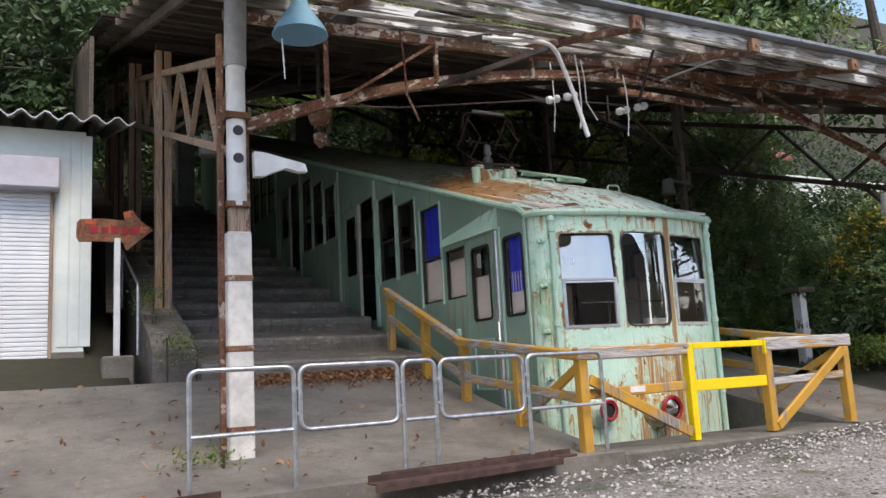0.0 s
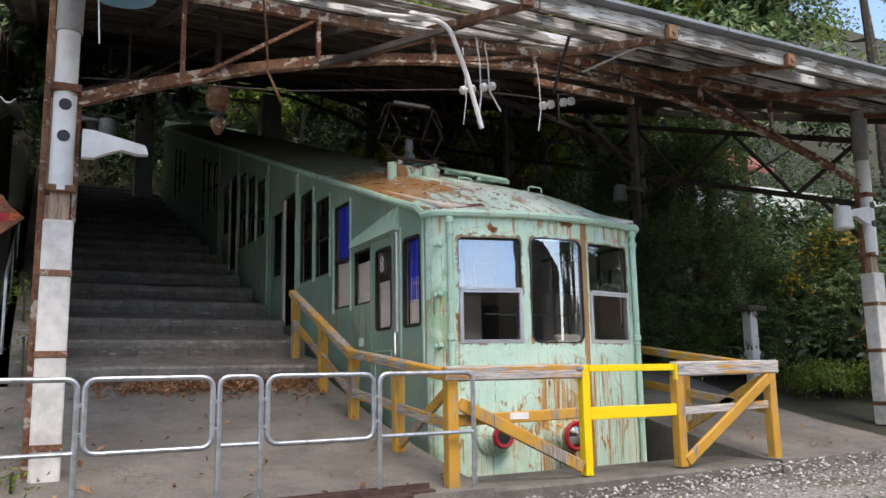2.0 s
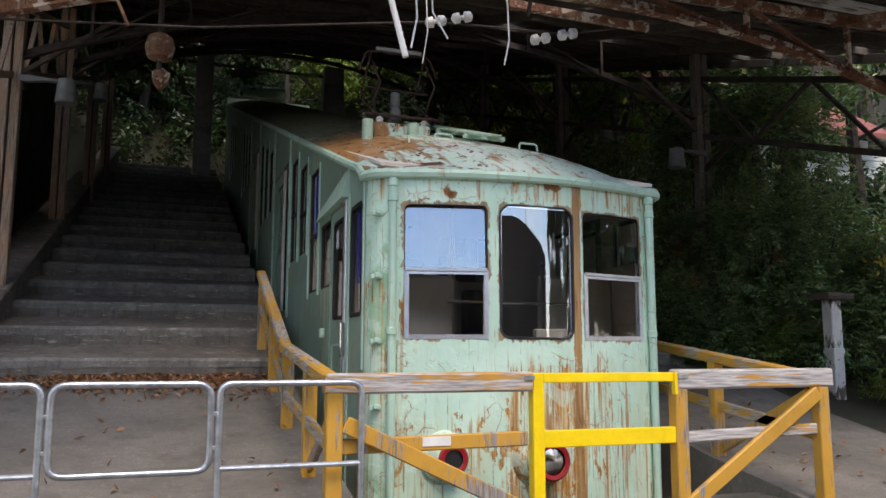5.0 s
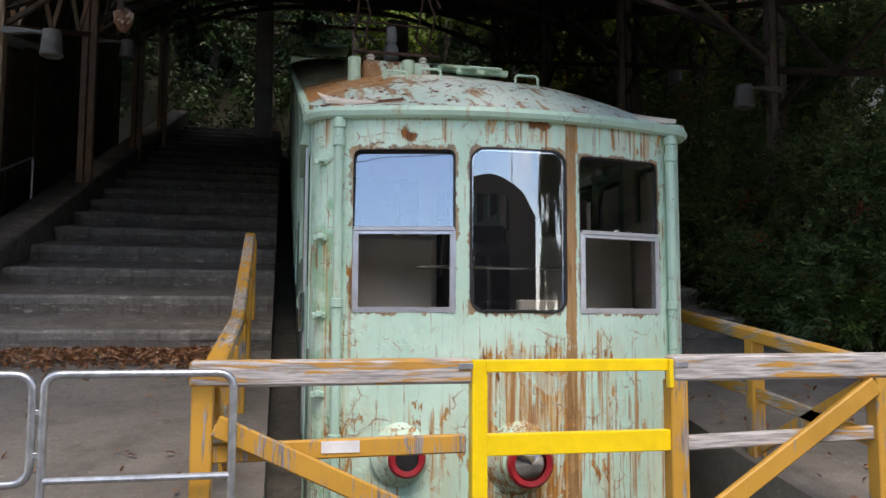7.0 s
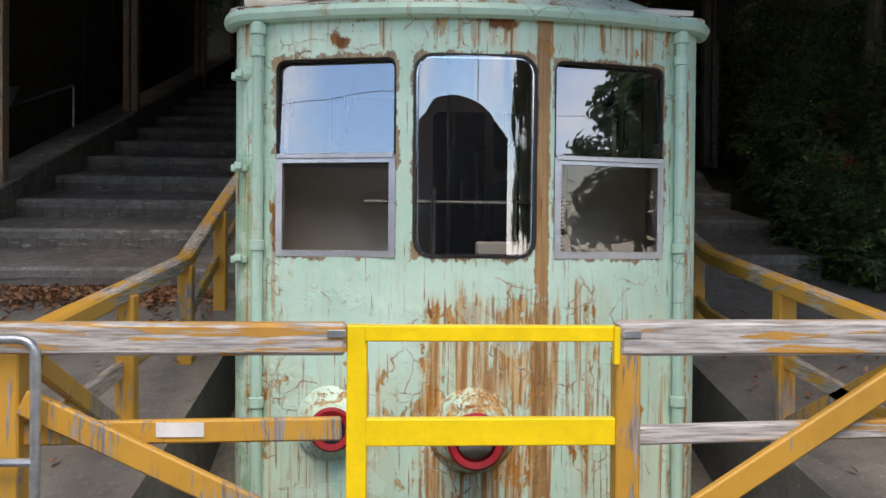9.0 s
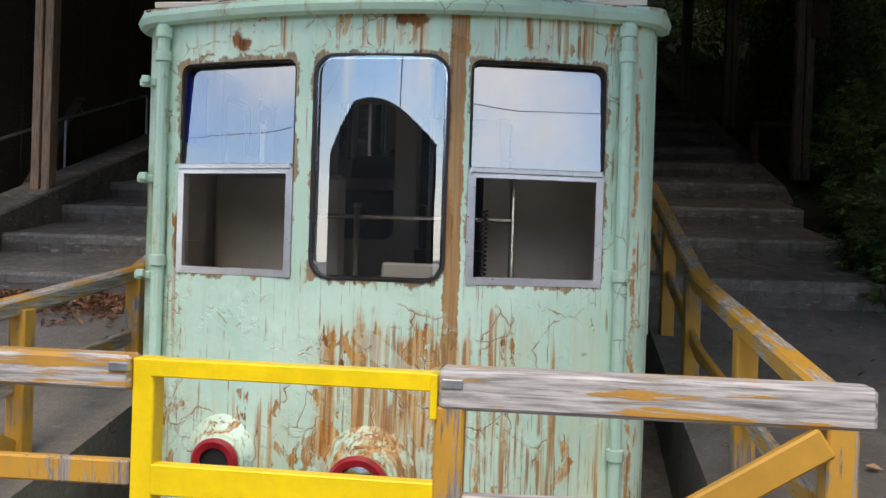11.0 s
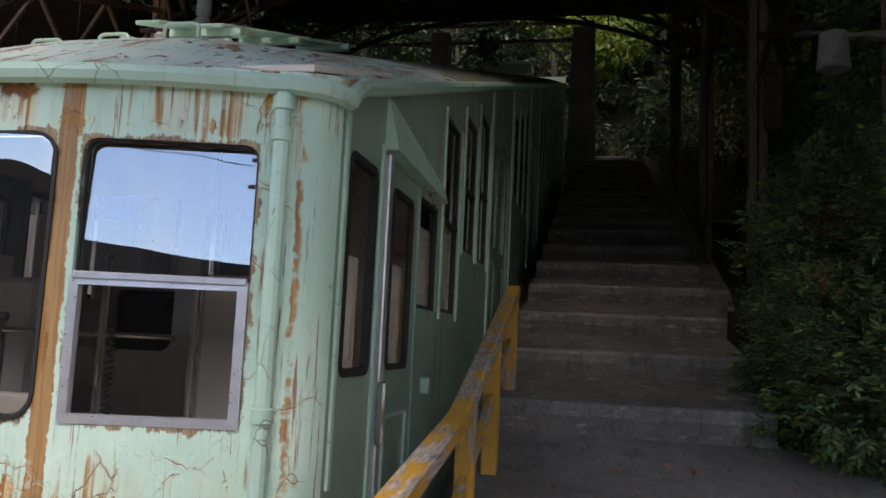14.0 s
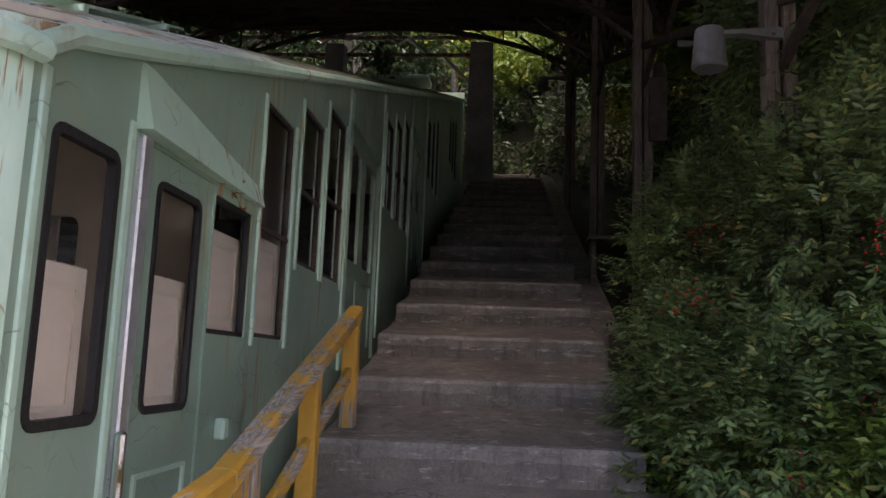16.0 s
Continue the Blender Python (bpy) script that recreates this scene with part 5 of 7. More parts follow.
# ---- scrap steel lying at the edge of the deck ----
for x0, y0, x1, y1, w in ((2.3, 5.55, 4.15, 5.75, 0.10), (2.15, 5.42, 3.9, 5.62, 0.14), (0.3, 5.35, 1.15, 5.60, 0.16)):
    bm = bmesh.new()
    z = 0.0
    beam(bm, (x0, y0, z), (x1, y1, z), w, 0.012, bevel=0.002)
    beam(bm, (x0, y0 + w / 2, z + 0.03), (x1, y1 + w / 2, z + 0.02), 0.012, 0.05, bevel=0.002)
    beam(bm, (x0, y0 - w / 2, z - 0.03), (x1, y1 - w / 2, z - 0.02), 0.012, 0.05, bevel=0.002)
    single("steel_section", bm, M_SCRAP, "dark rusty steel section lying on the ground", "scrap steel", "scrap steel by the barrier")



# ---- canopy: columns, bowed trusses, purlins and roof ----
COL_W = [(1.55, 6.85), (1.55, 11.35), (1.6, 15.4), (1.66, 19.4), (1.7, 22.6)]
COL_E = [(11.19, 6.85), (10.8, 10.78), (10.46, 14.5), (10.34, 18.24), (10.14, 21.7)]
XW, XE = 1.55, 10.95
# roof carried on beyond the last columns, added to shade the far end
ROOF_END = 25.4


def spring_west(y):
    return 2.98 + 0.336 * (y - 6.85)


def spring_east(y):
    return 3.22 + 0.328 * (y - 6.85)


def roof_under(y):
    return 3.86 + 0.33 * (y - 5.2)


def grade(x, y):
    return deck(y) if y < 9.7 else 0.80 + (y - 9.62) * 0.34


canopy = thing("canopy", (6.2, 5.2, 3.8), "decaying station canopy with rusty bowed trusses and dark roof boards", "canopy")


def column(x, y, z0, z1, inward, front):
    """Twin timber legs on rusty steel; the front ones are cased in white boards with steel bands."""
    ob = thing("column", (x, y, z0), "weathered twin-leg canopy column, rust brown and cream" if not front else "canopy column cased in flaking white concrete with rusty bands", "column", "canopy columns")
    if front:
        part("casing", box(bmesh.new(), (x - 0.105, y - 0.10, z0 - 0.05), (x + 0.105, y + 0.10, 2.05), 0.012), M_BRAND, ob, "stained white casing", soft=False)
        for z in (0.35, 1.02, 1.62, 3.05):
            if z < 2.05:
                part("band", box(bmesh.new(), (x - 0.112, y - 0.107, z), (x + 0.112, y + 0.107, z + 0.05), 0.004), M_RUST, ob, "rusty steel band", soft=False)
        part("leg", box(bmesh.new(), (x - 0.125 * inward - 0.025, y + 0.02, z0 - 0.05), (x - 0.125 * inward + 0.025, y + 0.09, z1 + 0.9), 0.004), M_RUST, ob, "rusty steel leg", soft=False)
        part("leg", box(bmesh.new(), (x + 0.1 * inward - 0.02, y + 0.0, 2.05), (x + 0.1 * inward + 0.02, y + 0.06, z1 + 0.1), 0.004), M_RUST, ob, "rusty steel leg", soft=False)
        bm = tube(bmesh.new(), [(x, y - 0.02, 2.28), (x, y - 0.02, 3.62)], 0.085, 18)
        p = part("pipe", bm, M_PVC, ob, "white plastic rain pipe")
        bm = bmesh.new()
        for z in (2.70, 2.95):
            lathe(bm, [(0.046, 0), (0.046, 0.012)], (x, y - 0.109, z), (0, 1, 0), 18)
        part("hole", bm, M_DARK, p, "dark round hole")
        bm = tube(bmesh.new(), [(x, y - 0.02, 3.56), (x + 0.01, y - 0.03, 4.25)], 0.1, 18)
        part("pipe_top", bm, M_GREYPIPE, ob, "grey upper rain pipe")
        part("core", box(bmesh.new(), (x - 0.07, y - 0.05, 2.03), (x + 0.07, y + 0.05, 2.32), 0.004), M_POST, ob, soft=False)
        part("band", box(bmesh.new(), (x - 0.11, y - 0.115, 3.06), (x + 0.11, y + 0.10, 3.12), 0.004), M_RUST, ob, soft=False)
        part("band", box(bmesh.new(), (x - 0.10, y - 0.10, 2.27), (x + 0.10, y + 0.09, 2.32), 0.004), M_RUST, ob, soft=False)
        return
    for dx in (-0.062, 0.062):
        part("leg", box(bmesh.new(), (x + dx - 0.048, y - 0.07, z0 - 0.1), (x + dx + 0.048, y + 0.07, z1 + 1.0), 0.006), M_POST if x < 5 else M_POSTE, ob, soft=False)
    part("web", box(bmesh.new(), (x - 0.02, y - 0.03, z0), (x + 0.02, y + 0.03, z1 + 0.9)), M_RUSTD, ob, soft=False)


for k, ((xw, yw), (xe, ye)) in enumerate(zip(COL_W, COL_E)):
    column(xw, yw, grade(xw, yw), spring_west(yw), 1, k == 0)
    column(xe, ye, grade(xe, ye), spring_east(ye), -1, k == 0)


def bow(a, b, rise):
    """The curved bottom chord of a truss from spring a to spring b, two angle irons back to back."""
    a, b = Vector(a), Vector(b)
    return [a.lerp(b, t) + Vector((0, 0, rise * (1 - abs(2 * t - 1) ** 2.1))) for t in np.linspace(0, 1, 25)]


def sweep(bm, pts, section):
    """Sweeps a closed section of (across, up) along a line in an x-z plane."""
    rings = []
    for i, p in enumerate(pts):
        d = (Vector(pts[min(i + 1, len(pts) - 1)]) - Vector(pts[max(i - 1, 0)])).normalized()
        u = Vector((-d.z, 0, d.x))
        rings.append([bm.verts.new(Vector(p) + Vector((0, 1, 0)) * a + u * b) for a, b in section])
    m = len(section)
    for A, B in zip(rings, rings[1:]):
        for j in range(m):
            bm.faces.new((A[j], A[(j + 1) % m], B[(j + 1) % m], B[j]))
    bm.faces.new(rings[0])
    bm.faces.new(rings[-1])
    return bm


TEE = [(-0.045, -0.01), (0.045, -0.01), (0.045, 0.01), (0.037, 0.01), (0.037, 0.105), (0.023, 0.105), (0.023, 0.01), (-0.045, 0.01)]
for k, ((xw, yw), (xe, ye)) in enumerate(zip(COL_W, COL_E)):
    zw, ze = spring_west(yw), spring_east(ye)
    pts = bow((xw + 0.08, yw, zw), (xe - 0.1, ye, ze), 0.90)
    # rear bows take the shade-dark steel; only the front one keeps cream paint
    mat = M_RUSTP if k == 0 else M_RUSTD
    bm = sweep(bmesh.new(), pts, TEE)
    part("bow", bm, mat, canopy, "rusty bowed truss chord, peeling cream paint in front, darkened for shade behind", soft=False)

    def top_at(p, zw=zw, ze=ze, xw=xw, xe=xe):
        return (p.x, p.y, zw + (ze - zw) * (p.x - xw) / (xe - xw) + 1.06)

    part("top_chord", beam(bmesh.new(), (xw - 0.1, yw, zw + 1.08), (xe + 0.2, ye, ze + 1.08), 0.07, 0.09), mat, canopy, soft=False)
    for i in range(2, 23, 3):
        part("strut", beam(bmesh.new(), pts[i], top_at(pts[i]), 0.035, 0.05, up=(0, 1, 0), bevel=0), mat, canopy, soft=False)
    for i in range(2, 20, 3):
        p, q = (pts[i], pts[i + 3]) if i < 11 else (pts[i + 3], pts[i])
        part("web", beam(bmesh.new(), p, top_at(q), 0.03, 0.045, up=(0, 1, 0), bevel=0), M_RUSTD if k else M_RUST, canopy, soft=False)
    if k == 0:
        part("strut", beam(bmesh.new(), pts[5], (XW + 3.9, yw - 0.6, zw + 1.34), 0.05, 0.09, up=(0, 1, 0), bevel=0), M_RUSTD, canopy, soft=False)
    for x, y, z, sg in ((xw, yw, zw, 1), (xe, ye, ze, -1)):
        if k:
            part("knee_brace", beam(bmesh.new(), (x, y, z - 0.25), (x + sg * 1.1, y, z + 0.62), 0.05, 0.06, up=(0, 1, 0)), M_WOODD, canopy, soft=False)

# lattice girders that tie the columns along each side
for cols, low, mat in ((COL_W, lambda y: spring_west(y) - 0.2, M_POST), (COL_E, lambda y: spring_east(y) - 0.25, M_RUSTD)):
    for (x0, y0), (x1, y1) in zip(cols, cols[1:]):
        p, q = Vector((x0, y0, low(y0))), Vector((x1, y1, low(y1)))
        up = Vector((0, 0, 0.88))
        part("side_chord", beam(bmesh.new(), p, q, 0.06, 0.08), mat, canopy, soft=False)
        part("side_chord", beam(bmesh.new(), p + up, q + up, 0.06, 0.08), mat, canopy, soft=False)
        n = 6 if mat is M_POST else 4
        for i in range(n):
            a, b = p.lerp(q, i / n), p.lerp(q, (i + 1) / n)
            part("lattice_bar", beam(bmesh.new(), *((a, b + up) if i % 2 else (a + up, b)), 0.04, 0.055, up=(1, 0, 0), bevel=0), mat, canopy, soft=False)
        # knee braces fanning from the column head
        if mat is M_RUSTD:
            for end, other in ((p, q), (q, p)):
                d = (other - end) * 0.16
                part("knee_brace", beam(bmesh.new(), end + Vector((0, 0, -0.55)), end + d, 0.05, 0.06, up=(1, 0, 0), bevel=0), mat, canopy, soft=False)

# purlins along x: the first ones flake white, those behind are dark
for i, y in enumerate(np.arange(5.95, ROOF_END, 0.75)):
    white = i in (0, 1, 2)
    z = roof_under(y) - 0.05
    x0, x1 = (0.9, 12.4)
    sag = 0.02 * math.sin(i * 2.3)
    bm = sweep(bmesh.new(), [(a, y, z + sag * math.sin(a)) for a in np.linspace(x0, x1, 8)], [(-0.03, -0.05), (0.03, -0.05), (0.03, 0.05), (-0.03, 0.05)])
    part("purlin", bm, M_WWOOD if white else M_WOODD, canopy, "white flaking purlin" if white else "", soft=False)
# fascia with a felt edge and rusty hanger plates
for a, b in ((0.8, 4.9), (4.9, 9.2), (9.2, 13.2)):
    part("fascia", beam(bmesh.new(), (a, 5.2, 3.80), (b - 0.012, 5.2, 3.80), 0.05, 0.15), M_WWOOD, canopy, "peeling white fascia board", soft=False)
for a, b in ((0.8, 6.9), (6.9, 13.2)):
    part("edge_strip", beam(bmesh.new(), (a, 5.16, 3.895), (b - 0.01, 5.16, 3.895), 0.16, 0.035), M_EDGE, canopy, "grey felt roof edge", soft=False)
for x in (2.4, 4.75, 6.25, 7.75, 9.4, 11.2):
    bm = bmesh.new()
    beam(bm, (x, 5.14, 3.72), (x, 6.9, 4.22), 0.06, 0.07)
    box(bm, (x - 0.05, 5.11, 3.70), (x + 0.05, 5.165, 3.83), 0.004)
    lathe(bm, [(0.02, 0), (0.02, 0.02)], (x, 5.115, 3.76), (0, -1, 0), 8)
    part("rafter", bm, M_RUST, canopy, "rusty steel rafter with a bolted end plate", soft=False)
for x in np.arange(1.2, 12.4, 1.55):
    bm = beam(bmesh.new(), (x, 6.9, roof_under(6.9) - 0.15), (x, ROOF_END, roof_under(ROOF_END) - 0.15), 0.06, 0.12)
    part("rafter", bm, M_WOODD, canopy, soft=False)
# roof boards; some near the front edge have fallen away
rng = random.Random(5)
rest = bmesh.new()
for i in range(56):
    x = 0.85 + i * 0.21
    y = 5.22
    while y < ROOF_END - 0.1:
        ln = 1.0 if y < 8 else 3.2
        gone = (y < 7.3 and 2.3 < x < 6.4 and rng.random() < 0.72) or (y < 10 and rng.random() < 0.03)
        if not gone:
            dz = rng.uniform(-0.01, 0.012)
            near = y < 8
            bm = beam(bmesh.new() if near else rest, (x, y, roof_under(y) + 0.06 + dz), (x, min(ROOF_END, y + ln - 0.01), roof_under(min(ROOF_END, y + ln)) + 0.06 + dz), 0.2094, 0.02, bevel=0)
            if near:
                part("roof_board", bm, M_SHEET, canopy, soft=False)
        y += ln
part("roof_boarding", rest, M_SHEET, canopy, "dark roof boarding", soft=False, kind="stuff")
for i, (a, b) in enumerate(((2.6, 6.2), (3.0, 5.6), (2.2, 4.4), (4.2, 6.4))):
    y = 5.7 + 0.33 * i
    part("loose_board", beam(bmesh.new(), (a, y, roof_under(y) - 0.12 - 0.05 * i), (b, y + 0.25, roof_under(y) - 0.02), 0.10, 0.02), M_WWOOD, canopy, "broken white board hanging in the roof", soft=False)



# ---- hut with a roller shutter ----
HY, HX, HZ = 10.9, 0.54, 1.02
hut = thing("hut", (HX - 1.6, HY, HZ), "pale corrugated hut with a closed roller shutter", "hut")
bm = bmesh.new()
box(bm, (HX - 3.6, HY, HZ - 0.4), (HX, HY + 3.5, HZ + 3.05))
part("wall", bm, M_HUT, hut, soft=False)
bm = bmesh.new()
for i in range(3):
    box(bm, (HX - 0.30 + i * 0.13, HY - 0.014, HZ + 0.28), (HX - 0.185 + i * 0.13, HY + 0.01, HZ + 3.0), 0.004)
part("cladding", bm, M_HUT, hut, soft=False)
part("plinth", box(bmesh.new(), (HX - 0.36, HY - 0.06, HZ - 0.3), (HX + 0.01, HY + 0.02, HZ + 0.22), 0.01), M_CONC, hut, soft=False)
shutter = part("shutter", box(bmesh.new(), (HX - 3.0, HY - 0.012, HZ + 0.01), (HX - 0.40, HY - 0.004, HZ + 2.26)), M_SHUTTER, hut, "closed ribbed roller shutter", soft=False)
for i in range(40):
    z = HZ + 0.02 + i * 0.056
    part("slat", box(bmesh.new(), (HX - 3.0, HY - 0.03, z), (HX - 0.40, HY - 0.013, z + 0.05), 0.008), M_SHUTTER, shutter, soft=False)
part("shutter_box", box(bmesh.new(), (HX - 3.1, HY - 0.28, HZ + 2.22), (HX - 0.30, HY, HZ + 2.62), 0.02), M_SHUTBOX, hut, soft=False)
part("door_frame", box(bmesh.new(), (HX - 0.40, HY - 0.05, HZ), (HX - 0.36, HY - 0.004, HZ + 2.22), 0.004), M_POST, hut, soft=False)
bm = bmesh.new()
m = 90
pts = []
for i in range(m + 1):
    x = HX - 3.9 + 4.45 * i / m
    z = 0.05 * math.sin(2 * math.pi * x / 0.27)
    pts.append((x, z))
A = [bm.verts.new((x, HY - 0.5, HZ + 3.08 + z)) for x, z in pts]
B = [bm.verts.new((x, HY + 4, HZ + 4.2 + z)) for x, z in pts]
for i in range(m):
    bm.faces.new((A[i], A[i + 1], B[i + 1], B[i]))
g = bmesh.ops.extrude_face_region(bm, geom=bm.faces[:])
bmesh.ops.translate(bm, verts=[v for v in g["geom"] if isinstance(v, bmesh.types.BMVert)], vec=(0, 0, 0.015))
part("roof", bm, M_TIN, hut, "corrugated tin roof")

# dark boarded shed beyond the stair wall, heightened to shut out sky light
bm = bmesh.new()
for i in range(18):
    y = 11.6 + i * 0.62
    box(bm, (0.60, y, 0.8 + i * 0.2), (0.66 + 0.01 * (i % 2), y + 0.61, 5.7 + i * 0.2), 0.003)
single("boarded_wall", bm, M_WOODD, "dark boarded wall behind the stair columns, heightened to block sky light", "wall", kind="structure", soft=False)

# ---- arrow sign ----
arrow = thing("arrow_sign", (0.86, 10.2, 0.95), "rusty red arrow sign on a white post", "sign")
bm = bmesh.new()
zc = 2.66
out = [(0.44, -0.15), (0.70, -0.14), (0.93, -0.155), (0.97, -0.25), (1.05, -0.18), (1.27, 0.01), (1.12, 0.13), (1.03, 0.26), (0.93, 0.22), (0.95, 0.12), (0.70, 0.135), (0.45, 0.12), (0.415, 0.08), (0.41, -0.09)]
A = [bm.verts.new((x, 10.17, zc + z)) for x, z in out]
f = bm.faces.new(A)
g = bmesh.ops.extrude_face_region(bm, geom=[f])
bmesh.ops.translate(bm, verts=[v for v in g["geom"] if isinstance(v, bmesh.types.BMVert)], vec=(0, 0.05, 0))
plate = part("plate", bm, rusty_steel("sign_red", (0.52, 0.11, 0.04), 0.66), arrow, soft=False)
bm = bmesh.new()
for i, x in enumerate((0.56, 0.68, 0.79, 0.91, 1.02)):
    box(bm, (x, 10.163, zc - 0.05), (x + 0.08, 10.168, zc + 0.05 - 0.02 * (i % 2)))
part("lettering", bm, M_RED, plate, "faded red characters", soft=False)
part("post", box(bmesh.new(), (0.83, 10.16, 0.9), (0.90, 10.23, 2.56), 0.006), M_PVC, arrow, soft=False)
part("base", box(bmesh.new(), (0.70, 10.02, 0.75), (1.05, 10.35, 1.14), 0.02), M_CONC, arrow, soft=False)

# ---- plants ----
def leaf_cloud(name, centres, normals, length, width, mat, seed, droop=0.35):
    """Leaves as small folded blades, one island each."""
    g = np.random.default_rng(seed)
    c = np.asarray(centres, float)
    n = len(c)
    up = np.asarray(normals, float) + g.normal(0, 0.55, (n, 3))
    up /= np.linalg.norm(up, axis=1, keepdims=True) + 1e-9
    d = g.normal(0, 1, (n, 3))
    d[:, 2] -= droop
    d -= up * (d * up).sum(1, keepdims=True)
    d /= np.linalg.norm(d, axis=1, keepdims=True) + 1e-9
    s = np.cross(d, up)
    L = (length * g.uniform(0.6, 1.25, n))[:, None]
    W = (width * g.uniform(0.7, 1.2, n))[:, None]
    v = np.stack([c - d * L * 0.5, c + s * W * 0.5 + up * L * 0.06, c + d * L * 0.5 - up * L * 0.1, c - s * W * 0.5 + up * L * 0.06], 1).reshape(-1, 3)
    me = bpy.data.meshes.new(name)
    me.from_pydata(v.tolist(), [], np.arange(4 * n).reshape(n, 4).tolist())
    me.materials.append(mat)
    return me


def clumps(centre, radii, count, leaves, spread, seed, low=0.55):
    """Points and outward normals of leaf clumps scattered over a lumpy ellipsoid."""
    g = np.random.default_rng(seed)
    a = g.normal(0, 1, (count, 3))
    a /= np.linalg.norm(a, axis=1, keepdims=True)
    a[:, 2] = np.where(a[:, 2] < -0.5, -a[:, 2], a[:, 2])
    r = g.uniform(low, 1.08, (count, 1))
    mid = np.array(centre) + a * r * np.array(radii)
    p = np.repeat(mid, leaves, 0) + g.normal(0, spread, (count * leaves, 3))
    nrm = np.repeat(a, leaves, 0) + np.array([0, 0, 0.5])
    return p, nrm


def tree(x, y, h, crown, n, leaf, mat, seed, lean=(0, 0), low=0.35, label="dark evergreen tree on the wooded hillside"):
    """A tapered trunk with limbs and a gappy crown of leaf clumps."""
    g = random.Random(seed)
    z = hill(x, y) - 0.1
    ob = thing("tree", (x, y, z), label, "tree", "hillside trees")
    bm = bmesh.new()
    top = Vector((x + lean[0], y + lean[1], z + h * 0.92))
    base = Vector((x, y, z))
    r0 = 0.035 * h ** 0.9 * 0.7
    pts = [base.lerp(top, t) + Vector((g.uniform(-1, 1), g.uniform(-1, 1), 0)) * 0.03 * h * t * (1 - t) for t in (0, 0.2, 0.4, 0.6, 0.8, 1)]
    tube(bm, pts, r0, 8, radii=[r0 * 1.2, r0, r0 * 0.8, r0 * 0.55, r0 * 0.32, r0 * 0.1])
    P, N = [], []
    for i in range(11):
        t = g.uniform(low, 0.95)
        a = g.uniform(0, 2 * math.pi)
        start = base.lerp(top, t)
        ln = crown * (1.1 - 0.7 * max(0, t - 0.4)) * g.uniform(0.7, 1.1)
        end = start + Vector((math.cos(a) * ln, math.sin(a) * ln, ln * g.uniform(0.1, 0.55)))
        tube(bm, [start, start.lerp(end, 0.5) + Vector((0, 0, -0.05 * ln)), end], 0.05, 5, radii=[r0 * 0.35, r0 * 0.2, r0 * 0.05])
        p, q = clumps(end, (crown * 0.5, crown * 0.5, crown * 0.36), 16, max(6, n // 200), crown * 0.09, seed * 31 + i, 0.2)
        P.append(p)
        N.append(q)
    p, q = clumps(top, (crown * 0.45, crown * 0.45, crown * 0.4), 20, max(6, n // 200), crown * 0.09, seed * 77, 0.2)
    P.append(p)
    N.append(q)
    part("trunk", bm, M_BARK, ob)
    me = leaf_cloud("crown", np.vstack(P) - np.array(ORIGIN[ob.name]), np.vstack(N), leaf, leaf * 0.5, mat, seed)
    c = new("crown", me)
    c.parent = ob
    return ob


# hillside trees: east, behind, west
TREES = [(13.6, 12.6, 6.0, 1.8, 1), (14.4, 14.2, 8.5, 2.6, 1), (16.6, 15.6, 9.0, 2.4, 0), (15.2, 16.5, 9.0, 2.6, 2), (14.6, 21.5, 7.5, 2.2, 2), (20.5, 7.8, 9.0, 2.6, 2), (21.5, 7.5, 8.5, 2.6, 2),
         (18.5, 20.5, 9.5, 2.8, 2), (13.6, 23.5, 8.5, 2.4, 2), (15.5, 26.5, 9.0, 2.8, 2), (12.9, 26.5, 8.0, 2.4, 2), (27, 9, 10.0, 3.2, 2), (6.5, 31.5, 8.5, 2.6, 0), (10.2, 33.5, 9.0, 3.0, 2),
         (2.2, 30.5, 8.0, 2.6, 0), (-1.2, 27.5, 8.5, 2.6, 0), (-1.6, 21.5, 8.5, 2.6, 0), (-2.8, 16.0, 8.5, 2.4, 2), (-6.0, 15.5, 9.5, 3.0, 2), (-5.5, 21.0, 9.0, 3.0, 0), (-8.5, 12.5, 9.0, 3.0, 2), (4.5, 36.5, 10.0, 3.2, 0), (22, 28, 17, 4.4, 2), (26, 26.5, 18, 4.6, 2), (30.5, 25.5, 18, 4.8, 2), (35.5, 22, 17, 4.6, 2), (34.5, 14.5, 11, 3.4, 2), (0.2, 18.0, 6.0, 1.9, 0), (-0.3, 24.5, 7.0, 2.2, 0), (13.0, 29.0, 7.5, 2.4, 2), (4.4, 28.6, 6.5, 2.3, 0), (7.2, 28.6, 7.0, 2.4, 2), (10.4, 29.5, 7.0, 2.5, 2), (0.6, 28.8, 6.5, 2.3, 0), (3.0, 33, 9, 3.2, 0), (8.0, 34.5, 10, 3.4, 0), (12.8, 30.5, 8, 2.8, 2), (-3.6, 24.8, 8.5, 2.8, 0), (13.9, 15.6, 9.5, 2.4, 2), (20, 26.0, 12, 3.6, 2), (17.0, 19.0, 10, 3.0, 2), (24.0, 10.5, 9, 2.8, 1), (14.0, 19.5, 9.0, 2.8, 2), (18.2, 14.8, 7.5, 2.3, 0)]
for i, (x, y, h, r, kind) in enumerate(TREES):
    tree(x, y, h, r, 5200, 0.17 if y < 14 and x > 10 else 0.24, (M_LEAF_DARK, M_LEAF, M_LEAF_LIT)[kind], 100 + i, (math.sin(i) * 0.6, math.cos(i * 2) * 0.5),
         label="tall tree, leaves coloured yellowish green as if sunlit" if kind == 2 else "dark evergreen tree on the wooded hillside")

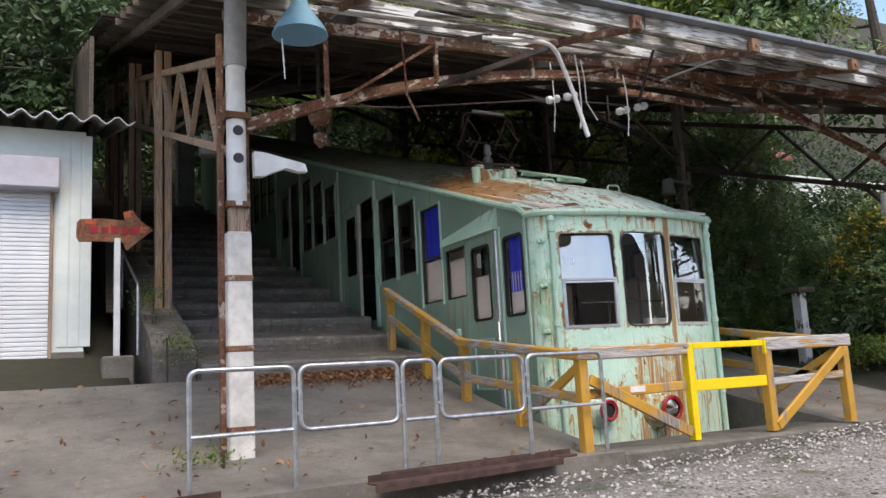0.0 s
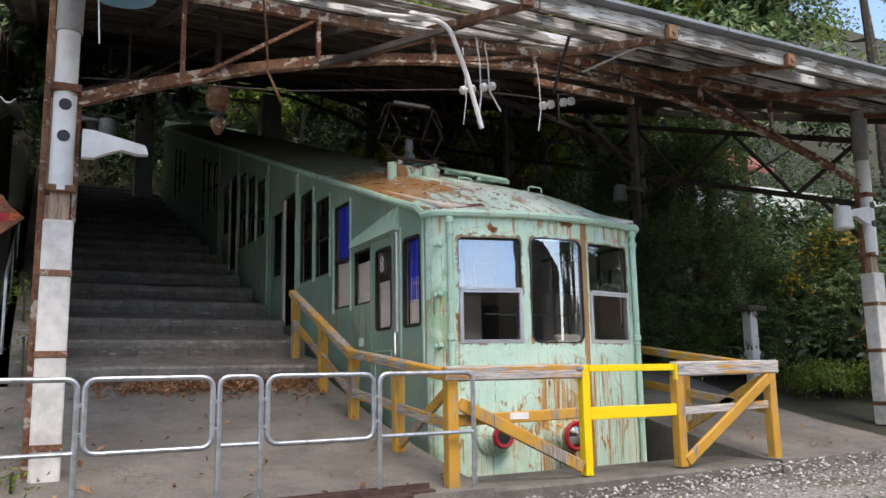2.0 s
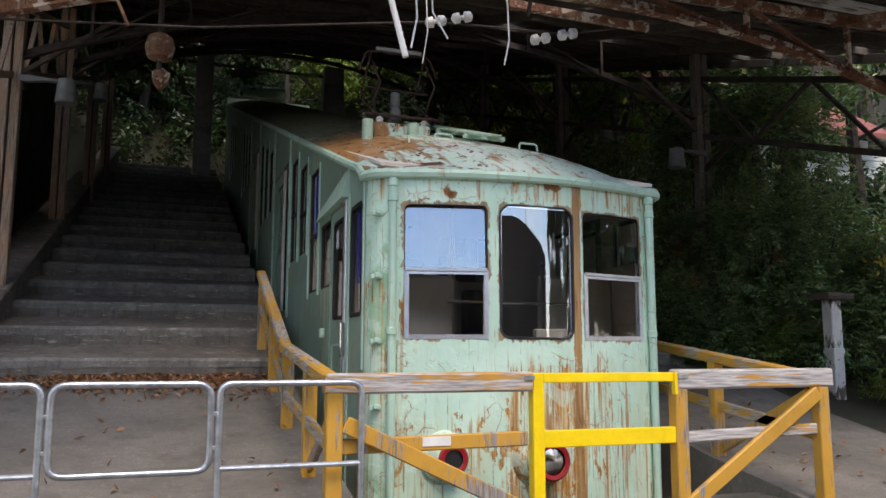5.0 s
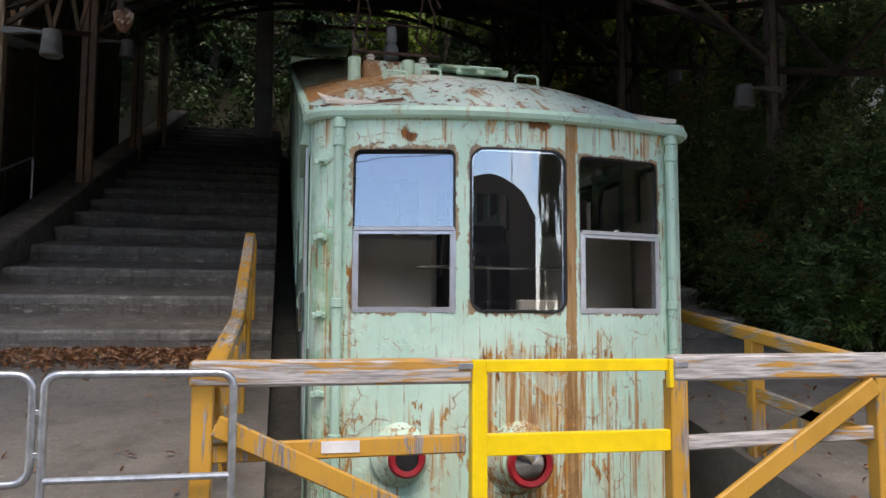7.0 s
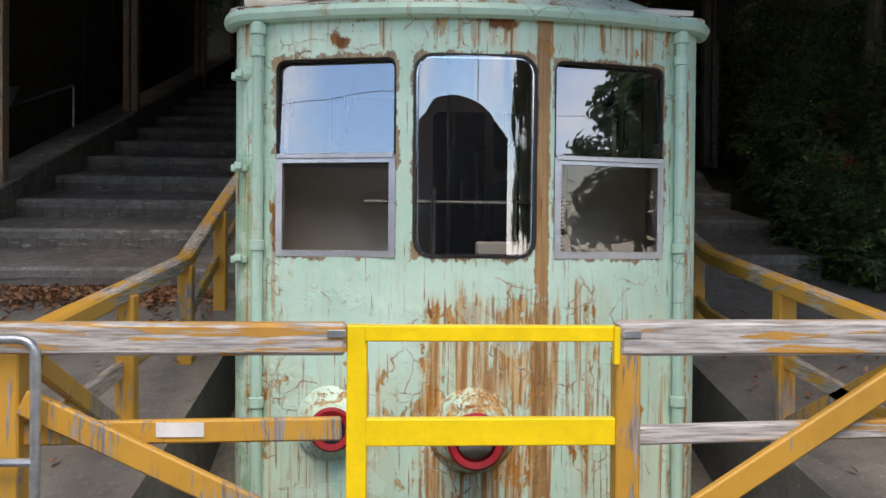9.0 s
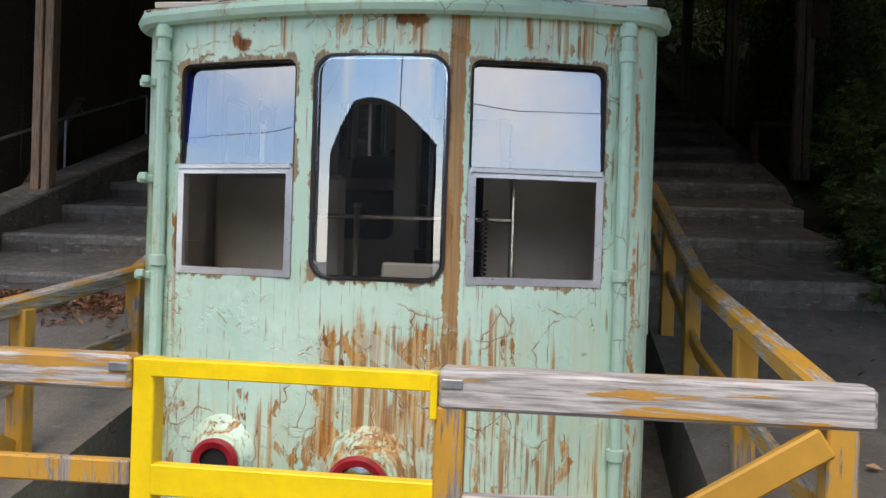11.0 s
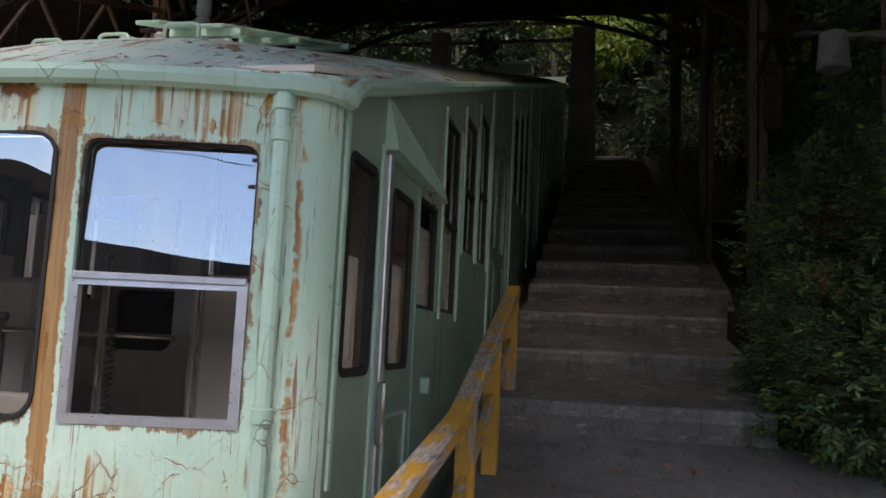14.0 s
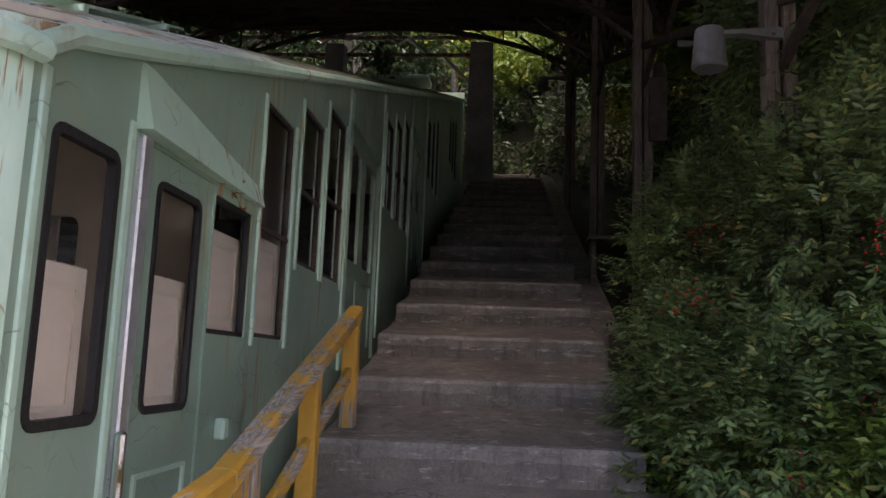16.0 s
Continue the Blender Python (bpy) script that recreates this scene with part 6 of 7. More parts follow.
# bare grey trunks among them
for i, (x, y, h) in enumerate(((12.1, 13.4, 5.5), (12.4, 11.2, 5.0), (13.9, 17.5, 7), (11.9, 17.2, 6), (13.0, 20.3, 7))):
    z = hill(x, y) - 0.1
    dx, dy = 0.9 * math.sin(i * 2.1), 0.5 * math.cos(i * 3.3)
    ob = thing("bare_tree", (x, y, z), "bare dark tree leaning on the slope", "tree", "bare trees on the slope")
    part("trunk", tube(bmesh.new(), [(x, y, z), (x + dx * 0.4, y, z + h * 0.4), (x + dx, y + dy, z + h)], 0.12, 8, radii=[0.16, 0.12, 0.06]), M_BARK, ob)
    part("limb", tube(bmesh.new(), [(x + dx * 0.4, y, z + h * 0.4), (x - dx, y + 0.4, z + h * 0.8)], 0.06, 6, radii=[0.09, 0.04]), M_BARK, ob)

# undergrowth that closes the slopes: too many to count
P, N = [], []
g = np.random.default_rng(9)
for i in range(330):
    while True:
        x, y = g.uniform(-16, 32), g.uniform(6, 46)
        if not (-3.4 < x < 11.6 and y < 28) and not (x < 0 and y < 11):
            break
    s = g.uniform(0.7, 1.6)
    p, q = clumps((x, y, hill(x, y) + 0.4 * s), (s, s, s * 0.8), 14, 12, 0.16 * s, 500 + i, 0.5)
    P.append(p)
    N.append(q)
for i in range(300):
    x, y = (g.uniform(-3, 14), g.uniform(26.6, 34)) if i < 190 else (g.uniform(12.4, 22), g.uniform(8.5, 20))
    s = g.uniform(0.6, 1.2)
    p, q = clumps((x, y, hill(x, y) + 0.35 * s), (s, s, s * 0.8), 14, 12, 0.16 * s, 900 + i, 0.5)
    P.append(p)
    N.append(q)
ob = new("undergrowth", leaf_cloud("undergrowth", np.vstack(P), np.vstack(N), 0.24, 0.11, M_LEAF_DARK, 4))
tagged(ob, "dense dark undergrowth covering the hillside", "undergrowth", kind="stuff")


def sprays(name, centres, normals, blade, mat, seed, pairs=3):
    """Drooping sprays: pointed leaflets, folded along the midrib, set in pairs on a thin axis."""
    g = np.random.default_rng(seed)
    c, nrm = np.asarray(centres, float), np.asarray(normals, float)
    n = len(c)
    axis = nrm + g.normal(0, 0.45, (n, 3))
    axis[:, 2] -= 0.55
    axis /= np.linalg.norm(axis, axis=1, keepdims=True) + 1e-9
    side = np.cross(axis, [0, 0, 1.0]) + 1e-6
    side /= np.linalg.norm(side, axis=1, keepdims=True)
    up = np.cross(side, axis)
    size = g.uniform(0.7, 1.2, (n, 1)) * blade
    V = []
    for k in range(2 * pairs + 1):
        s, along = (0.0, pairs + 0.2) if k == 2 * pairs else ((1, -1)[k % 2], k // 2 + 0.4)
        base = c + axis * size * 0.62 * (along - pairs * 0.5)
        d = axis * (1.0 if s == 0 else 0.62) + side * s * 0.8 - np.array([0, 0, 0.25]) + g.normal(0, 0.16, (n, 3))
        d /= np.linalg.norm(d, axis=1, keepdims=True)
        w = np.cross(d, up + g.normal(0, 0.3, (n, 3)))
        w /= np.linalg.norm(w, axis=1, keepdims=True) + 1e-9
        f = np.cross(w, d)
        V.append(np.stack([base, base + d * size * 0.42 + w * size * 0.19, base + d * size * 1.05 - f * size * 0.08, base + d * size * 0.42 - w * size * 0.19, base + d * size * 0.5 - f * size * 0.05], 1))
    v = np.stack(V, 1).reshape(-1, 3)
    base = 5 * np.arange(len(v) // 5)
    quads = np.stack([base, base + 1, base + 2, base + 4], 1), np.stack([base, base + 4, base + 2, base + 3], 1)
    me = bpy.data.meshes.new(name)
    me.from_pydata(v.tolist(), [], np.vstack(quads).tolist())
    me.materials.append(mat)
    return me


def shrub(name, masses, leaf, mat, seed, label, category="shrub", per=26, pinnate=False):
    P, N = [], []
    for i, (c, r, count) in enumerate(masses):
        p, q = clumps(c, r, count, per, leaf * 1.1, seed + i, 0.55)
        keep = p[:, 2] > hill(c[0], c[1]) - 0.1
        P.append(p[keep])
        N.append(q[keep])
    base = Vector((masses[0][0][0], masses[0][0][1], hill(masses[0][0][0], masses[0][0][1])))
    ob = thing(name, base, label, category)
    if pinnate:
        fol = new("foliage", sprays("foliage", np.vstack(P) - np.array(base), np.vstack(N), leaf, mat, seed))
    else:
        fol = new("foliage", leaf_cloud("foliage", np.vstack(P) - np.array(base), np.vstack(N), leaf, leaf * 0.40, mat, seed, 0.8))
    fol.parent = ob
    g = random.Random(seed)
    for c, r, count in masses[:4]:
        for k in range(3 if r[2] > 0.4 else 1):
            foot = Vector((c[0] + g.uniform(-0.3, 0.3) * r[0], c[1] + g.uniform(-0.3, 0.3) * r[1], hill(c[0], c[1]) - 0.05))
            head = Vector(c) + Vector((g.uniform(-0.6, 0.6) * r[0], g.uniform(-0.6, 0.6) * r[1], r[2] * 0.7))
            part("stem", tube(bmesh.new(), [foot, foot.lerp(head, 0.5) + Vector((g.uniform(-0.08, 0.08), 0.05, 0)), head], 0.012, 5), M_BARK, ob)
    return ob


# sacred-bamboo thicket beside the east stair
shrub("shrub", [((10.32, 10.5, 1.35), (0.68, 0.75, 0.75), 300), ((10.5, 9.85, 1.15), (0.75, 0.5, 0.7), 300), ((10.5, 11.5, 2.2), (0.7, 0.9, 1.0), 330), ((11.15, 10.3, 2.3), (0.85, 0.9, 1.2), 400)], 0.068, M_LEAF, 21, "glossy green shrub with red berries overhanging the steps", per=8, pinnate=True)
shrub("shrub", [((11.4, 9.3, 1.2), (0.8, 0.5, 0.8), 170), ((12.0, 10.0, 2.3), (0.9, 0.8, 1.3), 240)], 0.08, M_LEAF, 41, "glossy dark green shrub at the foot of the slope", per=6, pinnate=True)
shrub("climber", [((11.2, 11.5, 4.0), (0.6, 0.9, 1.0), 190), ((11.9, 10.4, 4.2), (0.8, 0.8, 0.9), 190)], 0.10, M_LEAF, 61, "dark climbing leaves hanging over a canopy column", per=6, pinnate=True)
shrub("shrub", [((12.6, 9.2, 1.7), (0.9, 0.5, 0.9), 200), ((13.4, 8.9, 2.3), (0.7, 0.5, 0.9), 140)], 0.10, M_LEAF, 81, "dark green shrub beside the white stub post", per=7, pinnate=True)
shrub("shrub", [((13.1, 8.6, 2.6), (0.9, 0.4, 0.45), 26), ((12.3, 8.8, 2.3), (0.4, 0.3, 0.3), 8)], 0.11, M_LEAF_YEL, 91, "loose branches with yellow autumn leaves", per=9)
shrub("ground_cover", [((11.9, 8.3, 0.65), (0.7, 0.45, 0.22), 110), ((12.9, 8.0, 0.65), (0.8, 0.5, 0.25), 120), ((14.0, 7.8, 0.7), (0.9, 0.6, 0.3), 120)], 0.07, M_LEAF_LIT, 111, "bright green ground cover at the edge of the deck", "ground cover")
shrub("shrub", [((12.7, 22.5, 6.6), (1.0, 1.2, 1.0), 90), ((13.6, 25.0, 7.8), (1.2, 1.2, 1.4), 110), ((12.2, 26.2, 7.6), (1.2, 1.0, 1.3), 90)], 0.2, M_LEAF_LIT, 151, "bushes on the bank above the line, coloured sunlit yellow-green", per=14)
shrub("shrub", [((13.0, 24.2, 8.2), (0.8, 0.8, 0.7), 26), ((12.0, 25.6, 8.3), (0.7, 0.7, 0.7), 22)], 0.2, M_LEAF_YEL, 161, "branches with yellowing leaves above the line", per=9)
shrub("shrub", [((10.15, 9.95, 0.98), (0.5, 0.4, 0.42), 60), ((10.9, 9.45, 1.0), (0.6, 0.35, 0.5), 60), ((11.2, 9.6, 1.6), (0.5, 0.4, 0.5), 40)], 0.072, M_LEAF_FRESH, 171, "fresher green shoots on the shrub by the steps", per=9, pinnate=True)
for k, y in enumerate((12.6, 14.9, 17.2, 19.5)):
    z = hill(11.9, y)
    shrub("thicket", [((11.75, y, z + 0.9), (0.7, 1.3, 1.0), 150), ((12.2, y + 0.6, z + 2.2), (0.8, 1.3, 1.1), 130)], 0.15, M_LEAF if k < 3 else M_LEAF_DARK, 211 + 7 * k, "dense dark thicket behind the canopy columns", per=12)
# berries
g = np.random.default_rng(3)
bm = bmesh.new()
for c in ((10.2, 10.3, 2.0), (10.35, 10.9, 2.5), (10.15, 10.1, 1.3), (10.6, 11.0, 2.6), (10.5, 9.7, 1.0), (10.9, 9.6, 1.45), (11.0, 9.7, 2.3)):
    for k in range(22):
        p = Vector(c) + Vector(g.normal(0, 0.07, 3)) + Vector((-0.16, -0.3, 0.0))
        bmesh.ops.create_icosphere(bm, subdivisions=1, radius=0.010, matrix=Matrix.Translation(p))
single("berries", bm, M_BERRY, "small red berries hanging in the shrub", "berries", kind="stuff")
# broad leaved plant with brown dead fronds
for k, (x, y) in enumerate(((13.6, 8.3), (14.6, 8.5), (15.6, 8.6))):
    bm, z = bmesh.new(), hill(x, y)
    for i in range(16):
        a, up = i * 2.4, 0.55 + 0.5 * ((i * 37) % 10) / 10
        d, s = Vector((math.cos(a), math.sin(a), 0)), Vector((-math.sin(a), math.cos(a), 0))
        c0 = Vector((x, y, z + 0.1))
        mid, tip = c0 + d * 0.45 + Vector((0, 0, up)), c0 + d * 0.95 + Vector((0, 0, up * 0.75))
        vs = [bm.verts.new(v) for v in (c0, mid + s * 0.11, tip, mid - s * 0.11)]
        bm.faces.new(vs)
    single("broadleaf_plant", bm, M_LEAF_LIT if k % 2 else M_DEAD, "broad-leaved plant with drooping fronds", "plant", "broad-leaved plants")

# fallen leaves: a drift at the foot of the west stair, a few strewn about
g = np.random.default_rng(12)
n = 1500
px = np.clip(1.9 + 2.5 * g.beta(1.6, 1.3, n), 1.75, 4.55)
py = 9.55 - np.abs(g.normal(0, 0.28, n))
px = np.append(px, g.uniform(-0.5, 4.4, 130))
py = np.append(py, g.uniform(5.9, 9.5, 130))
px = np.append(px, g.uniform(7.95, 9.7, 70))
py = np.append(py, g.uniform(6.0, 9.8, 70))
pts = np.stack([px, py, [deck(v) + 0.02 + 0.02 * g.random() for v in py]], 1)
ob = new("fallen_leaves", leaf_cloud("fallen_leaves", pts, np.tile([0, 0, 1.0], (len(pts), 1)), 0.075, 0.036, M_DEAD, 13, 0.0))
tagged(ob, "brown fallen leaves drifted against the bottom step", "fallen leaves", kind="stuff")

# weeds by the column feet
shrub("weed", [((1.45, 9.55, 1.15), (0.22, 0.2, 0.22), 22), ((1.3, 10.6, 1.75), (0.2, 0.25, 0.3), 20)], 0.06, M_LEAF_LIT, 131, "yellowish weeds growing from the stair wall", "weed", 10)
shrub("weed", [((1.25, 6.6, 0.16), (0.3, 0.15, 0.12), 20)], 0.055, M_LEAF_LIT, 141, "small weeds at the foot of a column", "weed", 9)

# stones of the gravel edge
g = np.random.default_rng(31)
V, F = [], []
for i in range(5200):
    x = g.uniform(1.5, 14)
    y = 5.62 - abs(g.normal(0, 0.9))
    r = g.uniform(0.008, 0.024)
    z = hill(x, y) + r * 0.2
    q = g.normal(0, 1, (6, 3)) * 0.18
    base = len(V)
    for j, o in enumerate(((1, 0, 0), (0, 1, 0), (-1, 0, 0), (0, -1, 0), (0, 0, 0.7), (0, 0, -0.7))):
        V.append((x + r * (o[0] + q[j][0]), y + r * (o[1] + q[j][1]), z + r * (o[2] + q[j][2])))
    F += [(base + a, base + (a + 1) % 4, base + 4) for a in range(4)] + [(base + (a + 1) % 4, base + a, base + 5) for a in range(4)]
n_ = Nodes("gravel_stone")
rnd = n_.add("ShaderNodeNewGeometry").outputs["Random Per Island"]
M_STONE = n_.done(n_.mix(rnd, (0.12, 0.11, 0.10), (0.52, 0.50, 0.48)), 0.85)
ob = new("gravel", sheet_from("gravel", V, F, M_STONE))
tagged(ob, "loose grey gravel along the deck edge", "gravel", kind="stuff")



# ---- far things: house among the trees, pylon and gantry up the line ----
house = thing("house", (22.5, 19, 3.0), "white clapboard house with a faded red roof among trees", "house")
part("wall", box(bmesh.new(), (16.6, 18.2, 2.0), (22.2, 25, 7.0)), M_HUT, house, soft=False)
for i in range(26):
    part("board", box(bmesh.new(), (16.6, 18.15, 2.1 + i * 0.195), (22.2 if i > 23 else 31, 18.2, 2.1 + i * 0.195 + 0.18), 0.012), M_HUT, house, soft=False)
part("wall", box(bmesh.new(), (22.21, 18.2, 2.0), (31, 23, 6.75)), M_HUT, house, soft=False)
bm = bmesh.new()
vs = [bm.verts.new(p) for p in ((16.0, 17.4, 7.0), (22.4, 17.4, 7.0), (22.4, 21.6, 10.0), (16.0, 21.6, 10.0), (22.4, 25.8, 7.0), (16.0, 25.8, 7.0))]
bm.faces.new((vs[0], vs[1], vs[2], vs[3]))
bm.faces.new((vs[3], vs[2], vs[4], vs[5]))
g2 = bmesh.ops.extrude_face_region(bm, geom=bm.faces[:])
bmesh.ops.translate(bm, verts=[v for v in g2["geom"] if isinstance(v, bmesh.types.BMVert)], vec=(0, 0, 0.15))
part("roof", bm, plain("faded_red_roof", (0.36, 0.12, 0.10), 0.7, 0.0, 0.35, 3.0), house, "faded red roof", soft=False)
w = part("window", box(bmesh.new(), (23.2, 18.08, 3.4), (24.4, 18.16, 4.8), 0.02), M_PVC, house, soft=False)
part("pane", box(bmesh.new(), (23.3, 18.06, 3.5), (24.3, 18.09, 4.7)), M_DARK, w, soft=False)

pylon = thing("pylon", (8.05, 25.5, 5.9), "stained pale concrete pylon with a lattice gantry", "pylon")
bm = bmesh.new()
vs = []
for z, hw in ((5.0, 0.42), (10.1, 0.30)):
    vs.append([bm.verts.new((8.05 + sx * hw, 25.5 + sy * 0.3, z)) for sx, sy in ((-1, -1), (1, -1), (1, 1), (-1, 1))])
for j in range(4):
    bm.faces.new((vs[0][j], vs[0][(j + 1) % 4], vs[1][(j + 1) % 4], vs[1][j]))
bm.faces.new(vs[0])
bm.faces.new(vs[1])
M_PYLON = concrete("pylon_concrete", (0.50, 0.48, 0.47), (0.22, 0.20, 0.18), 1.5)
part("shaft", bm, M_PYLON, pylon, soft=False)
for z in (9.85, 10.35):
    part("chord", beam(bmesh.new(), (0.6, 25.5, z), (8.3, 25.5, z), 0.09, 0.09), M_RUSTP, pylon, "rusty white gantry chord", soft=False)
for i in range(14):
    x = 0.7 + i * 0.53
    a, b = (9.87, 10.33) if i % 2 else (10.33, 9.87)
    part("lattice_bar", beam(bmesh.new(), (x, 25.5, a), (x + 0.53, 25.5, b), 0.05, 0.06, up=(0, 1, 0)), M_PVC, pylon, soft=False)
part("brace", beam(bmesh.new(), (5.1, 25.5, 9.85), (4.4, 25.5, 9.0), 0.07, 0.07, up=(0, 1, 0)), M_PVC, pylon, soft=False)
part("brace", beam(bmesh.new(), (7.0, 25.5, 9.85), (7.8, 25.5, 9.0), 0.07, 0.07, up=(0, 1, 0)), M_PVC, pylon, soft=False)
single("pylon_west", beam(bmesh.new(), (4.12, 25.3, 4.9), (4.12, 25.3, 10.0), 0.5, 0.5, up=(0, 1, 0)), M_PYLON, "stained pale concrete pylon up the line", "pylon", soft=False)

# ---- lamps, brackets and hanging pieces ----
def arm_lamp(x, y, z, s, white):
    """A street-lamp head on a flat curved bracket from a column."""
    ob = thing("column_lamp", (x, y, z), "white lamp bracket on a column" if white else "grey canopy lamp on a bracket", "lamp", "column lamps")
    bm = bmesh.new()
    top = [(0.0, 0.10), (0.08, 0.10), (0.46, 0.02), (0.48, -0.05), (0.40, -0.055), (0.28, -0.03), (0.14, -0.09), (0.08, -0.12), (0.0, -0.12)]
    if not white:
        top = [(a, 0.045 + 0.35 * b) for a, b in top]
    A = [bm.verts.new((x + s * a, y - 0.04, z + b)) for a, b in top]
    f = bm.faces.new(A)
    g3 = bmesh.ops.extrude_face_region(bm, geom=[f])
    bmesh.ops.translate(bm, verts=[v for v in g3["geom"] if isinstance(v, bmesh.types.BMVert)], vec=(0, 0.08, 0))
    part("arm", bm, M_PVC if white else M_LAMPGREY, ob, soft=False)
    if not white or s < 0:
        bm = lathe(bmesh.new(), [(0.06, 0.08), (0.10, 0.07), (0.115, -0.12), (0.125, -0.2), (0.11, -0.22)], (x + s * 0.5, y, z), n=18)
        part("shade", bm, M_LAMPGREY if not white else M_PVC, ob, "bucket-shaped lamp shade")


arm_lamp(XW + 0.13, 6.75, 2.66, 1, True)
arm_lamp(XE + 0.12, 6.75, 2.80, -1, True)
arm_lamp(XW + 0.1, 11.3, 4.2, 1, False)
arm_lamp(10.80, 10.7, 3.93, -1, False)
arm_lamp(XW + 0.1, 15.5, 5.55, 1, False)
arm_lamp(10.86, 14.4, 5.42, 1, False)
arm_lamp(10.86, 18.2, 6.65, 1, False)
arm_lamp(10.05, 21.6, 7.7, -1, False)

shade = thing("pendant_lamp", (1.87, 5.84, 3.9), "blue enamel bell lamp shade with rust stains", "lamp")
part("shade", lathe(bmesh.new(), [(0.03, 0.42), (0.05, 0.40), (0.075, 0.25), (0.12, 0.18), (0.20, 0.06), (0.225, 0.0), (0.215, 0.0), (0.10, 0.15)], (1.85, 5.84, 3.50), n=28), M_ENAMEL, shade)
part("cord", tube(bmesh.new(), [(1.7, 5.84, 3.45), (1.72, 5.85, 3.12)], 0.006, 6), M_PVC, shade)
part("stem", tube(bmesh.new(), [(1.85, 5.84, 3.8), (1.85, 5.84, 4.1)], 0.02, 8), M_RUST, shade)

hoist = thing("hanging_pulley", (3.25, 9.4, 4.3), "rusty pulley block hanging from the canopy", "pulley")
part("block", lathe(bmesh.new(), [(0.04, 0.16), (0.12, 0.11), (0.15, 0.0), (0.12, -0.11), (0.04, -0.15)], (3.22, 9.45, 4.12), n=14), M_RUST, hoist)
part("hook", lathe(bmesh.new(), [(0.03, 0.1), (0.09, 0.05), (0.08, -0.04), (0.03, -0.12)], (3.24, 9.5, 3.82), n=12), M_RUSTP, hoist)
part("hanger", tube(bmesh.new(), [(3.22, 9.45, 3.8), (3.22, 9.45, 5.2)], 0.03, 8), M_RUSTD, hoist)

# hanging conduit, wires and strain insulators in front of the truss
single("conduit", tube(bmesh.new(), rounded([(3.9, 6.4, 4.02), (4.55, 6.12, 3.95), (4.72, 6.1, 3.5), (4.84, 6.05, 2.98)], 0.15), 0.022, 10), M_PVC, "bent white plastic conduit hanging from the truss", "conduit")
for i, (x, y, z0, z1, r) in enumerate(((4.95, 6.3, 3.95, 3.15, 0.008), (5.1, 6.4, 3.95, 3.3, 0.007), (5.75, 6.5, 3.9, 3.2, 0.007), (2.95, 6.3, 3.9, 3.05, 0.011), (5.35, 7.3, 4.4, 3.45, 0.006))):
    bm = tube(bmesh.new(), [(x, y, z0), (x + 0.03, y, z0 * 0.7 + z1 * 0.3), (x + 0.05, y + 0.02, z0 * 0.3 + z1 * 0.7), (x + 0.16 * (i % 2), y, z1)], r, 6)
    single("hanging_wire", bm, M_RUST if i == 3 else M_PVC, "loose wire end hanging from the canopy", "wire", "loose hanging wires")
for i, (x, y, z) in enumerate(((5.55, 7.55, 3.95), (5.78, 7.5, 4.0), (6.50, 7.4, 3.86), (6.75, 7.35, 3.92))):
    bm = lathe(bmesh.new(), [(0.012, -0.1), (0.045, -0.08), (0.05, -0.03), (0.02, -0.015), (0.02, 0.015), (0.05, 0.03), (0.045, 0.08), (0.012, 0.1)], (x, y, z), (1, -0.1, 0.25), 12)
    single("strain_insulator", bm, M_PVC, "white porcelain strain insulator on a wire", "insulator", "strain insulators")
single("wire", tube(bmesh.new(), [(1.7, 8.2, 3.7), (3.6, 7.8, 3.72), (5.55, 7.55, 3.95), (6.75, 7.35, 3.92), (8.6, 7.1, 4.3), (10.9, 6.9, 4.2)], 0.009, 6), M_RUSTD, "dark overhead wire slung below the truss", "wire")
single("angle_bracket", beam(bmesh.new(), (5.9, 6.75, 3.82), (7.2, 6.75, 3.80), 0.05, 0.07), M_RUSTP, "rusty angle iron bolted under the truss", "bracket", soft=False)
single("stay_rod", tube(bmesh.new(), [(6.3, 5.3, 3.8), (6.4, 6.6, 3.95)], 0.012, 6), M_GREYPIPE, "thin steel stay rod", "rod")
single("chain", tube(bmesh.new(), [(5.95, 6.2, 4.1), (5.93, 6.3, 3.9), (5.95, 6.5, 3.62)], 0.018, 6), M_DARK, "dark chain hanging from the truss", "chain")

# ---- small furniture ----
stub = thing("stub_post", (11.12, 8.85, 0.6), "short white flaking post with a flat cap", "post")
part("shaft", box(bmesh.new(), (11.04, 8.77, 0.4), (11.20, 8.93, 1.70), 0.012), painted_wood("flaking_post", (0.70, 0.69, 0.66), (0.20, 0.17, 0.14), 0.35, (6, 6, 2)), stub, soft=False)
part("cap", box(bmesh.new(), (10.92, 8.68, 1.70), (11.32, 9.02, 1.78), 0.01), M_WOODD, stub, soft=False)
part("band", box(bmesh.new(), (11.035, 8.765, 1.05), (11.205, 8.935, 1.11), 0.004), M_PVC, stub, soft=False)

bench = thing("bench", (10.15, 14.8, 2.8), "small dark wooden bench on the stair kerb", "bench")
part("seat", box(bmesh.new(), (9.85, 14.6, 3.12), (10.45, 14.95, 3.17), 0.006), M_WOODD, bench, soft=False)
for x in (9.92, 10.38):
    part("leg", box(bmesh.new(), (x - 0.03, 14.66, 2.5), (x + 0.03, 14.9, 3.12), 0.004), M_WOODD, bench, soft=False)
board = thing("notice_board", (10.6, 14.4, 4.27), "dark blank notice board fixed to a column", "board")
part("panel", box(bmesh.new(), (10.52, 14.38, 4.27), (10.73, 14.43, 5.05), 0.005), M_RUSTD, board, soft=False)

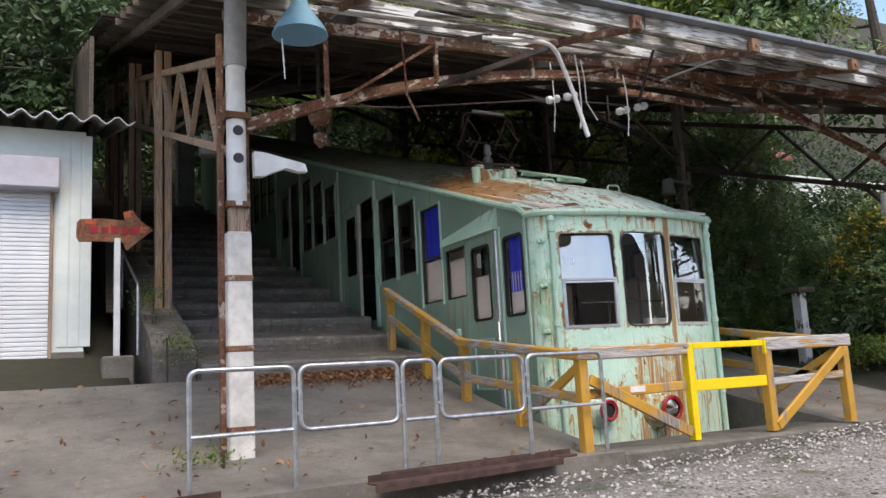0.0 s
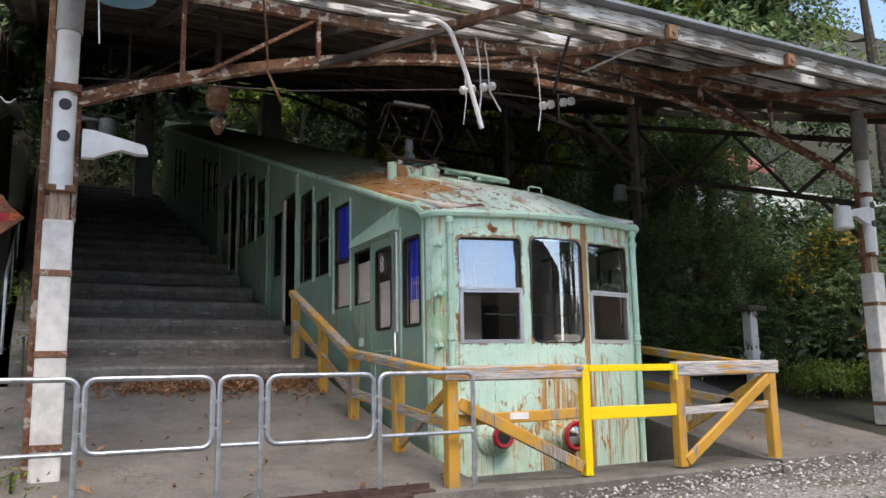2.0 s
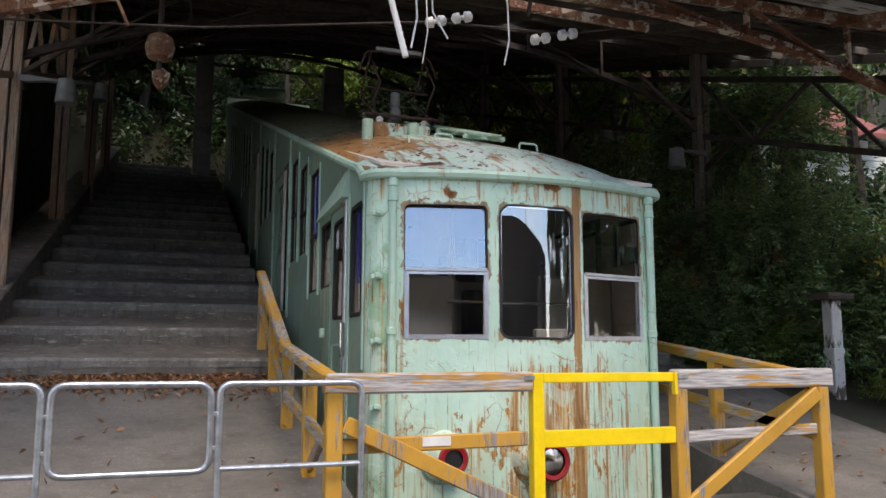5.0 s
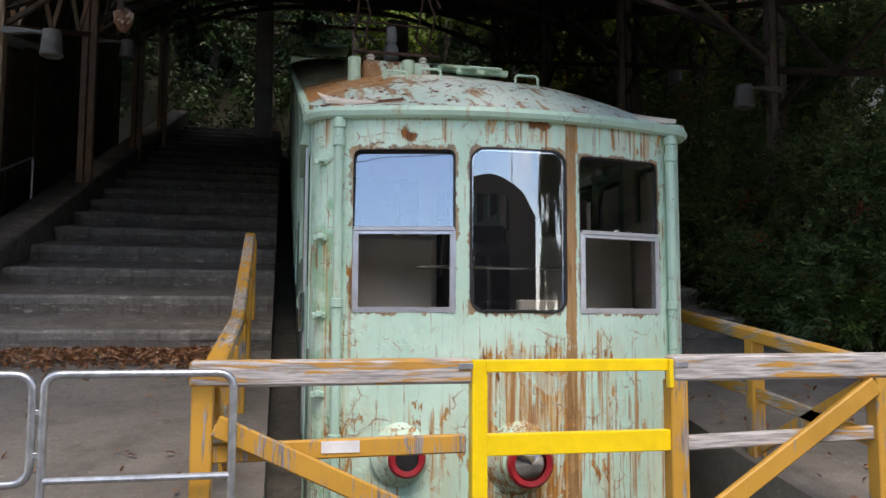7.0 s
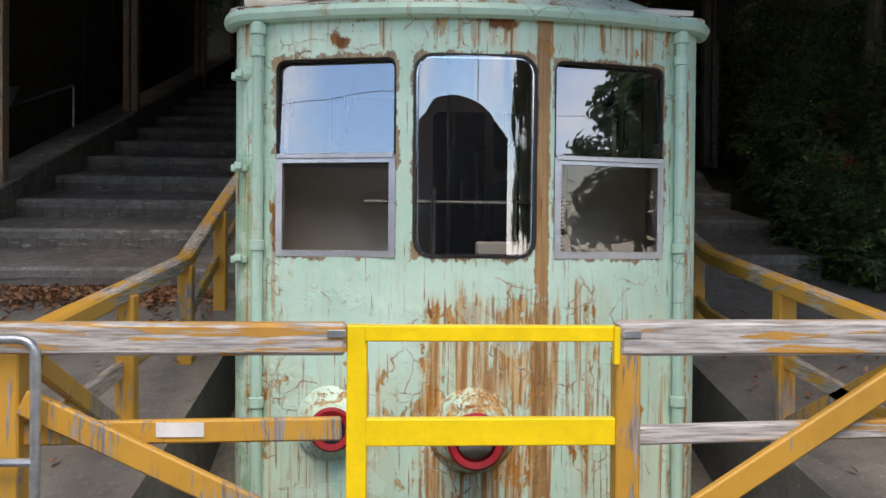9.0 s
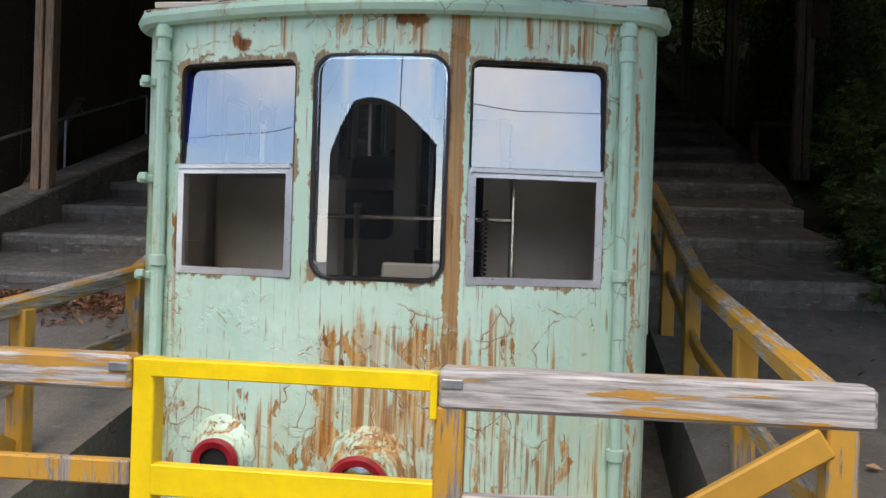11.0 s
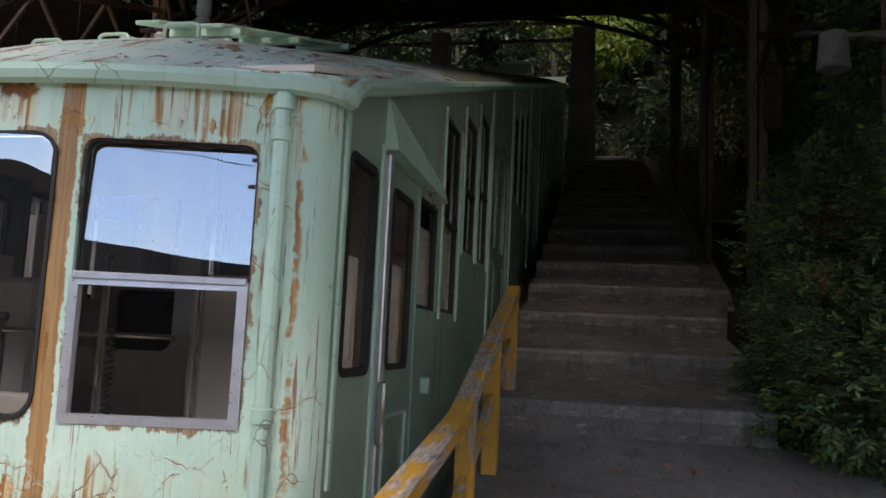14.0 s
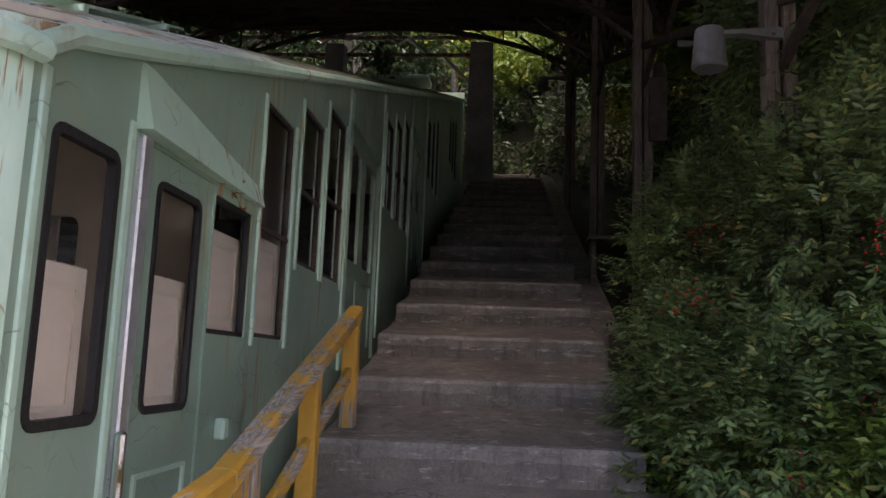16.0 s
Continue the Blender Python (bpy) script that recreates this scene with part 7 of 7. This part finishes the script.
hand = thing("handrail", (1.3, 10.4, 1.5), "white steel pipe handrail beside the steps", "handrail")
part("rail", tube(bmesh.new(), rounded([(1.12, 10.35, 1.15), (1.12, 10.35, 2.02), (1.12, 12.4, 2.75), (1.12, 14.4, 3.42), (1.12, 14.4, 2.6)], 0.08), 0.018, 8), M_GALV, hand)
part("baluster", tube(bmesh.new(), [(1.12, 12.4, 2.75), (1.12, 12.4, 1.9)], 0.016, 8), M_GALV, hand)
single("plank", beam(bmesh.new(), (0.95, 11.9, 1.8), (1.0, 12.9, 3.1), 0.16, 0.03), M_WOODD, "grey plank leaning against the boarded wall", "plank", soft=False)

# ---- across the road: seen only in the window glass ----
barn = thing("gable_house", (4.5, -10, -1), "dark gabled house across the road", "house")
bm = bmesh.new()
pr = [(-15, -2), (17.5, -2), (17.5, 4.3), (-4.5, 5.5), (-15, 4.7)]
A = [bm.verts.new((x, -9.5, z)) for x, z in pr]
B = [bm.verts.new((x, -17, z)) for x, z in pr]
for i in range(5):
    bm.faces.new((A[i], A[(i + 1) % 5], B[(i + 1) % 5], B[i]))
bm.faces.new(A)
bm.faces.new(B)
part("wall", bm, plain("dark_cladding", (0.05, 0.045, 0.04), 0.7), barn, soft=False)
PX = 8.3
pole = thing("utility_pole", (PX, -11, -2), "concrete utility pole with cross arms and a transformer", "utility pole")
part("mast", tube(bmesh.new(), [(PX, -11, -2.2), (PX, -11, 9.5)], 0.15, 10, radii=[0.18, 0.11]), M_KERB, pole)
for z in (7.2, 8.0, 8.8):
    part("cross_arm", beam(bmesh.new(), (PX - 1.1, -11, z), (PX + 1.1, -11, z), 0.1, 0.1), M_KERB, pole, soft=False)
part("transformer", lathe(bmesh.new(), [(0.05, 0.9), (0.3, 0.85), (0.3, 0.0), (0.05, -0.03)], (PX + 0.55, -11, 6.6), n=14), M_KERB, pole)
for z, x in ((8.1, 0.2),):
    single("overhead_line", tube(bmesh.new(), [(x - 30, -12, z + 0.6), (x - 15, -11.4, z - 0.4), (x, -11, z), (x + 15, -11.2, z - 0.5), (x + 32, -12, z + 0.5)], 0.013, 5), M_DARK, "overhead power line across the road", "power line", "overhead power lines")
# trees added to keep sky out of the east pane's reflection
for i, (x, y, h) in enumerate(((26.0, -10, 12), (30, -12, 13), (31, -10, 13), (38, -9, 14), (46, -7, 15))):
    tree(x, y, h, 3.8, 12000, 0.6, M_LEAF_DARK, 320 + i, low=0.12, label="tall dark tree added across the road to darken reflections")
tree(-6.5, -14, 7.5, 2.6, 3500, 0.25, M_LEAF_DARK, 301, label="round dark tree across the road")
